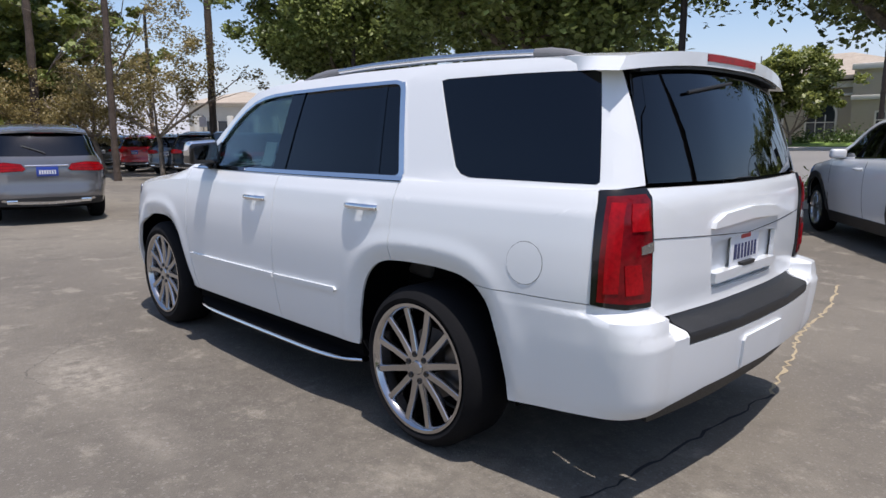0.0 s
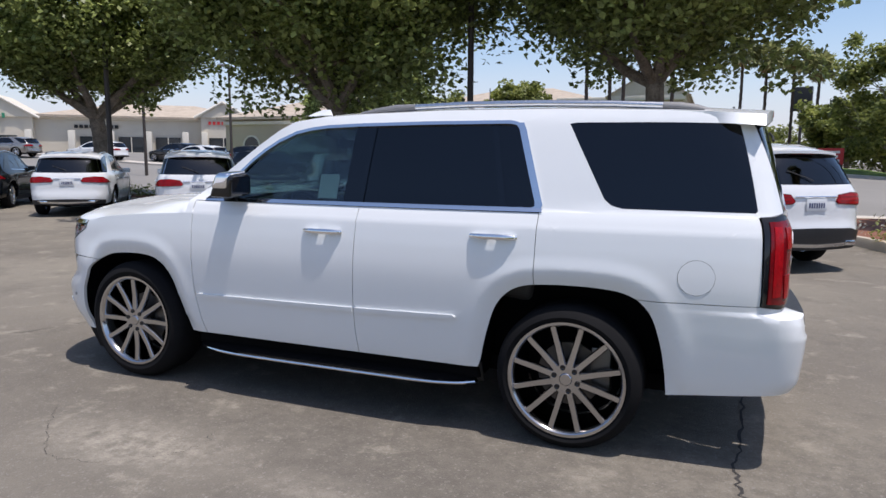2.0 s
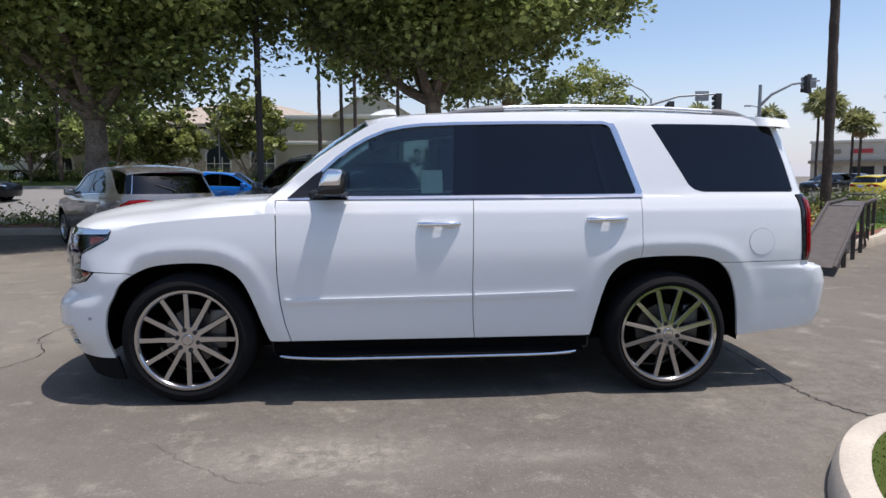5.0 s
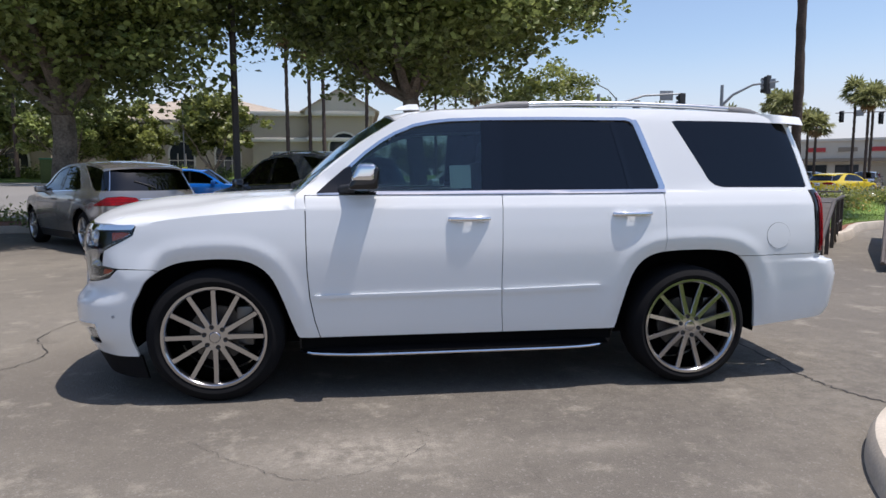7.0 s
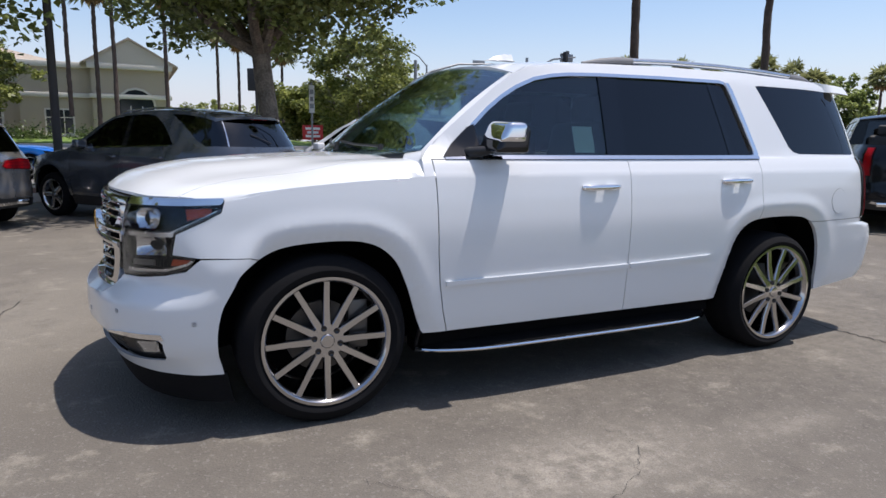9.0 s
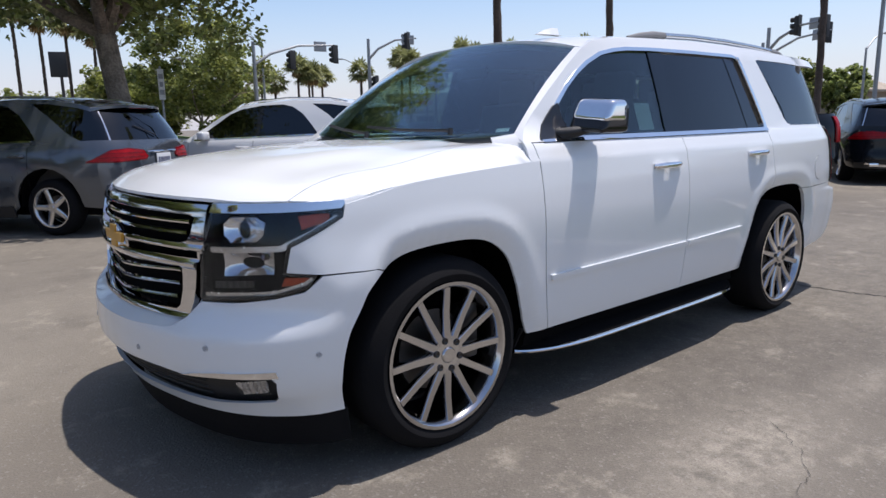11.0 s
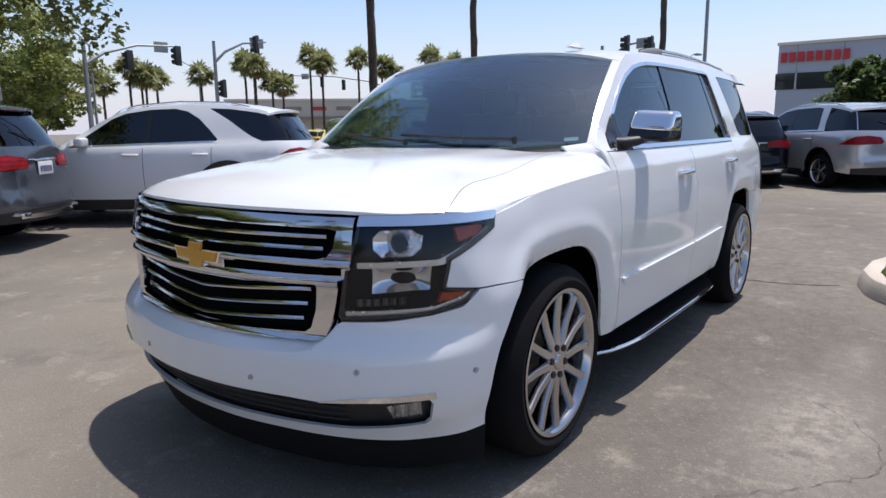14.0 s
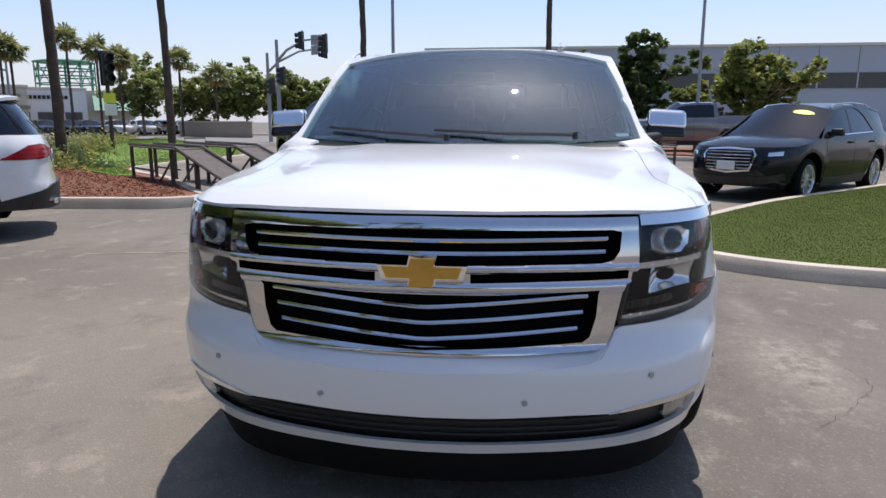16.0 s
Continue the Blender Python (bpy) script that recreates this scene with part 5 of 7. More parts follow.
blades("turf", scatter([p for p in lawn_in if p[1] < 8.8], 120000, rng), 0.12, 0.013, GRASS, rng, "short green turf blades on the kerbed island")

STRIP = smooth_curve([(-22.6, 1.2), (-20.9, 3.4), (-19.2, 5.6), (-18.0, 8.0), (-17.8, 12.0), (-19.0, 14.0), (-24.5, 13.5), (-25.6, 9.0), (-25.4, 3.0), (-24.6, 0.9), (-23.4, 0.6)], 4).tolist()
tagged(part("strip_kerb", kerb_ring(STRIP, 0.18, 0.16), CONCRETE), "pale kerb round a mulched strip across the lot", "kerb", kind="structure")
setting("strip_mulch", slab(inset(STRIP, 0.17), 0.0, 0.22), MULCH, "orange-brown bark mulch of the strip across the lot", "mulch")

BED = smooth_curve([(-5.6, -4.86), (-5.25, -5.35), (-5.15, -6.2), (-5.0, -7.4), (-4.6, -9.2), (-3.4, -10.9), (-2.2, -11.6), (30, -11.8), (55, -11.8), (55, -14.2), (20, -14.2), (-5, -14.2), (-14, -16.5), (-24, -19.5), (-27, -19.0), (-27, -15), (-22, -10.5), (-17.5, -9.7), (-12.2, -9.9), (-9.2, -7.3), (-6.85, -5.5), (-6.1, -4.88)], 4).tolist()
tagged(part("bed_kerb", kerb_ring(BED, 0.18, 0.17), CONCRETE), "concrete kerb round the planting bed", "kerb", kind="structure")
bed_edge = np.array(inset(BED, 0.17))
bed_fine = np.vstack([bed_edge + (np.roll(bed_edge, -1, 0) - bed_edge) * q for q in (0.0, 0.25, 0.5, 0.75)])


def mound(x, y):
    """Height of the bed: level with its kerb at the rim, heaped inside."""
    return 0.14 + 0.42 * ramp(float(np.min(np.hypot(bed_fine[:, 0] - x, bed_fine[:, 1] - y))), 0.2, 3.6)


def heaped(outline, lift, step):
    bm = flat(outline, [], step, step)
    for v in bm.verts:
        v.co.z = mound(v.co.x, v.co.y) + lift
    rim = [e for e in bm.edges if len(e.link_faces) == 1]
    down = bmesh.ops.extrude_edge_only(bm, edges=rim)["geom"]
    for v in down:
        if isinstance(v, bmesh.types.BMVert):
            v.co.z = -0.02
    bmesh.ops.recalc_face_normals(bm, faces=bm.faces[:])
    return bm


setting("bed_soil", heaped([tuple(p) for p in bed_edge], 0.0, 0.8), MULCH, "red-brown bark mulch of the planting bed", "mulch", True)
tip = [(-5.9, -5.25), (-5.4, -5.7), (-5.3, -7.4), (-5.0, -9.6), (-7.6, -10.2), (-9.5, -8.3), (-7.4, -6.2)]
xy = scatter(tip, 9000, rng)
cards("mulch_chips", np.c_[xy, np.array([mound(*p) for p in xy]) + 0.005 + 0.02 * rng.random(len(xy))], 0.03, CHIP, rng, 1.2, 0.35, "loose red-brown bark chips on the bed", "mulch")
LAWN = smooth_curve([(-8.9, -8.5), (-9.6, -8.4), (-12.4, -10.3), (-17.5, -10.1), (-21.5, -10.9), (-26, -15.2), (-26, -18.3), (-20, -16.8), (-15, -14.2), (-11.0, -11.2)], 4).tolist()
setting("verge_lawn", heaped(LAWN, 0.03, 0.8), FARLAWN, "bright green lawn behind the display ramps", "lawn", True)
blades("verge_grass", scatter(LAWN, 40000, rng), mound, 0.06, VERGE, rng, "green lawn blades behind the ramps")


def clump_points(xy, z0, height, spread, each):
    n = len(xy)
    c = np.repeat(np.c_[xy, [z0(*p) for p in xy] if callable(z0) else np.full(n, z0)], each, 0)
    r = rng.normal(size=(n * each, 3)) * [spread, spread, height * 0.35]
    r[:, 2] = np.abs(r[:, 2]) + 0.02
    return c + r


band_line = smooth_curve([(-5.6, -9.0), (-8.6, -10.4), (-11.2, -11.9), (-14.5, -13.6), (-19, -15.8), (-24, -18.0)], 6)
low = [(x + rng.normal(0, 0.5), y + rng.normal(0, 0.45)) for x, y in band_line for _ in range(9)]
cards("flower_bed", clump_points(np.array(low), mound, 0.5, 0.16, 70), 0.05, LEAF_PALE, rng, 0.4, 0.5, "low yellow-green bedding plants", "plants")
low = [(x + 0.3 + rng.normal(0, 0.6), y - 0.9 + rng.normal(0, 0.35)) for x, y in band_line for _ in range(4)]
cards("silver_plants", clump_points(np.array(low), mound, 0.6, 0.17, 80), 0.045, LEAF_GREY, rng, 0.4, 0.35, "pale silver-leaved bedding plants", "plants")
cards("flowers", clump_points(np.array(low)[::2] + [0.2, 1.3], mound, 0.45, 0.25, 26), 0.035, FLOWER, rng, 0.4, 0.8, "small orange and yellow flowers", "flowers")
low = np.c_[np.linspace(-1, 50, 46) + rng.normal(0, 0.3, 46), rng.normal(-13.0, 0.35, 46)]
cards("bed_shrubs", clump_points(low, 0.15, 0.55, 0.32, 260), 0.06, LEAF, rng, 0.3, 0.5, "low green shrubs along the planting bed", "shrubs")

def rise(x, y):
    """The land climbs gently across the street."""
    return (0.80 * ramp(-y, 15.2, 32) + 0.35 * ramp(-y, 33, 39)) * ramp(x, -18, -6) + 0.75 * ramp(x, 34, 50) * ramp(-y, 16, 32)


def land(name, x0, x1, y0, y1, lift, mat, label, category):
    """A sheet of rising ground with a skirt to the level below."""
    xs, ys = np.linspace(x0, x1, 1 + int((x1 - x0) / 3)), np.linspace(y0, y1, 1 + max(2, int((y1 - y0) / 1.5)))
    bm = bmesh.new()
    grid = [[bm.verts.new((x, y, rise(x, y) + lift)) for x in xs] for y in ys]
    for p, q in zip(grid, grid[1:]):
        for i in range(len(p) - 1):
            bm.faces.new((p[i], p[i + 1], q[i + 1], q[i]))
    rim = [grid[0], [r[-1] for r in grid], grid[-1][::-1], [r[0] for r in grid][::-1]]
    for edge in rim:
        foot = [bm.verts.new((v.co.x, v.co.y, -0.05)) for v in edge]
        for i in range(len(edge) - 1):
            bm.faces.new((edge[i], foot[i], foot[i + 1], edge[i + 1]))
    bmesh.ops.recalc_face_normals(bm, faces=bm.faces[:])
    return setting(name, bm, mat, label, category)


land("road", -70, 92, -33.2, -15.2, 0.012, ROADM, "pale asphalt street behind the lot", "road")
land("far_lot", -6, 92, -62, -34.4, 0.02, ROADM, "pale asphalt lot in front of the far shops", "ground")
setting("pavement_near", slab([(-12, -14.25), (90, -14.25), (90, -15.2), (-12, -15.2)], 0.0, 0.14), WALK, "concrete pavement along the street", "pavement")
land("pavement_far", -10, 90, -34.4, -33.2, 0.14, WALK, "concrete pavement across the street", "pavement")
land("far_verge", -16, 34, -38.4, -34.4, 0.17, FARLAWN, "green lawn in front of the office building", "lawn")
xy = np.c_[rng.uniform(-2, 32, 40), rng.normal(-37.2, 0.4, 40)]
cards("far_hedge", clump_points(xy, 1.15, 0.9, 0.45, 220), 0.09, LEAF_DARK, rng, 0.3, 0.5, "dark green hedge along the building", "hedge")


def ribbon(points, width, z, seed):
    r = random.Random(seed)
    bm = bmesh.new()
    left, right = [], []
    pts = smooth_curve(points, 14)
    for i, (x, y) in enumerate(pts):
        d = pts[min(i + 1, len(pts) - 1)] - pts[max(i - 1, 0)]
        d = d / (np.hypot(*d) + 1e-9)
        j = r.uniform(-0.02, 0.02)
        w = width * r.uniform(0.3, 1.3)
        left.append(bm.verts.new((x - d[1] * (w + j), y + d[0] * (w + j), z)))
        right.append(bm.verts.new((x + d[1] * (w - j), y - d[0] * (w - j), z)))
    for a, b, c, d in zip(left, right, right[1:], left[1:]):
        bm.faces.new((a, b, c, d))
    return bm


for k, (pts, w, mat) in enumerate((([(-2.5, 1.62), (-2.36, 1.35), (-2.3, 1.0), (-2.36, 0.3), (-2.4, -0.8)], 0.008, SEALANT), ([(-2.4, -0.8), (-2.25, -1.6), (-2.1, -2.3), (-2.02, -3.2), (-1.8, -4.2)], 0.013, DUST),
                                   ([(1.5, 1.62), (1.2, 1.9), (0.9, 2.12), (0.55, 2.05), (0.3, 1.75), (0.35, 1.55)], 0.0012, SEALANT), ([(3.1, -2.2), (3.3, -0.9), (3.0, -0.2), (3.3, 0.6)], 0.004, SEALANT))):
    tagged(part("crack", ribbon(pts, w, 0.003 + 0.001 * k, k), mat), "thin crack in the asphalt", "crack", kind="structure")


# ---------------------------------------------------------------- trees
def limb_path(p, d, length, bend, r):
    pts, d = [Vector(p)], Vector(d).normalized()
    for _ in range(6):
        d = (d + Vector([r.gauss(0, bend) for _ in range(3)]) + Vector((0, 0, 0.05))).normalized()
        pts.append(pts[-1] + d * length / 6)
    return pts


def tree(name, label, x, y, height, spread, base, leaves, size, mat, seed, trunk_r=0.2, fork=2.0, bark=None, flatness=0.75, lean=0.0, group="", thin=0.0, limbs=6):
    """A tapered trunk with limbs, and a crown of leaves in clumps about the limbs' ends."""
    r, g = random.Random(seed), np.random.default_rng(seed)
    ob = thing(name, label, "tree", pose(x, y, 0), group)
    stem = limb_path((0, 0, -0.1), (lean, 0.02, 1), fork, 0.05, r)
    part("trunk", tube(stem, [trunk_r * (1.25, 1.05, 0.98, 0.95, 0.92, 0.9, 0.88)[i] for i in range(7)], 12), bark or BARK, ob)
    tips = []
    for k in range(limbs):
        a = 2 * math.pi * (k + r.uniform(-0.25, 0.25)) / limbs
        up = r.uniform(0.55, 1.25)
        ln = (height - fork) * r.uniform(0.6, 0.85)
        p = limb_path(stem[-1], (math.cos(a), math.sin(a), up), ln, 0.10, r)
        big = part("limb", tube(p, [trunk_r * f for f in (0.6, 0.5, 0.42, 0.34, 0.26, 0.18, 0.10)], 8), bark or BARK, ob)
        tips += p[3:]
        for j in range(4):
            q = p[r.choice((2, 3, 4, 5))]
            s = limb_path(q, (r.gauss(0, 1), r.gauss(0, 1), r.uniform(0.0, 0.8)), ln * r.uniform(0.35, 0.6), 0.14, r)
            part("branch", tube(s, [trunk_r * f for f in (0.24, 0.2, 0.16, 0.12, 0.09, 0.06, 0.03)], 6), bark or BARK, big)
            tips += s[2:]
    mid = (base + height) / 2
    hh = (height - base) / 2
    n_cl = max(150, min(650, leaves // 90))
    dirs = g.normal(size=(n_cl, 3))
    dirs /= np.linalg.norm(dirs, axis=1)[:, None]
    rad = g.uniform(0.25, 1.0, n_cl) ** 0.45
    lump = 1 + 0.16 * np.sin(3 * np.arctan2(dirs[:, 1], dirs[:, 0]) + seed) + 0.10 * np.sin(5 * dirs[:, 2] + 2 * np.arctan2(dirs[:, 1], dirs[:, 0]))
    cl = dirs * (rad * lump)[:, None] * [spread, spread, hh] + [lean * mid, 0, mid]
    tp = np.array([tuple(t) for t in tips])
    tp = tp[(tp[:, 2] > base) & (tp[:, 2] < height)]
    if len(tp):
        cl[: n_cl // 3] = tp[g.integers(0, len(tp), n_cl // 3)] + g.normal(0, 0.25, (n_cl // 3, 3))
    keep = g.random(n_cl) > thin
    cl = cl[keep]
    per = leaves // max(1, len(cl))
    sc = (0.15 * spread + 0.12) * g.uniform(0.6, 1.35, len(cl))
    ball = g.normal(size=(len(cl) * per, 3))
    ball *= (g.random(len(ball)) ** 0.42 / np.linalg.norm(ball, axis=1))[:, None]
    pts = np.repeat(cl, per, 0) + ball * np.repeat(sc, per)[:, None] * [1, 1, flatness]
    cards("crown", pts, size, mat, g, 0.5, 0.72, parent=ob, kind="")
    return ob


SYC = "tall sycamore with dense dark-green crown in the planting bed"
tree("sycamore", SYC, 17.7, -12.8, 9.8, 4.4, 3.6, 74000, 0.088, LEAF, 11, 0.27, 2.9, thin=0.45, group="sycamores along the street")
tree("sycamore", SYC, 7.7, -11.9, 9.6, 5.6, 3.35, 84000, 0.088, LEAF, 12, 0.28, 2.9, thin=0.45, group="sycamores along the street")
tree("sycamore", SYC, -1.0, -12.3, 9.2, 5.2, 3.9, 78000, 0.088, LEAF, 23, 0.24, 3.4, thin=0.45, group="sycamores along the street")
SMALL = "small leafy street tree with light-green crown across the street"
for x, y, h, s, b, sd, mt in ((8.9, -35.0, 6.3, 1.75, 2.8, 31, LEAF_PALE), (16.6, -34.8, 7.0, 2.4, 2.3, 32, LEAF), (13.4, -35.2, 5.4, 1.7, 2.5, 33, LEAF_PALE), (21.5, -35.0, 6.8, 2.3, 2.3, 34, LEAF), (-10.4, -34.8, 8.4, 3.0, 1.2, 35, LEAF_PALE)):
    tree("street_tree", SMALL, x, y, h, s, b, 15000, 0.11, mt, sd, 0.09, 1.7, group="small trees across the street")
FARTREE = "distant full green tree"
for x, y, h, s, b, sd, mt in ((-9.5, -42, 5.6, 2.4, 1.4, 41, LEAF_PALE), (-13.5, -52, 5.2, 3.0, 1.2, 42, LEAF_PALE), (-13.0, -66, 5.6, 4.0, 1.2, 43, LEAF_PALE), (-6.0, -72, 5.0, 4.4, 1.2, 44, LEAF_PALE), (-16.5, -46, 7.2, 3.0, 1.4, 45, LEAF),
                              (-56, -36.0, 7.6, 2.4, 1.6, 46, LEAF), (-58, -31, 6.4, 2.8, 1.2, 47, LEAF_PALE), (-60, -27.5, 7.2, 2.4, 1.4, 48, LEAF), (-61, -24, 6.0, 2.4, 1.2, 49, LEAF_PALE), (-62, -20.5, 5.6, 2.2, 1.2, 50, LEAF),
                              (-41, -1.3, 5.4, 2.0, 0.5, 51, LEAF_DARK), (-41, 3.0, 5.8, 1.7, 0.4, 52, LEAF_DARK), (-40, 7.4, 7.0, 1.7, 0.5, 53, LEAF_DARK), (-34, 12.2, 6.0, 1.9, 0.9, 54, LEAF_PALE), (-37.5, 10.0, 3.4, 1.1, 0.8, 55, LEAF_PALE),
                              (36.5, -2.5, 10.0, 3.0, 1.6, 61, LEAF_PALE), (33.8, -4.2, 11.0, 2.6, 1.6, 66, LEAF), (32.5, -6.6, 11.5, 2.4, 1.8, 67, LEAF_PALE), (38, 1.0, 10.0, 3.2, 1.4, 62, LEAF), (42, -8, 5.6, 2.4, 1.0, 64, LEAF_PALE), (32, 2.5, 9.0, 2.8, 1.2, 65, LEAF_PALE)):
    tree("far_tree", FARTREE, x, y, h, s, b, 9000, 0.17, mt, sd, 0.14, 1.9, group="distant trees")
for x, y, h, s, b, sd in ((26.5, -6.4, 4.4, 2.2, 1.1, 71), (30.0, -5.6, 4.6, 2.4, 1.0, 72), (22.8, -7.4, 6.8, 2.4, 2.3, 73), (29, -2.0, 4.4, 2.4, 0.9, 74), (27.0, 1.0, 4.6, 2.6, 0.9, 75)):
    tree("dry_tree", "thin tree with sparse brown and yellow leaves", x, y, h, s, b, 9000, 0.055, LEAF_DRY, sd, 0.10, 1.6, group="sparse dry trees", thin=0.35)


def palm(name, label, x, y, h, r0, size, fronds, seed, group="", lean=0.0):
    """A palm: tall ringed trunk, fan of feathered fronds, skirt of dead ones."""
    r, g = random.Random(seed), np.random.default_rng(seed)
    ob = thing(name, label, "palm tree", pose(x, y, 0), group)
    k = 60
    path = [(lean * (i / k) ** 1.5 * h + r.gauss(0, 0.006), 0.0012 * h * math.sin(0.2 * i) + r.gauss(0, 0.006), -0.1 + h * i / k) for i in range(k + 1)]
    part("trunk", tube(path, [r0 * (1.15 if i == 0 else 1.0 - 0.2 * i / k) * r.uniform(0.9, 1.1) for i in range(k + 1)], 12), PALMBARK, ob)
    top = Vector(path[-1])

    def fan(count, lo, hi, length, droop):
        """Fan leaves: a stalk, and blades that spread from its end."""
        v, f = [], []
        for q in range(count):
            a, e = 2.4 * q + g.uniform(-0.2, 0.2), math.radians(g.uniform(lo, hi))
            d = Vector((math.cos(a) * math.cos(e), math.sin(a) * math.cos(e), math.sin(e) - droop)).normalized()
            side = d.cross(Vector((0, 0, 1))).normalized()
            ln = length * g.uniform(0.8, 1.12)
            c, far = top + d * ln * 0.42, ln * 0.58
            v.extend(tuple(p) for p in (top - side * 0.02, top + side * 0.02, c + side * 0.015, c - side * 0.015))
            f.append(tuple(range(len(v) - 4, len(v))))
            for k in range(9):
                w = math.radians(-104 + 26 * k)
                way = lambda x: d * math.cos(x) + side * math.sin(x)
                sag = Vector((0, 0, -far * (0.12 + 0.30 * abs(math.sin(w)))))
                tip = c + way(w) * far * g.uniform(0.85, 1.1) + sag * 1.3
                v.extend(tuple(p) for p in (c, c + way(w - 0.17) * far * 0.62 + sag * 0.5, tip, c + way(w + 0.17) * far * 0.62 + sag * 0.5))
                f.append(tuple(range(len(v) - 4, len(v))))
        return np.array(v), np.array(f)

    fast("crown", *fan(fronds, -30, 85, size, 0.05), FROND, parent=ob)
    fast("dead_fronds", *fan(max(10, fronds // 2), -84, -42, size * 0.62, 0.05), DEADFROND, parent=ob)
    return ob


for x, y, h, r0, sd in ((-10.2, -10.6, 15, 0.125, 1), (-15.2, -10.6, 16, 0.12, 2), (-17.0, -4.9, 15, 0.10, 3), (-19.8, 1.0, 15, 0.10, 4), (22.3, -9.35, 14, 0.15, 5), (20.7, -5.0, 15, 0.12, 6), (30.0, -4.9, 15, 0.18, 7)):
    palm("tall_palm", "tall fan palm with slender dark trunk", x, y, h, r0, 1.9, 26, sd, "tall palms round the lot")
FP = "distant fan palm with green crown and dead skirt"
first = palm("far_palm", FP, -34.5, -46.8, 7.0, 0.11, 1.5, 30, 90, "distant palms")
second = palm("far_palm", FP, -38.95, -42.9, 7.4, 0.11, 1.45, 32, 91, "distant palms")
for i, (x, y, h) in enumerate(((-35.8, -46.0, 5.6), (-31, -49.5, 6.2), (-41.2, -40.6, 7.6), (-42.8, -39.2, 6.9), (-45.4, -35.6, 7.7), (-46.7, -34.0, 7.1), (-47.6, -32.7, 6.4), (-27, -52, 6.1), (-28, -51.4, 5.7), (-43.6, -39, 6.8),
                               (-50.3, -29, 6.5), (-51.5, -26.4, 5.3), (-25, -50.2, 6.4), (-26, -49.6, 5.8), (-22.2, -51.5, 5.8), (-23.2, -51, 5.1), (-32.5, -45.4, 7.0), (-36.7, -42, 7.6), (-36.2, -40, 6.8), (-31.8, -43.2, 6.5), (-33.6, -42, 5.0),
                               (2.6, -33.0, 9.2), (3.4, -33.6, 8.6), (4.6, -33.2, 9.4), (0.2, -34.6, 8.8), (-3.5, -44, 8.6), (-5.0, -45, 8.2), (-6.8, -47, 8.4), (-8.2, -46, 7.6), (20.5, -33.4, 9.0), (18.8, -33.2, 8.8))):
    src, h0 = (first, 7.0) if i % 2 else (second, 7.4)
    copy_thing(src, pose(x, y, h - h0, 0, 0, 47 * i))


# ---------------------------------------------------------------- parked cars
PLAN2 = [(2.45, 0), (2.43, 0.3), (2.36, 0.58), (2.22, 0.8), (1.95, 0.955), (1.5, 1.02), (0.5, 1.05), (-0.8, 1.05), (-1.6, 1.025), (-2.1, 0.965), (-2.32, 0.85), (-2.42, 0.6), (-2.46, 0.3), (-2.47, 0)]
WIDTH2 = [(0.1, 0.88), (0.3, 0.94), (0.5, 0.98), (0.72, 1.0), (0.92, 0.995), (1.05, 0.975), (1.13, 0.93), (1.22, 0.885), (1.45, 0.80), (1.65, 0.71), (1.8, 0.62)]
NOSE2 = [(0.1, -0.2), (0.3, -0.05), (0.5, 0.0), (0.78, -0.02), (0.92, -0.09), (1.0, -0.2), (1.2, -0.4)]
TAIL2 = [(0.1, 0.0), (0.3, 0.05), (0.58, 0.07), (0.66, 0.03), (0.9, 0.02), (1.08, -0.01), (1.2, -0.07), (1.45, -0.22), (1.68, -0.42), (1.8, -0.5)]


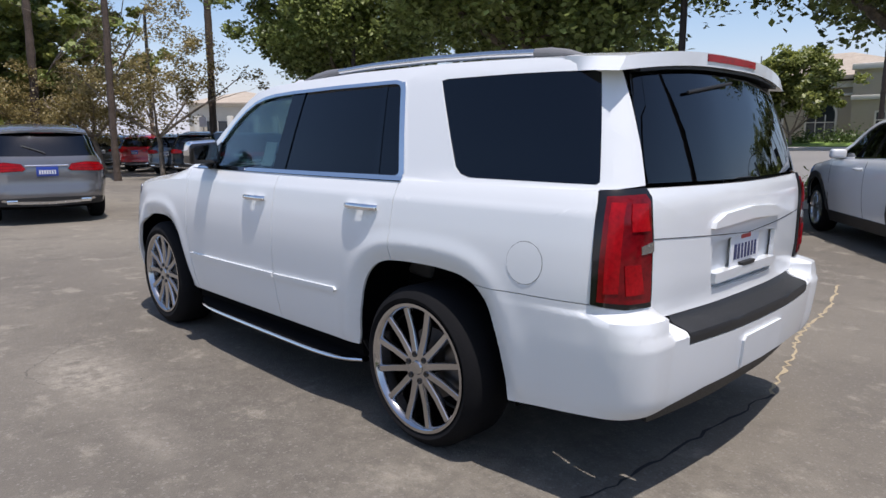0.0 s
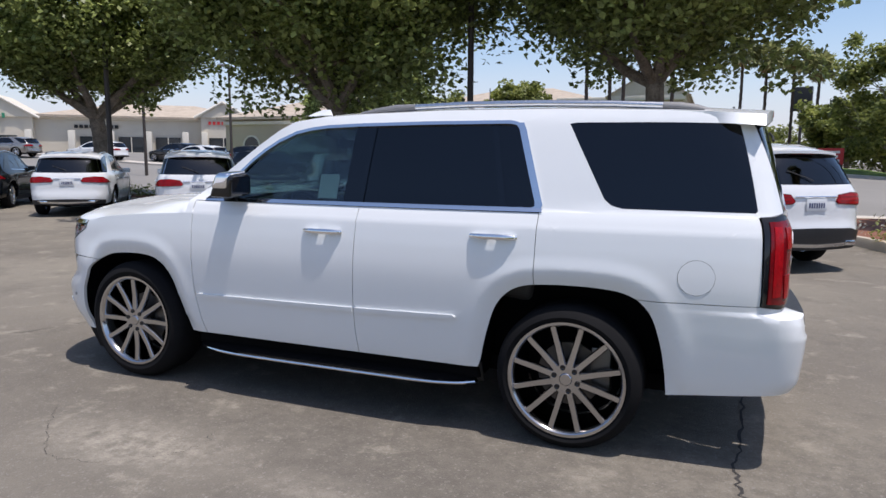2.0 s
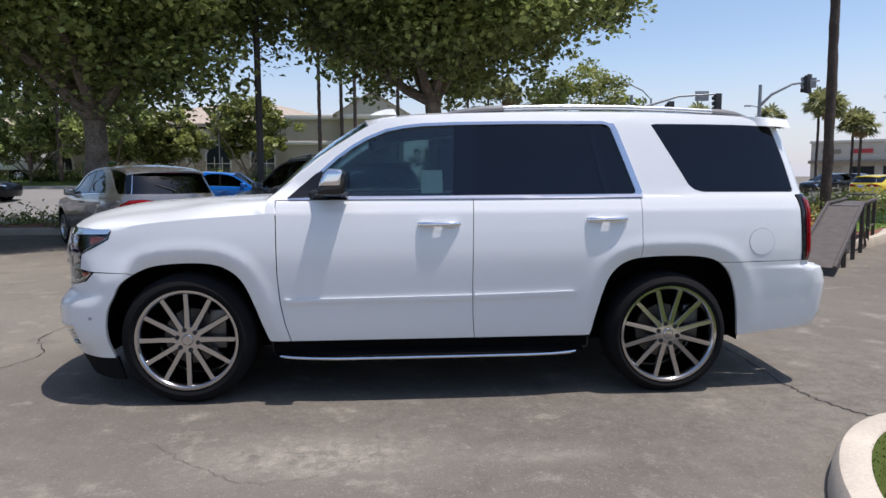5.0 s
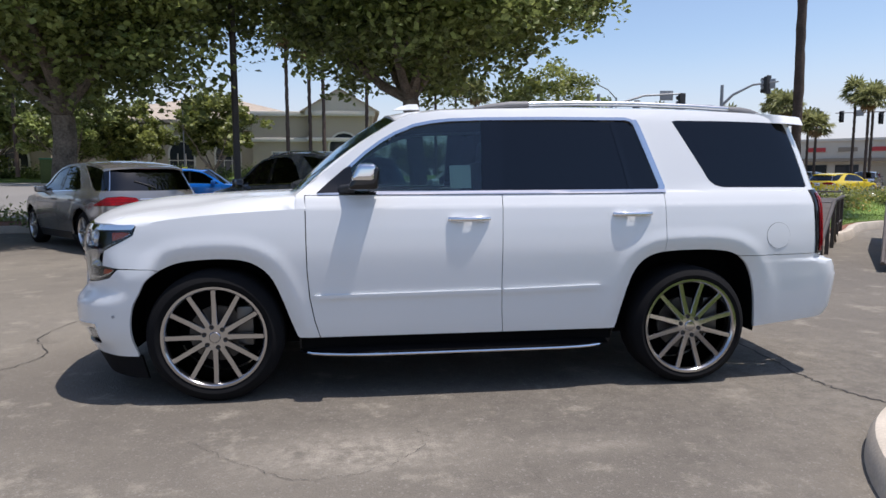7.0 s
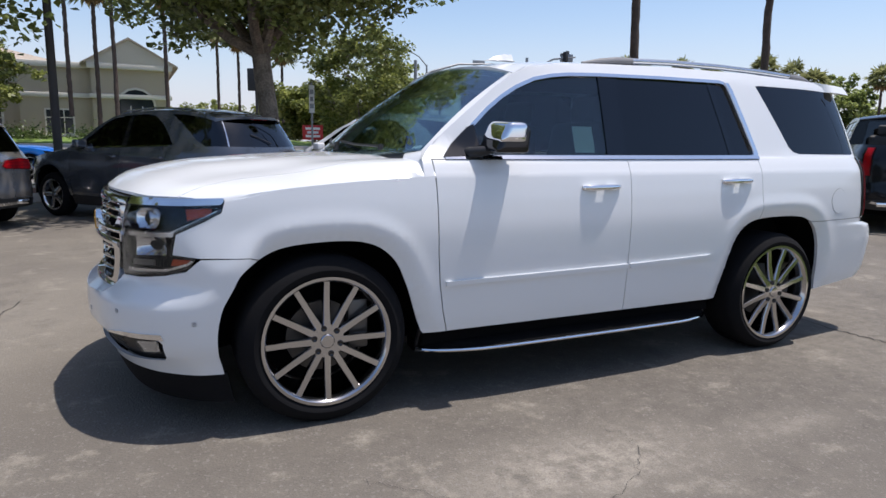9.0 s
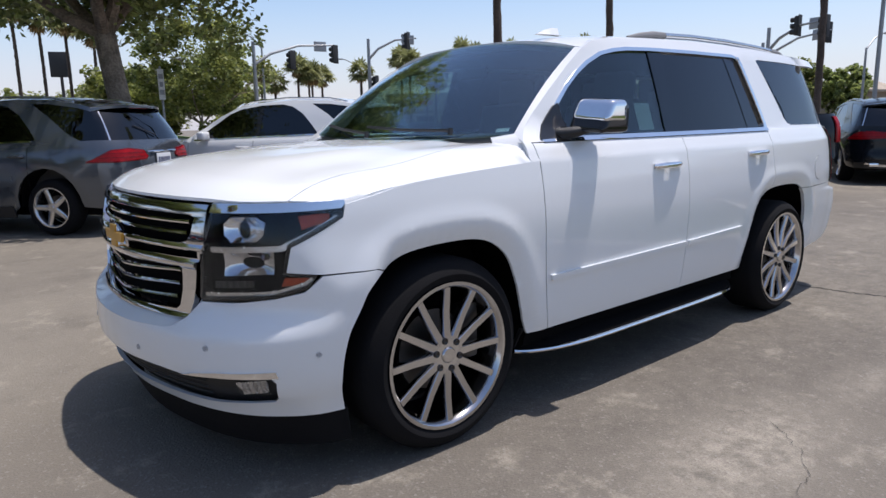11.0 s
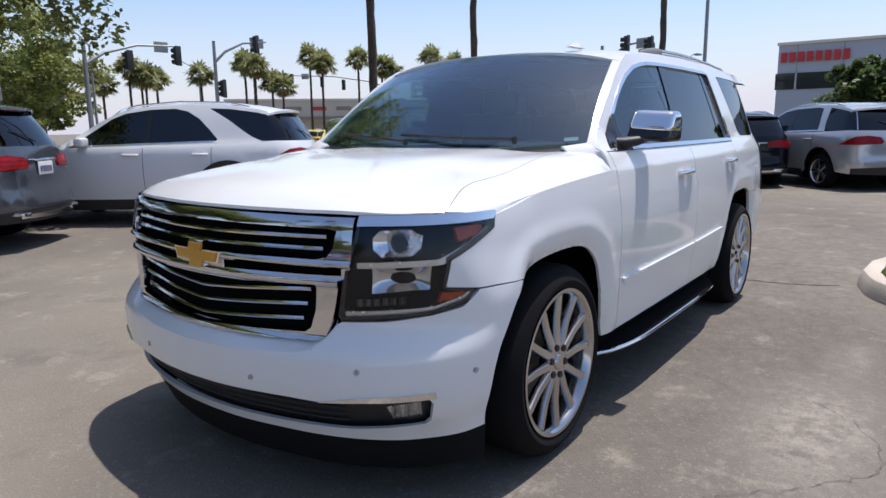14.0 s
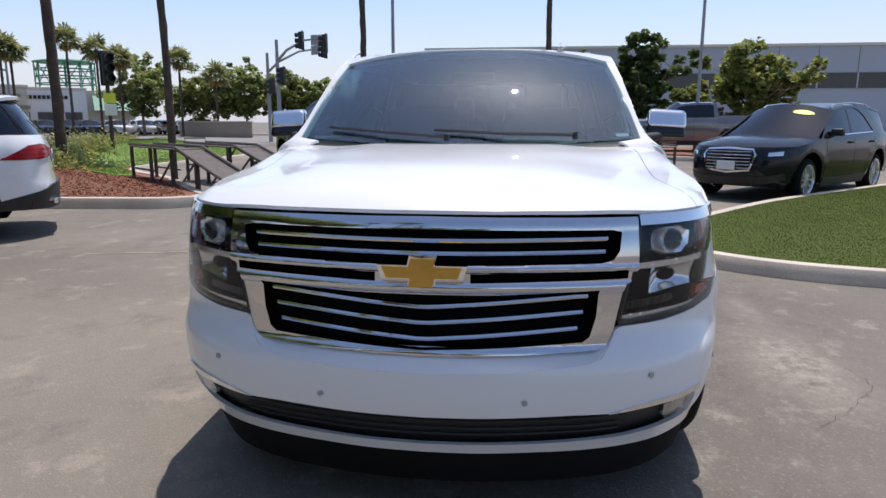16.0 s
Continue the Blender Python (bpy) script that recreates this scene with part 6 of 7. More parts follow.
def parked(name, label, mat, m, length=4.9, width=2.0, height=1.77, rims=None, pickup=False, rails=True, skid=True, grille=False, lamps=None, spokes=5, group="parked cars", clad=False, plate=True, plate_mat=None, price_strip=False, boxy=False):
    """A parked car with body, glass, lamps, wheels and trim, under one empty at its middle on the ground, nose to +x."""
    ob = thing(name, label, "pickup truck" if pickup else "car", m, group)
    sk = Skin(PLAN2, WIDTH2, NOSE2, TAIL2, (1.47, -1.45), 0.39, 0.02, 0.012, 0.05, length / 4.92, width / 2.1, height / 1.74)
    end = float(sk.u[-1])
    fl = lambda pts: [(sk.u_at_x(x), z) for x, z in pts]
    tl = lambda w, z, o: (lambda p: (p[0], p[1] if w >= 0 else -p[1], p[2]))(sk.belt(end - abs(w), z, o))
    rear_x = -2.1
    top = [(0, 0.93)] + fl([(1.98, 0.94), (1.6, 1.0), (1.05, 1.07), (0, 1.1), (-0.9, 1.12)]) + (fl([(-1.0, 1.2), (-2.1, 1.2)]) + [(end, 1.18)] if pickup else fl([(-1.6, 1.14), (rear_x, 1.16)]) + [(end, 1.15)])
    arches = lambda hx: [(hx - 0.46 * math.cos(a), 0.36 + 0.48 * math.sin(a)) for a in np.linspace(0.0, math.pi, 11)]
    bottom = [(end, 0.34)] + fl([(-2.2, 0.33)]) + fl(arches(-1.45)) + fl([(-0.85, 0.27), (0.9, 0.27)]) + fl(arches(1.47)) + fl([(2.1, 0.27)]) + [(0, 0.27)]
    for s in (1, -1):
        b = lambda u, z, o, s=s: sk.belt(u * s, z, o)
        part("body_side", sheet(top + bottom, b, (0.16, 0.09), 0.02), mat, ob)
        # glass house
        if pickup:
            frame_out = fl([(1.02, 1.07), (0.72, 1.27), (0.42, 1.47), (0.15, 1.58), (-0.2, 1.62), (-0.75, 1.62), (-0.92, 1.58), (-1.0, 1.12)])
            holes = [fl([(0.76, 1.12), (0.5, 1.33), (0.24, 1.49), (0.05, 1.54), (-0.7, 1.565), (-0.82, 1.52), (-0.86, 1.14)])]
        else:
            # the rear pillar leans with the gate; behind it dark glass runs round the corner
            edge = [(-1.40, 1.607), (-1.42, 1.30), (-1.46, 1.15)] if boxy else [(-1.15, 1.615), (-1.42, 1.46), (-1.66, 1.29), (-1.78, 1.215), (-1.94, 1.15)]
            frame_out = fl([(1.05, 1.07), (0.75, 1.25), (0.42, 1.45), (0.12, 1.58), (-0.25, 1.645), (-0.85, 1.675), (-1.4, 1.655), (-1.82, 1.60), (-2.09, 1.545), (-2.09, 1.498), (-1.82, 1.552), (-1.43, 1.604)] + edge)
            back = [(-1.0, 1.62), (-1.18, 1.60), (-1.24, 1.30), (-1.26, 1.165)] if boxy else [(-0.66, 1.615), (-0.84, 1.575), (-1.02, 1.47), (-1.19, 1.30), (-1.29, 1.185), (-1.27, 1.165)]
            holes = [fl([(0.80, 1.115), (0.56, 1.29), (0.26, 1.48), (0.06, 1.555), (-0.3, 1.605)] + back)]
            quarter = fl([(edge[0][0] + 0.01, edge[0][1] + 0.01), (-1.44, 1.61), (-1.82, 1.56), (-2.08, 1.51), (-2.28, 1.52), (-2.30, 1.135), (-1.96, 1.135)] + [(x + 0.012, z) for x, z in edge[::-1][:-1]])
            part("quarter_window", sheet(quarter, b, (0.12, 0.1), 0.006, lift=-0.008), DARKGLASS, ob)
            part("glass_seam", sheet(fl([(-2.285, 1.52), (-2.30, 1.16), (-2.315, 1.16), (-2.30, 1.52)]), b, (0, 0.08), 0.008, lift=0.0), CHROME if not clad else GLOSSBLACK, ob)
        part("window_frame", sheet(frame_out, b, (0.16, 0.1), 0.03, holes), mat, ob)
        for h in holes:
            part("side_window", sheet(inset(h, -0.012), b, (0.16, 0.12), 0.005, lift=-0.012), DARKGLASS, ob)
        part("window_post", sheet(fl([(-0.22, 1.10), (-0.27, 1.61), (-0.34, 1.61), (-0.31, 1.10)]), b, (0.2, 0.1), 0.012, lift=-0.006), GLOSSBLACK, ob)
        if not pickup:
            trim = fl([(0.84, 1.095), (0.84, 1.115), (-0.3, 1.148), (-1.24, 1.172), (-1.24, 1.155), (-0.3, 1.13)])
            part("belt_trim", sheet(trim, b, (0.2, 0), 0.012, lift=0.006), CHROME, ob)
        part("sill", sheet(fl([(0.95, 0.37), (0.95, 0.22), (-0.9, 0.22), (-0.9, 0.37)]), b, (0.3, 0.1), 0.03, lift=0.012), BLACK, ob)
        for x in (0.05, -0.95):
            part("door_handle", tube([b(sk.u_at_x(x), 0.985, 0.0), b(sk.u_at_x(x - 0.03), 0.985, 0.03), b(sk.u_at_x(x - 0.19), 0.985, 0.03), b(sk.u_at_x(x - 0.22), 0.985, 0.0)], 0.018, 8), mat, ob)
        for x in (0.93, -0.235, -1.22):
            part("door_seam", sheet(fl([(x, 1.08), (x + 0.007, 1.08), (x + 0.007, 0.36), (x, 0.36)]), b, (0, 0.1), 0.003, lift=0.001), DARK, ob)
        if clad:
            for hx in (1.47, -1.45):
                o_ = [(hx - 0.545 * math.cos(a), 0.34 + 0.565 * math.sin(a)) for a in np.linspace(0.05, math.pi - 0.05, 15)]
                i_ = [(hx - 0.45 * math.cos(a), 0.34 + 0.47 * math.sin(a)) for a in np.linspace(math.pi - 0.05, 0.05, 13)]
                part("arch_trim", sheet(fl(o_ + i_), b, (0.1, 0.1), 0.02, lift=0.012), BLACK, ob)
        part("mirror", box(0.13, 0.20, 0.13, pose(0.62 * length / 4.92, s * 1.06 * width / 2.1, 1.17 * height / 1.74), 0.04, 3), mat if not grille else BLACK, ob)
        red = [(end - 1.22, 0.89), (end - 1.06, 0.97), (end - 0.90, 1.045), (end - 0.66, 1.06), (end - 0.40, 1.03), (end - 0.33, 0.945), (end - 0.38, 0.905), (end - 0.8, 0.888)] if not pickup else [(end - 0.92, 1.16), (end - 0.80, 1.16), (end - 0.78, 0.78), (end - 0.90, 0.78)]
        lamp = part("tail_lamp", sheet(red, b, (0.08, 0.05), 0.03, lift=0.014), lamps or REDDARK, ob)
        part("lamp_core", sheet(inset(red, 0.016), b, (0.08, 0.05), 0.004, lift=0.018), lamps or REDLENS, lamp)
        if not pickup:
            for z in (0.945, 0.995):
                part("lamp_line", sheet([(end - 1.04 + (z - 0.945) * 1.6, z), (end - 0.40, z), (end - 0.40, z + 0.008), (end - 1.04 + (z - 0.945) * 1.6, z + 0.008)], b, (0.1, 0), 0.004, lift=0.022), lamps or REDDARK, lamp)
        head = part("headlight", sheet([(0.62, 0.86), (0.95, 0.90), (1.18, 0.92), (1.16, 0.85), (0.95, 0.78), (0.62, 0.76)], b, (0.08, 0.05), 0.03, lift=0.008), GLOSSBLACK, ob)
        part("lamp", sheet([(0.68, 0.845), (0.92, 0.87), (0.92, 0.80), (0.68, 0.785)], b, (0.06, 0.04), 0.01, lift=0.013), CHROME, head)
        if rails and not pickup:
            part("roof_rail", tube([(x * length / 4.92, s * 0.66 * width / 2.1, z * height / 1.74) for x, z in ((0.1, 1.61), (-0.05, 1.665), (-0.7, 1.712), (-1.4, 1.69), (-1.7, 1.63))], 0.016, 8), SATIN, ob)
        for hx in (1.47, -1.45):
            make_wheel(ob, hx * length / 4.92, s * (1.0 * width / 2.1 - 0.01), 0.365, s, 0.365, 0.258, 0.24, spokes, rims or SATIN, detail=False, five=spokes <= 6, twin=False)
            arc_pts = [(hx + 0.46 * math.cos(a), 0.36 + 0.48 * math.sin(a)) for a in np.linspace(0, math.pi, 12)]
            vs = [(px * length / 4.92, s * py * width / 2.1, pz * height / 1.74) for px, pz in arc_pts for py in (0.97, 0.62)] + [(hx * length / 4.92, s * 0.62 * width / 2.1, 0.4)]
            raw("wheel_arch_liner", vs, [(2 * i, 2 * i + 1, 2 * i + 3, 2 * i + 2) for i in range(11)] + [(2 * i + 1, 24, 2 * i + 3) for i in range(11)], DARK, ob)

    def hood2(b, a, o):
        s = abs(b)
        fx, fy, fz = sk.belt(1.2 * s, 0.93)
        cx = (1.08 - 0.12 * s * s) * length / 4.92
        x = fx + (cx - fx) * a
        z0 = np.interp(a, [0, 0.2, 0.6, 1], [0.93, 0.97, 1.035, 1.075])
        z1 = np.interp(a, [0, 0.08, 0.3, 0.6, 1], [0.93, 0.985, 1.06, 1.105, 1.13])
        y = fy + (s * sk.belt(sk.u_at_x(min(1.95, x * 4.92 / length)), z0)[1] - fy) * ramp(a, 0, 0.3)
        return (x, y if b >= 0 else -y, (z0 + (z1 - z0) * (1 - s**2.6)) * height / 1.74 + o)

    part("hood", sheet([(-1, 0), (0, 0), (1, 0), (1, 0.5), (1, 1), (0, 1), (-1, 1), (-1, 0.5)], hood2, (0.125, 0.1), 0.02), mat, ob)
    re = -0.92 if pickup else rear_x + 0.02

    def roof2(b, a, o):
        s = abs(b)
        xs = 0.30 - 0.12 * b * b
        x = xs + (re - xs) * a
        ze = float(np.interp(x, [-2.1, -1.82, -1.4, -0.85, -0.25, 0.12, 0.42], [1.545, 1.60, 1.655, 1.675, 1.645, 1.58, 1.45])) if not pickup else float(np.interp(x, [-0.92, -0.75, -0.2, 0.15, 0.42], [1.58, 1.62, 1.62, 1.58, 1.47]))
        zc = ze + (0.05 if x < 0.1 else 0.05 + 0.13 * (x - 0.1) / 0.2)
        p = sk.belt(sk.u_at_x(x), ze)
        return (p[0], p[1] * b, (ze + (zc - ze) * (1 - s**2.5)) * height / 1.74 + o)

    def shield2(b, a, o):
        t_, u_ = roof2(b, 0, 0), hood2(b * 0.88, 1, 0)
        return tuple(u + (t - u) * a + o * d for u, t, d in zip(u_, t_, (0.6, 0, 0.8)))

    ring = [(-1, 0), (0, 0), (1, 0), (1, 0.5), (1, 1), (0, 1), (-1, 1), (-1, 0.5)]
    part("roof", sheet(ring, roof2, (0.2, 0.12), 0.02), mat, ob)
    part("windshield", sheet(ring, shield2, (0.2, 0.2), 0.006), DARKGLASS, ob)
    if price_strip:
        part("price_strip", sheet([(0.42 + 0.24 * math.cos(a), 0.74 + 0.07 * math.sin(a)) for a in np.linspace(0, 2 * math.pi, 20, endpoint=False)], shield2, (0.2, 0.2), 0.003, lift=0.008), SIGNYELLOW, ob, "yellow-green oval price sticker on the glass")
    if pickup:
        part("rear_glass", sheet([(-0.8, 0.1), (0.8, 0.1), (0.8, 0.9), (-0.8, 0.9)], lambda b, a, o: ((-0.95 + 0.05 * a) * length / 4.92 - o, b * (0.9 - 0.14 * a) * width / 2.1, (1.15 + 0.45 * a) * height / 1.74), (0.3, 0.3), 0.006), DARKGLASS, ob)
        part("cab_back", sheet([(-1, -0.5), (1, -0.5), (1, 1), (-1, 1)], lambda b, a, o: ((-0.93 + 0.05 * a) * length / 4.92 - o, b * (0.92 - 0.14 * max(a, 0)) * width / 2.1, (1.15 + 0.43 * a) * height / 1.74), (0.3, 0.3), 0.02), mat, ob)
        part("bed_floor", box(1.45, 1.6, 0.05, pose(-1.7 * length / 4.92, 0, 0.72)), DARK, ob)
    else:
        wc, wr = end - sk.u_at_x(-2.285), end - sk.u_at_x(re)
        g = [(0, 1.135), (wc, 1.135), (wc, 1.53), (0.3, 1.565), (0, 1.57)]
        part("rear_glass", sheet(g + [(-u, z) for u, z in reversed(g) if u > 0], tl, (0.15, 0.1), 0.008, lift=-0.008), DARKGLASS, ob)

        def spoiler2(b, a, o):
            top_edge, low = Vector(roof2(b, 1, 0)), Vector(tl(b * wr, 1.535 + 0.055 * (1 - abs(b) ** 3), 0.0))
            low.x -= 0.10 * (1 - abs(b) ** 4)
            p = top_edge.lerp(low, a)
            return (p.x, p.y, p.z + o + 0.015 * math.sin(math.pi * a))

        part("spoiler", sheet([(-1, 0), (0, 0), (1, 0), (1, 1), (0, 1), (-1, 1)], spoiler2, (0.1, 0.34), 0.035), mat, ob)
        part("brake_lamp", tube([tl(w, 1.553, 0.03) for w in (-0.25, 0, 0.25)], 0.01, 6), REDDARK, ob)
        part("rear_wiper", tube([tl(0.0, 1.20, 0.02), tl(0.1, 1.24, 0.015), tl(0.42, 1.33, 0.012)], 0.008, 6), BLACK, ob)
    lowb = [(0, 0.47), (0.6, 0.46), (0.98, 0.44), (1.0, 0.33), (0, 0.31)]
    part("rear_apron", sheet(lowb + [(-u, z) for u, z in reversed(lowb) if u > 0], tl, (0.15, 0.1), 0.03, lift=0.012), BLACK, ob)
    if clad:
        for s in (1, -1):
            side_low = [(0.0, 0.60), (0.62, 0.59), (0.95, 0.52), (end - sk.u_at_x(-1.93), 0.43), (end - sk.u_at_x(-1.91), 0.33), (0.0, 0.33)]
            part("lower_cladding", sheet(side_low, lambda w, z, o, s=s: tl(w * s, z, o), (0.12, 0.08), 0.03, lift=0.010), BLACK, ob)
    if skid:
        sk_ = [(0, 0.39), (0.5, 0.405), (0.74, 0.44), (0.78, 0.41), (0.5, 0.36), (0, 0.345)]
        part("skid_plate", sheet(sk_ + [(-u, z) for u, z in reversed(sk_) if u > 0], tl, (0.1, 0.06), 0.02, lift=0.022), SATIN, ob)
        for s in (1, -1):
            part("exhaust_tip", box(0.05, 0.16, 0.07, Matrix.Translation(tl(s * 0.6, 0.40, 0.03)), 0.02), CHROME, ob)
    if plate:
        c = Matrix.Translation(tl(0, 0.90, 0.012))
        pl = part("plate", box(0.008, 0.32, 0.155, c, 0.003), plate_mat or PLATE, ob)
        text_bars(pl, c @ pose(-0.006, 0, -0.01, 0, 0, 90), 0.26, 0.07, PLATE if plate_mat else INK, 7, int(abs(m[0][3] * 7)) + 3)
        part("gate_strip", tube([tl(w, 1.0, 0.012) for w in (-0.34, 0, 0.34)], 0.012, 6), CHROME, ob)
    if grille:
        gg = [(0, 0.90), (0.42, 0.88), (0.47, 0.80), (0.40, 0.56), (0, 0.52)]
        gg = gg + [(-u, z) for u, z in reversed(gg) if u > 0]
        gf = part("grille", sheet(gg, sk.belt, (0.12, 0.08), 0.03, lift=0.006), GLOSSBLACK, ob)
        part("grille_frame", sheet(inset(gg, -0.03), sk.belt, (0.1, 0.08), 0.03, (gg,), 0.012), CHROME, gf)
        for k in range(6):
            part("grille_bar", tube([sk.belt(u, 0.58 + 0.055 * k, 0.012) for u in np.linspace(-0.41, 0.41, 9)], 0.007, 6), SATIN, gf)
        part("front_plate", box(0.01, 0.32, 0.15, Matrix.Translation(sk.belt(0, 0.62, 0.03)), 0.003), PLATE, ob)
        ap = [(0, 0.42), (0.6, 0.44), (1.0, 0.5), (1.05, 0.4), (0.6, 0.3), (0, 0.29)]
        part("front_apron", sheet(ap + [(-u, z) for u, z in reversed(ap) if u > 0], sk.belt, (0.12, 0.08), 0.03, lift=0.01), BLACK, ob)
    part("underbody", box(length * 0.82, width * 0.72, 0.12, pose(0, 0, 0.30), 0.03), DARK, ob)
    part("cabin", box(length * 0.5, width * 0.72, 0.5, pose(-0.3, 0, 0.75), 0.1), CABIN, ob)
    for x in (0.05, -0.95):
        for y in (0.36, -0.36):
            part("seat", join(box(0.16, 0.48, 0.55, pose(x - 0.25, y, 1.10 * height / 1.74, 0, -12, 0), 0.06), box(0.10, 0.25, 0.16, pose(x - 0.33, y, 1.42 * height / 1.74, 0, -10, 0), 0.04)), CABIN, ob)
    return ob


def row(x, y, az=-50):
    """Pose of a car by the middle of its rear axle and its heading."""
    m = pose(x, y, 0, 0, 0, az)
    return m @ pose(1.45, 0, 0)


parked("crossover", "white crossover with dark arch trim, parked nose-in at the bed", P_WHITE, row(-2.80, -6.52, -54.5), 4.92, 2.02, 1.79, spokes=10, clad=True)
parked("crossover", "dark grey crossover with silver rails and five-spoke wheels", P_GREY, row(0.85, -7.25), 4.82, 2.0, 1.80, rims=SATIN)
parked("crossover", "silver-beige crossover with red lamps and tinted rear glass", P_SILVER, row(4.68, -7.75), 4.66, 1.92, 1.64, rims=SATIN, rails=False)
parked("crossover", "white boxy crossover with red tail lamps and silver apron", P_WHITE, row(8.75, -7.7), 4.53, 1.9, 1.68, skid=False, boxy=True)
parked("crossover", "white compact crossover with dark rear glass, parked in the row", P_WHITE, row(13.2, -8.1), 4.66, 1.92, 1.64)
parked("crossover", "black crossover with silver apron, parked in the row", P_BLACK, row(17.3, -8.2), 4.66, 1.92, 1.66)
parked("crossover", "black crossover farther along the row", P_BLACK, row(21.2, -8.3), 4.8, 1.95, 1.74)
parked("crossover", "dark grey crossover next to a red one", P_GREY, row(23.6, -8.3), 4.66, 1.92, 1.66)
parked("crossover", "bright red crossover in the parked row", P_RED, row(27.0, -8.3), 4.5, 1.9, 1.66, plate_mat=BLUEPLATE)
parked("crossover", "grey crossover beside a red one, parked in the row", P_GREY, row(30.8, -8.2), 4.6, 1.9, 1.64)
parked("crossover", "white crossover at the far end of the parked row", P_WHITE, row(35.2, -8.2), 4.7, 1.9, 1.70)
parked("crossover", "metallic grey crossover standing in the lane, tail toward the lot", P_BRONZE, row(9.9, -0.2, -9), 4.63, 1.96, 1.72, rims=SATIN, plate_mat=BLUEPLATE)
parked("crossover", "silver boxy off-road wagon with dark glass, parked across the lot", P_LIGHT, row(-12.75, 0.85, -137), 4.83, 1.93, 1.80, skid=False, boxy=True)
parked("crossover", "white crossover with sloping rear glass, parked across the lot", P_WHITE, row(-14.1, 2.33, -134), 4.89, 1.9, 1.70, rails=False)
parked("crossover", "shiny black seven-seat crossover with chrome grille, nose toward the lot", P_BLACK, pose(-9.3, 5.45, 0, 0, 0, -44), 5.05, 1.97, 1.72, grille=True, spokes=10, price_strip=True)
parked("pickup", "grey crew-cab pickup parked on the far side of the lot", P_BRONZE, pose(-22.5, 6.3, 0.22, 0, 0, -97), 5.5, 1.98, 1.92, rims=P_DARK, pickup=True, plate=False)
parked("pickup", "lifted black pickup with tall red tail lamps", P_BLACK, pose(-10.55, -3.73, 0.0, 0, 0, -140), 5.7, 2.0, 1.95, pickup=True)
parked("crossover", "black three-row crossover with red lamps, parked beside the lot", P_BLACK, row(-12.3, -1.55, -150), 5.0, 1.98, 1.66)
parked("coupe", "bright yellow coupe on the street", P_YELLOW, pose(-27.5, -31.0, 0, 0, 0, 200), 4.7, 1.85, 1.38, rails=False, skid=False, group="cars on the street")
parked("hatchback", "bright blue hatchback on the street", P_BLUE, pose(6.1, -19.2, rise(6.1, -19.2), 0, 0, 180), 4.3, 1.8, 1.5, rails=False, skid=False, group="cars on the street")
parked("sedan", "black saloon car on the street", P_BLACK, pose(18.5, -24.0, rise(18.5, -24.0), 0, 0, 180), 4.8, 1.85, 1.42, rails=False, skid=False, group="cars on the street")
parked("sedan", "black saloon car by the crossing", P_BLACK, pose(-18.5, -32.0, 0, 0, 0, 20), 4.8, 1.85, 1.45, rails=False, skid=False, group="cars on the street")
far_src = [parked("far_car", "%s car far off on the crossing street" % c, p, pose(x, y, 0, 0, 0, a), 4.7, 1.85, 1.5, rails=False, skid=False, plate=False, group="far cars")
           for c, p, x, y, a in (("dark", P_DARK, -55.0, -45.5, 50), ("white", P_WHITE, -58.6, -40.4, 55), ("silver", P_SILVER, -37.5, -41.5, 40))]
for i, (x, y, a) in enumerate(((-57.3, -42.6, 48), (-60, -38.6, 52), (-60.6, -36.8, 230), (-56.4, -44, 55), (-62, -34.5, 52), (-40.5, -38.5, 38), (-34.5, -44.0, 40), (-50, -50, 45), (-47, -52.5, 225), (-30.0, -40.0, 20), (-66, -35, 60),
                               (-63, -40, 55), (37, -36.5, 0), (42, -33.5, 10), (47, -30, 15), (28.5, -34, 5), (-28, 20, 90), (-28.5, 24, 90), (-31, 4.6, 200), (30, -31, 0))):
    copy_thing(far_src[i % 3], pose(x, y, rise(x, y), 0, 0, a))
BT = thing("box_truck", "white box truck far off beyond the street", "truck", pose(25.5, -38.5, rise(25.5, -38.5), 0, 0, 5))
part("cargo_box", box(4.6, 2.3, 2.3, pose(-1.0, 0, 1.95), 0.04), SIGNWHITE, BT)
part("cab", join(box(1.7, 2.1, 1.2, pose(2.2, 0, 1.1), 0.15, 3), box(1.1, 1.9, 0.7, pose(2.0, 0, 1.95), 0.15, 3)), P_WHITE, BT)
part("cab_window", box(1.12, 1.92, 0.42, pose(2.02, 0, 2.0), 0.06), PANE, BT)
part("red_lettering", box(1.8, 0.01, 0.35, pose(-1.0, 1.158, 2.5)), SIGNRED, BT)
for x in (2.1, -1.9):
    for s in (1, -1):
        make_wheel(BT, x, s * 1.05, 0.42, s, 0.42, 0.26, 0.25, 6, SATIN, detail=False, five=True)


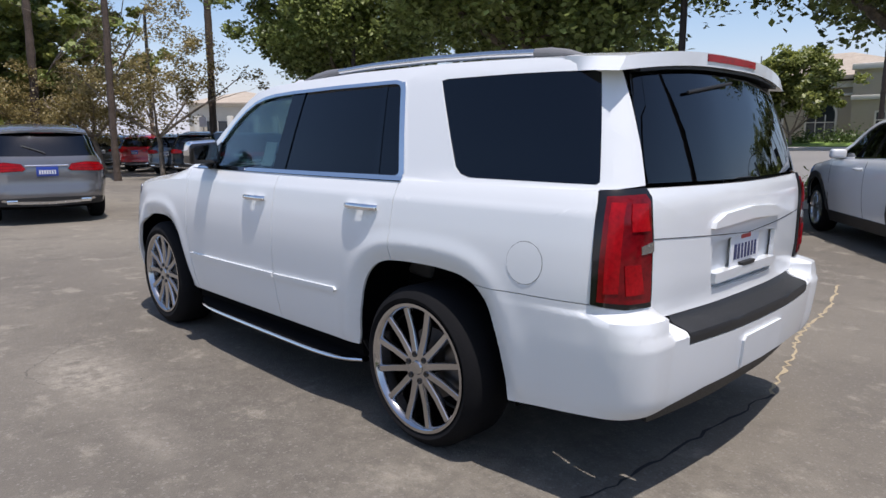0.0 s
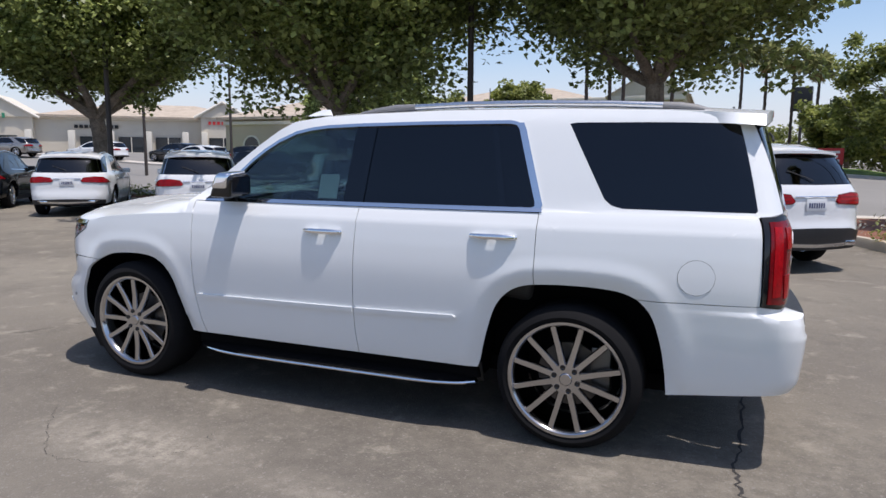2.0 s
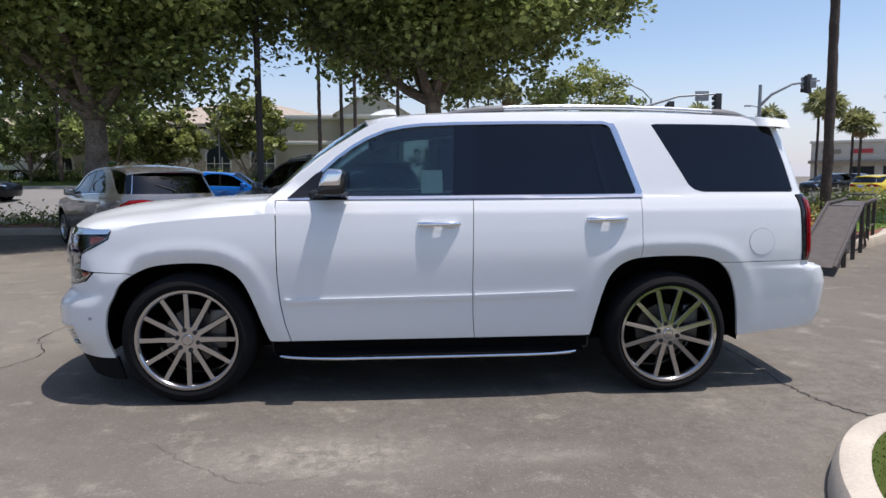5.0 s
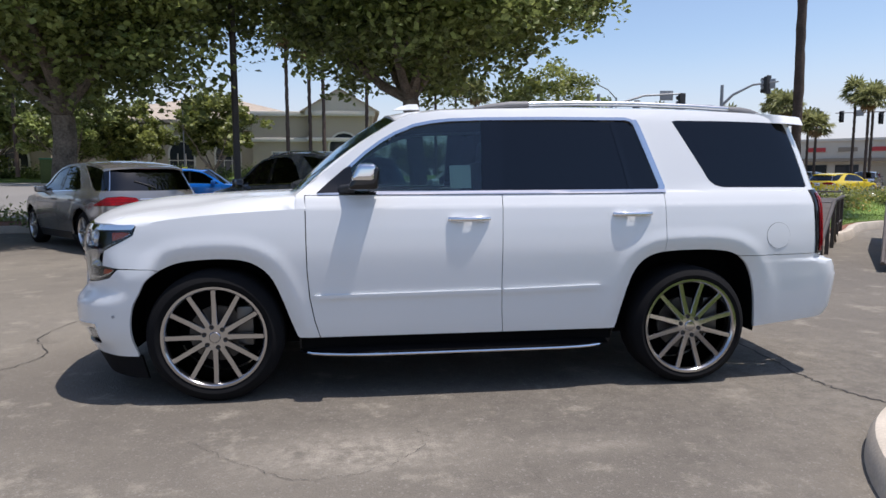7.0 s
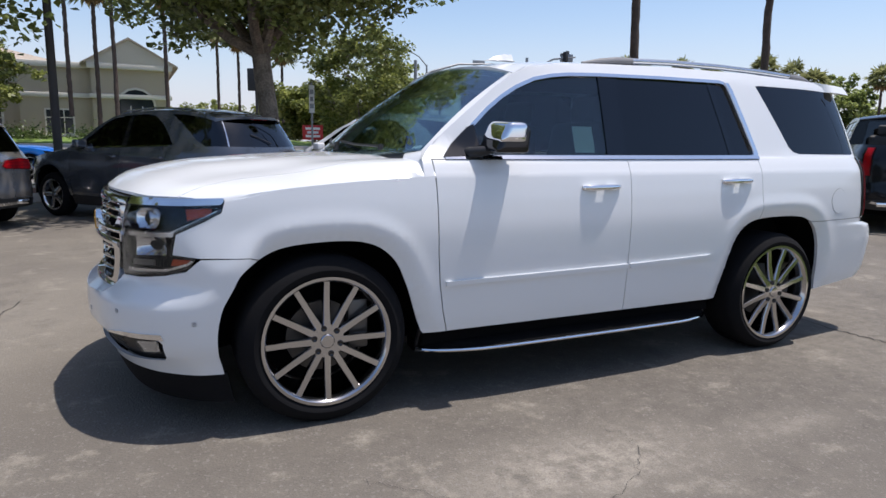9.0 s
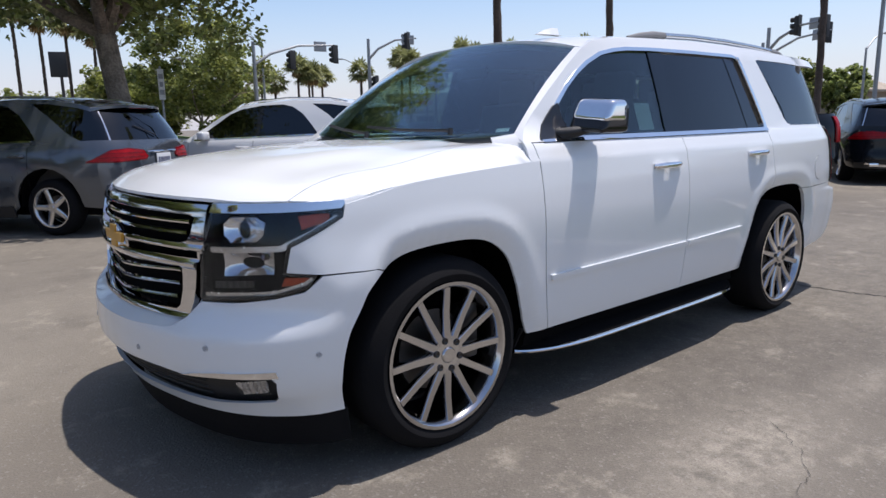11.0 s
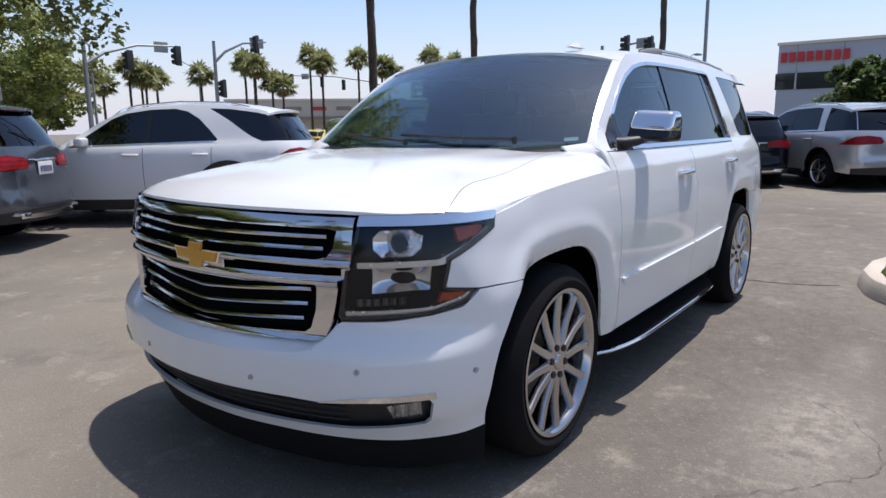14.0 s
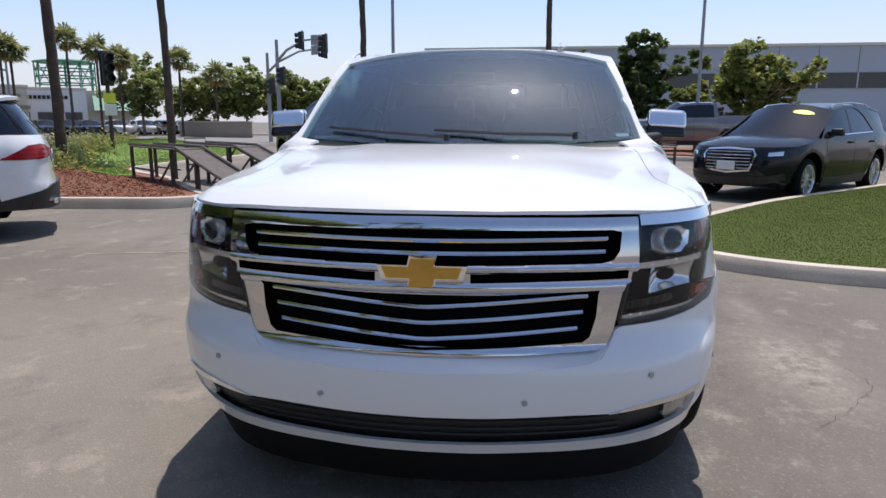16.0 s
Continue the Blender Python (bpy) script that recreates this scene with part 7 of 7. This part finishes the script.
# ---------------------------------------------------------------- ramps, poles, signals, signs
def display_ramp(x, y, az, length=3.4, height=0.72):
    ob = thing("display_ramp", "rusty dark steel display ramp on open legs", "ramp", pose(x, y, 0, 0, 0, az), "display ramps")
    flat_len = length * 0.45
    part("deck", join(box(flat_len, 0.5, 0.02, pose(flat_len / 2, 0, height)), box(length - flat_len, 0.5, 0.02, pose((length + flat_len) / 2, 0, height / 2 + 0.05, 0, math.degrees(math.atan2(height - 0.1, length - flat_len)), 0))), RAMPSTEEL, ob)
    for s in (1, -1):
        part("rail", tube([(0, s * 0.26, height + 0.05), (flat_len, s * 0.26, height + 0.05), (length, s * 0.26, 0.12)], 0.03, 6), RAMPSTEEL, ob)
        for px in np.arange(0.06, length - 0.9, 1.15):
            h = height if px < flat_len else height * (1 - (px - flat_len) / (length - flat_len))
            part("leg", box(0.06, 0.06, h, pose(float(px), s * 0.24, h / 2), 0.004, 1), RAMPSTEEL, ob)
        part("brace", tube([(flat_len * 0.55, s * 0.24, 0.04), (flat_len, s * 0.24, height - 0.04)], 0.022, 6), RAMPSTEEL, ob)
        part("brace", tube([(0.06, s * 0.24, height * 0.45), (flat_len * 0.55, s * 0.24, height * 0.45)], 0.02, 6), RAMPSTEEL, ob)
    part("stop", tube([(0, -0.24, height), (0, -0.24, height + 0.14), (0, 0.24, height + 0.14), (0, 0.24, height)], 0.02, 6), RAMPSTEEL, ob)
    return ob


display_ramp(-9.2, -7.95, 49, 5.8, 0.82)
display_ramp(-10.4, -7.35, 49, 5.8, 0.82)
display_ramp(-15.1, 4.25, 188, 2.6, 0.62)
display_ramp(-14.5, 3.25, 188, 2.6, 0.62)


def lamp_post(x, y, h, r, label, mat, arm=0.0, az=0, head=True, name="street_lamp", group="lamp posts"):
    ob = thing(name, label, "lamp post", pose(x, y, 0, 0, 0, az), group)
    part("base", lathe([(0, 0.25), (r * 1.6, 0.25), (r * 1.7, 0.2), (r * 1.7, 0), (0, 0)], 16, "z"), CONCRETE, ob)
    part("pole", tube([(0, 0, 0.2), (0, 0, h * 0.5), (0, 0, h)], [r, r * 0.85, r * 0.65], 12), mat, ob)
    if arm:
        part("arm", tube([(0, 0, h - 0.1), (arm * 0.3, 0, h + 0.5), (arm * 0.7, 0, h + 0.85), (arm, 0, h + 0.9)], r * 0.45, 8), mat, ob)
    if head:
        for sx in ((arm,) if arm else (0.45, -0.45)):
            part("lamp_head", box(0.6, 0.3, 0.12, pose(sx, 0, h + (0.88 if arm else 0.02)), 0.04), mat, ob)
    return ob


lamp_post(3.5, -11.3, 9.5, 0.085, "tall dark lamp post in the planting bed", POLE)
lamp_post(15.6, -11.4, 9.5, 0.085, "tall dark lamp post in the planting bed", POLE)
lamp_post(27.9, -9.05, 7.1, 0.10, "grey lamp post with flat lamp heads", POLE)
lamp_post(27.3, -24.1, 8.0, 0.09, "thin dark pole across the street", POLE, head=False)
lamp_post(27.8, -31.9, 7.5, 0.10, "dark pole across the street", POLE, head=False)
lamp_post(-20.8, -4.7, 10.0, 0.07, "thin grey lamp post beyond the lot", GALV)
lamp_post(-23.1, 6.9, 10.0, 0.07, "thin grey lamp post beyond the lot", GALV)
for x, y, h, az in ((-17.0, -39.9, 6.6, 10), (-40.0, -11.5, 5.0, 170), (-32.5, -52, 6.5, 0), (33, -40, 8, 0), (22, -42, 7, 90)):
    lamp_post(x, y, h, 0.09, "galvanised street lamp with curved arm", GALV, 2.2, az)


def signal_head(parent, m, lit=False):
    hd = part("signal_head", box(0.30, 0.22, 0.95, m, 0.04), SIGNAL, parent)
    part("backboard", box(0.40, 0.03, 1.05, m @ pose(0, -0.12, 0), 0.02), SIGNAL, hd)
    for k in range(3):
        vis = lathe([(0.11, 0.10), (0.12, 0.10), (0.125, 0.32), (0.115, 0.32)], 14)
        vis.transform(m @ pose(0, 0, 0.30 - 0.30 * k))
        part("visor", vis, SIGNAL, hd)
        lens = lathe([(0.0, 0.125), (0.105, 0.115)], 14)
        lens.transform(m @ pose(0, 0, 0.30 - 0.30 * k))
        part("lens", lens, LAMPRED if (lit and k == 0) else SIGNAL, hd)


def signal_mast(x, y, az, h, arm, heads, face=180, board=True, label="traffic signal mast with hanging black signal heads"):
    """A signal pole with an arm that reaches out along +x of its own, turned by az."""
    ob = thing("traffic_signal", label, "traffic light", pose(x, y, 0, 0, 0, az), "traffic signals")
    part("pole", tube([(0, 0, 0), (0, 0, h * 0.6), (0, 0, h)], [0.13, 0.11, 0.09], 12), GALV, ob)
    part("arm", tube([(0, 0, h - 1.2), (arm * 0.2, 0, h - 0.6), (arm * 0.55, 0, h - 0.1), (arm, 0, h)], [0.09, 0.075, 0.06, 0.045], 10), GALV, ob)
    for a, z in heads:
        signal_head(ob, pose(a, 0, z, 0, 0, face))
    if board:
        part("street_sign", box(0.75, 0.03, 0.55, pose(arm * 0.82, 0, h - 0.1), 0.01), GALV, ob)
    return ob


def toward(x0, y0, x1, y1):
    return math.degrees(math.atan2(y1 - y0, x1 - x0)), math.hypot(x1 - x0, y1 - y0)


az, ln = toward(-20.4, -32.4, -22.3, -31.0)
signal_mast(-20.5, -32.4, az, 6.5, ln + 0.6, ((ln, 6.35), (0.35, 3.8)), face=60)
az, ln = toward(-13.0, -32.4, -17.7, -31.8)
signal_mast(-13.0, -32.4, az, 5.9, ln, ((ln, 5.4), (ln - 2.6, 5.0)), face=20)
az, ln = toward(-50.7, -45.3, -43.3, -52.8)
signal_mast(-50.7, -45.3, az, 6.9, ln, ((ln - 0.5, 6.55), (ln * 0.66, 6.25), (ln * 0.45, 5.95)), face=-10)
az, ln = toward(-33.5, -14.0, -32.9, -10.9)
signal_mast(-33.5, -14.0, az, 5.9, ln, ((ln - 0.1, 5.6), (ln * 0.5, 5.8), (0.3, 3.9)), face=100)
signal_mast(-37.6, -16.2, 60, 5.6, 5.5, ((5.2, 5.5), (0.3, 3.5)), face=100)
SG = thing("pedestrian_signal", "black signal post with yellow warning sign by the bed", "traffic light", pose(-15.4, -12.7, 0))
part("pole", tube([(0, 0, 0), (0, 0, 3.4)], 0.06, 10), POLE, SG)
signal_head(SG, pose(0.1, 0.12, 2.95, 0, 0, -40))
part("warning_sign", box(0.36, 0.02, 0.30, pose(0.1, 0.1, 2.05, 0, 0, -40), 0.005), SIGNYELLOW, SG, "yellow-green warning sign")
part("plate_sign", box(0.36, 0.02, 0.36, pose(0.1, 0.1, 1.70, 0, 0, -40), 0.005), SIGNWHITE, SG)


def sign_board(name, label, x, y, az, z, w, h, mat, post_h, bars=0, bar_mat=None, post=None):
    ob = thing(name, label, "sign", pose(x, y, 0, 0, 0, az))
    part("post", tube([(0, 0.03, 0), (0, 0.03, post_h)], 0.03, 8), post or GALV, ob)
    part("board", box(w, 0.02, h, pose(0, 0, z), 0.006), mat, ob)
    for k in range(bars):
        part("writing", box(w * (0.7 - 0.15 * (k % 2)), 0.006, h * 0.16, pose(0, -0.013, z + h * (0.26 - 0.26 * k))), bar_mat or SIGNWHITE, ob)
    return ob


sign_board("red_sign", "red notice board with white lines of writing", -7.7, -35.4, 170, 1.75, 1.2, 0.85, SIGNRED, 2.1, 3)
sign_board("road_sign", "white vertical parking sign on a post", -2.52, -15.0, 170, 2.45, 0.15, 0.76, SIGNWHITE, 2.9, 3, GALV)
sign_board("road_sign", "yellow diamond marker on a thin post across the street", 10.3, -33.6, 180, 1.6, 0.28, 0.42, SIGNYELLOW, 5.6)
sign_board("road_sign", "white sign on a post by the far trees", 26.0, -10.6, 200, 2.2, 0.45, 0.45, SIGNWHITE, 2.5)
UB = thing("utility_box", "dark green utility cabinet beside the street", "utility box", pose(17.0, -33.8, 0.94))
part("cabinet", box(1.5, 0.9, 1.3, pose(0, 0, 0.65), 0.03), LEAF_DARK, UB)
part("lid", box(1.56, 0.96, 0.06, pose(0, 0, 1.33), 0.015), SIGNGREEN, UB)


# ---------------------------------------------------------------- buildings
def house(name, label, x, y, az):
    return thing(name, label, "building", pose(x, y, 0, 0, 0, az))


def wall_box(parent, x0, x1, y0, y1, z0, z1, mat, name="wall", bevel=0.0):
    return part(name, box(x1 - x0, y1 - y0, z1 - z0, pose((x0 + x1) / 2, (y0 + y1) / 2, (z0 + z1) / 2), bevel), mat, parent, smooth=False)


def hip_roof(parent, x0, x1, y0, y1, z, rise, over=0.5, mat=None):
    x0, x1, y0, y1 = x0 - over, x1 + over, y0 - over, y1 + over
    k = min((x1 - x0), (y1 - y0)) / 2
    ridge = [(x0 + k, (y0 + y1) / 2), (x1 - k, (y0 + y1) / 2)] if x1 - x0 >= y1 - y0 else [((x0 + x1) / 2, y0 + k), ((x0 + x1) / 2, y1 - k)]
    v = [(x0, y0, z), (x1, y0, z), (x1, y1, z), (x0, y1, z), (*ridge[0], z + rise), (*ridge[1], z + rise)] + [(x0, y0, z - 0.2), (x1, y0, z - 0.2), (x1, y1, z - 0.2), (x0, y1, z - 0.2)]
    if x1 - x0 >= y1 - y0:
        f = [(0, 1, 5, 4), (1, 2, 5), (2, 3, 4, 5), (3, 0, 4)]
    else:
        f = [(0, 1, 4), (1, 2, 5, 4), (2, 3, 5), (3, 0, 4, 5)]
    f += [(0, 6, 7, 1), (1, 7, 8, 2), (2, 8, 9, 3), (3, 9, 6, 0), (9, 8, 7, 6)]
    return raw("roof", v, f, mat or TILE, parent, smooth=False)


def window(parent, x, z, w, h, arched=False, y=0.0):
    """A window on the wall that faces +y at y: proud frame, pane and bars, sill."""
    outline = [(-w / 2, 0), (w / 2, 0), (w / 2, h)] + ([(w / 2 * math.cos(a), h + w / 2 * math.sin(a)) for a in np.linspace(0.3, math.pi - 0.3, 7)] if arched else []) + [(-w / 2, h)]
    f = lambda u, v, o: (x + u, y + o, z + v)
    win = part("window", sheet(inset(outline, -0.12), f, (0, 0), 0.14, (outline,), 0.08), TRIM, parent, smooth=False)
    part("pane", sheet(outline, f, (0, 0), 0.02, (), 0.03), PANE, win, smooth=False)
    for u in (-w / 6, w / 6):
        part("bar", box(0.05, 0.05, h, pose(x + u, y + 0.05, z + h / 2)), TRIM, win)
    part("bar", box(w, 0.05, 0.05, pose(x, y + 0.052, z + h * 0.68)), TRIM, win)
    part("sill", box(w + 0.4, 0.22, 0.1, pose(x, y + 0.09, z - 0.12)), TRIM, win)


OFFICE = house("office_building", "two-storey beige stucco office with tiled hip roof and arched windows", 0, -39.0, 0)
wall_box(OFFICE, -0.15, 3.9, -12, 0, 0, 5.15, STUCCO)
wall_box(OFFICE, 3.9, 7.5, -12, -0.5, 0, 5.15, STUCCO)
wall_box(OFFICE, 7.5, 19.5, -12, -1.2, 0, 4.3, STUCCO)
wall_box(OFFICE, 19.5, 34, -12, 0.2, 0, 4.4, STUCCO)
raw("gable", [(-0.45, 0.25, 5.42), (4.2, 0.25, 5.42), (1.9, 0.25, 6.75), (-0.45, -10, 5.42), (4.2, -10, 5.42), (1.9, -10, 6.75)], [(0, 1, 2), (5, 4, 3), (0, 2, 5, 3), (1, 4, 5, 2), (0, 3, 4, 1)], STUCCO2, OFFICE, smooth=False)
raw("gable_roof", [(-0.65, 0.35, 5.40), (1.9, 0.35, 6.88), (4.4, 0.35, 5.40), (-0.65, -10, 5.40), (1.9, -10, 6.88), (4.4, -10, 5.40), (-0.65, 0.35, 5.30), (1.9, 0.35, 6.76), (4.4, 0.35, 5.30), (-0.65, -10, 5.30), (1.9, -10, 6.76), (4.4, -10, 5.30)],
    [(0, 1, 4, 3), (1, 2, 5, 4), (0, 6, 7, 1), (1, 7, 8, 2), (6, 9, 10, 7), (7, 10, 11, 8), (0, 3, 9, 6), (2, 8, 11, 5)], TILE, OFFICE, smooth=False)
hip_roof(OFFICE, 3.5, 19.4, -13, -1.2, 4.9, 1.9)
hip_roof(OFFICE, 19.5, 34, -12, 0.2, 4.6, 2.0)
for x0, x1, y1, z, h in ((-0.35, 4.1, 0.22, 5.28, 0.32), (-0.27, 4.02, 0.12, 3.62, 0.26), (4.1, 7.6, -0.35, 5.28, 0.32), (4.02, 7.55, -0.4, 3.62, 0.26), (7.5, 19.5, -1.05, 4.42, 0.36), (7.5, 19.5, -1.10, 3.85, 0.14), (19.4, 34.1, 0.35, 4.15, 0.28)):
    part("cornice", box(x1 - x0, 0.3, h, pose((x0 + x1) / 2, y1 - 0.1, z), 0.05), TRIM, OFFICE)
part("cornice", box(0.3, 12, 0.32, pose(-0.2, -6, 5.28), 0.05), TRIM, OFFICE)
window(OFFICE, 1.65, 1.1, 1.86, 2.0, True, 0.02)
window(OFFICE, 5.6, 1.5, 1.3, 1.3, False, -0.5)
for x in (9.2, 12.1, 15.7):
    window(OFFICE, x, 1.4, 1.5, 1.35, True, -1.2)
for x in (13.95, 17.6):
    wall_box(OFFICE, x - 0.22, x + 0.22, -1.3, -1.0, 0, 4.3, STUCCO2, "pilaster")
for x in (21.5, 24, 26.5, 29, 31.5):
    window(OFFICE, x, 0.8, 1.4, 1.6, True, 0.2)
def gable(parent, x0, x1, y, z, peak, depth, mat):
    m = (x0 + x1) / 2
    raw("gable", [(x0, y, z), (x1, y, z), (m, y, peak), (x0, y - depth, z), (x1, y - depth, z), (m, y - depth, peak)], [(0, 1, 2), (5, 4, 3), (0, 2, 5, 3), (1, 4, 5, 2), (0, 3, 4, 1)], mat, parent, smooth=False)
    for s, xe in ((1, x0), (-1, x1)):
        part("verge_board", tube([(xe - 0.3 * s, y + 0.08, z - 0.05), (m, y + 0.08, peak + 0.08)], 0.13, 6), TRIM, parent)


SHOPS = thing("shop_strip", "long cream stucco shopping strip with gabled entrances and sign shapes", "building", pose(56.5, -35.7, 1.6, 0, 0, 40))
wall_box(SHOPS, -22, 13, -12, -0.6, -1.6, 3.5, STUCCO2)
wall_box(SHOPS, -2.9, 3.5, -6, 0, -1.6, 3.3, STUCCO2)
wall_box(SHOPS, -21.0, -17.0, -6, 0.2, -1.6, 3.7, STUCCO2)
hip_roof(SHOPS, -22, -3.5, -12, -0.6, 3.6, 1.5)
hip_roof(SHOPS, 4, 13, -12, -0.6, 3.6, 1.5)
gable(SHOPS, -3.2, 3.8, 0.2, 3.3, 5.4, 7, STUCCO2)
gable(SHOPS, -21.3, -16.7, 0.4, 3.6, 5.0, 7, STUCCO2)
for x0, x1, y in ((-22.1, -21.0, -0.55), (-17.0, -3.0, -0.55), (3.5, 13.1, -0.55)):
    part("cornice", box(x1 - x0, 0.3, 0.3, pose((x0 + x1) / 2, y, 3.4), 0.05), TRIM, SHOPS)
for x in (-2.6, 3.2, -20.7, -17.3, -15.6, -12.4, -9.2, -6.0, 5.2, 8.0, 11.6):
    part("column", box(0.55, 0.55, 2.6, pose(x, 0.35, 0.9), 0.05), TRIM, SHOPS)
for x, w, y in ((0.3, 3.8, 0.0), (-19, 2.6, 0.2), (-14, 2.2, -0.6), (-10.8, 2.2, -0.6), (-7.6, 2.2, -0.6), (6.6, 2.0, -0.6), (9.8, 2.4, -0.6)):
    front = part("shop_front", box(w, 0.1, 1.9, pose(x, y + 0.04, 0.75)), PANE, SHOPS)
    part("mullion", box(0.08, 0.06, 1.9, pose(x, y + 0.10, 0.75)), TRIM, front)
part("green_emblem", box(0.9, 0.1, 0.5, pose(0.3, 0.26, 4.0), 0.1), SIGNGREEN, SHOPS)
part("pale_lettering", join(*[box(0.22, 0.1, 0.42, pose(-0.75 + 0.42 * k, 0.26, 3.4)) for k in range(6)]), SIGNGREEN, SHOPS)
part("dark_lettering", join(*[box(0.3, 0.1, 0.3, pose(-9.6 + 0.42 * k, -0.5, 2.6)) for k in range(9)]), SIGNAL, SHOPS)
part("red_lettering", join(*[box(0.24, 0.1, 0.3, pose(-20.2 + 0.40 * k, 0.26, 3.1)) for k in range(7)]), SIGNRED, SHOPS)
KIOSK = thing("blue_canopy_building", "low brick building with blue gable canopy far along the strip", "building", pose(65.2, -33.8, 1.2, 0, 0, 28))
wall_box(KIOSK, -1.3, 1.3, -3, 0, -1.2, 3.2, STUCCO2)
raw("canopy", [(-1.5, 0.3, 3.2), (1.5, 0.3, 3.2), (0, 0.3, 4.6), (-1.5, -3.3, 3.2), (1.5, -3.3, 3.2), (0, -3.3, 4.6)], [(0, 1, 2), (5, 4, 3), (0, 2, 5, 3), (1, 4, 5, 2), (0, 3, 4, 1)], BLUECLOTH, KIOSK, smooth=False)

BIG = house("grey_warehouse", "long pale-grey commercial building with dark window band", -53, 0, -90)
wall_box(BIG, -46, 8.3, -25, 0, 0, 7.2, GREYWALL)
wall_box(BIG, -46.1, 8.4, -25.1, 0.06, 3.9, 5.1, PANE, "window_band")
for x in np.arange(-44, 8, 3.0):
    part("mullion", box(0.12, 0.1, 1.2, pose(float(x), 0.08, 4.5)), GREYWALL, BIG)
    part("panel_joint", box(0.05, 0.04, 2.1, pose(float(x), 0.005, 6.15)), STUCCO_DARK, BIG)
for x in (-38, -24, -10, 2):
    part("loading_door", box(3.2, 0.1, 2.6, pose(x, 0.03, 1.3)), PANE, BIG)
part("parapet", box(54.6, 0.3, 0.22, pose(-18.9, 0.0, 7.25), 0.03), TRIM, BIG)
part("red_lettering", join(*[box(0.40, 0.12, 0.70, pose(7.9 - 0.58 * k, 0.1, 6.25)) for k in range(8)]), SIGNRED, BIG)

MALL2 = house("white_shop", "white flat shop with dark sign shape and green awning", -64.0, -51.6, -52)
wall_box(MALL2, -3.6, 4.2, -8, 0, 0, 4.9, SIGNWHITE)
wall_box(MALL2, -8.5, -3.6, -8, -0.3, 0, 4.7, STUCCO2)
part("parapet", box(8.0, 0.3, 0.25, pose(0.3, 0.02, 4.85), 0.04), TRIM, MALL2)
part("dark_lettering", join(*[box(0.3, 0.1, 0.38, pose(-1.6 + 0.42 * k, 0.06, 3.9)) for k in range(11)]), SIGNAL, MALL2)
raw("awning", [(-8.3, -0.25, 4.2), (-4.2, -0.25, 4.2), (-4.2, 1.4, 2.5), (-8.3, 1.4, 2.5), (-8.3, -0.25, 2.5), (-4.2, -0.25, 2.5)], [(0, 1, 2, 3), (0, 3, 4), (1, 5, 2)], SIGNGREEN, MALL2, smooth=False)
for x in (-2.2, 0.4, 2.8):
    part("shop_front", box(1.7, 0.1, 2.2, pose(x, 0.04, 1.2)), PANE, MALL2)
TOWER = thing("green_scaffold", "green open steel drum lattice above the far shops", "sign", pose(-68.0, -52.3, 0, 0, 0, -53))
ring_pts = [(3.05 * math.cos(a), 3.05 * math.sin(a)) for a in np.linspace(0, 2 * math.pi, 25)]
for z in (5.5, 6.3, 7.1, 7.9):
    part("ring", tube([(x, y, z) for x, y in ring_pts], 0.08, 6), SIGNGREEN, TOWER)
for (x0, y0), (x1, y1) in zip(ring_pts[:-1:2], ring_pts[2::2]):
    part("post", tube([(x0, y0, 0.0), (x0, y0, 7.9)], 0.07, 6), SIGNGREEN, TOWER)
    part("brace", tube([(x0, y0, 5.5), (x1, y1, 7.9)], 0.05, 6), SIGNGREEN, TOWER)
part("roof_disc", lathe([(0, 8.25), (2.2, 8.15), (3.2, 7.95), (3.2, 7.85), (0, 7.9)], 24, "z"), SIGNGREEN, TOWER)
WALL = thing("low_wall", "low grey block wall beyond the lawn", "wall", pose(-49.5, -25.8, 0, 0, 0, 64))
part("wall", box(9, 0.3, 1.25, pose(0, 0, 0.62), 0.02), STUCCO_DARK, WALL)
part("coping", box(9.1, 0.4, 0.1, pose(0, 0, 1.29), 0.02), STUCCO, WALL)
TAN = house("tan_house", "small tan building with dark roof beyond the signals", -72, -24.5, -100)
wall_box(TAN, -3, 3, -5, 0, 0, 3.6, STUCCO_DARK)
hip_roof(TAN, -3, 3, -5, 0, 3.7, 1.6)
TOWERSIGN = thing("pylon_sign", "dark rectangular pylon sign on a pole, far off", "sign", pose(-8.75, -60, 0, 0, 0, 160))
part("pole", tube([(0, 0, 0), (0, 0, 6.0)], 0.12, 10), POLE, TOWERSIGN)
part("board", box(1.5, 0.4, 2.0, pose(0, 0, 6.7), 0.05), SIGNAL, TOWERSIGN)
MALL3 = house("tan_shop_row", "low tan row of shops with red sign shapes beyond the crossing", -53.8, -59.4, -44)
wall_box(MALL3, -10.5, 11, -9, 0, 0, 4.9, STUCCO2)
wall_box(MALL3, -10.6, 11.1, -9.1, 0.8, 2.6, 2.95, STUCCO_DARK, "canopy")
part("parapet", box(21.8, 0.3, 0.3, pose(0.25, 0.05, 4.95), 0.04), TRIM, MALL3)
for k in range(7):
    part("shop_front", box(2.2, 0.1, 2.2, pose(-9 + 3.0 * k, 0.04, 1.15)), PANE if k % 3 else STUCCO, MALL3)
    part("sign_shape", box(1.8, 0.1, 0.45, pose(-9 + 3.0 * k, 0.06, 3.9)), REDINK if k % 2 else STUCCO_DARK, MALL3)
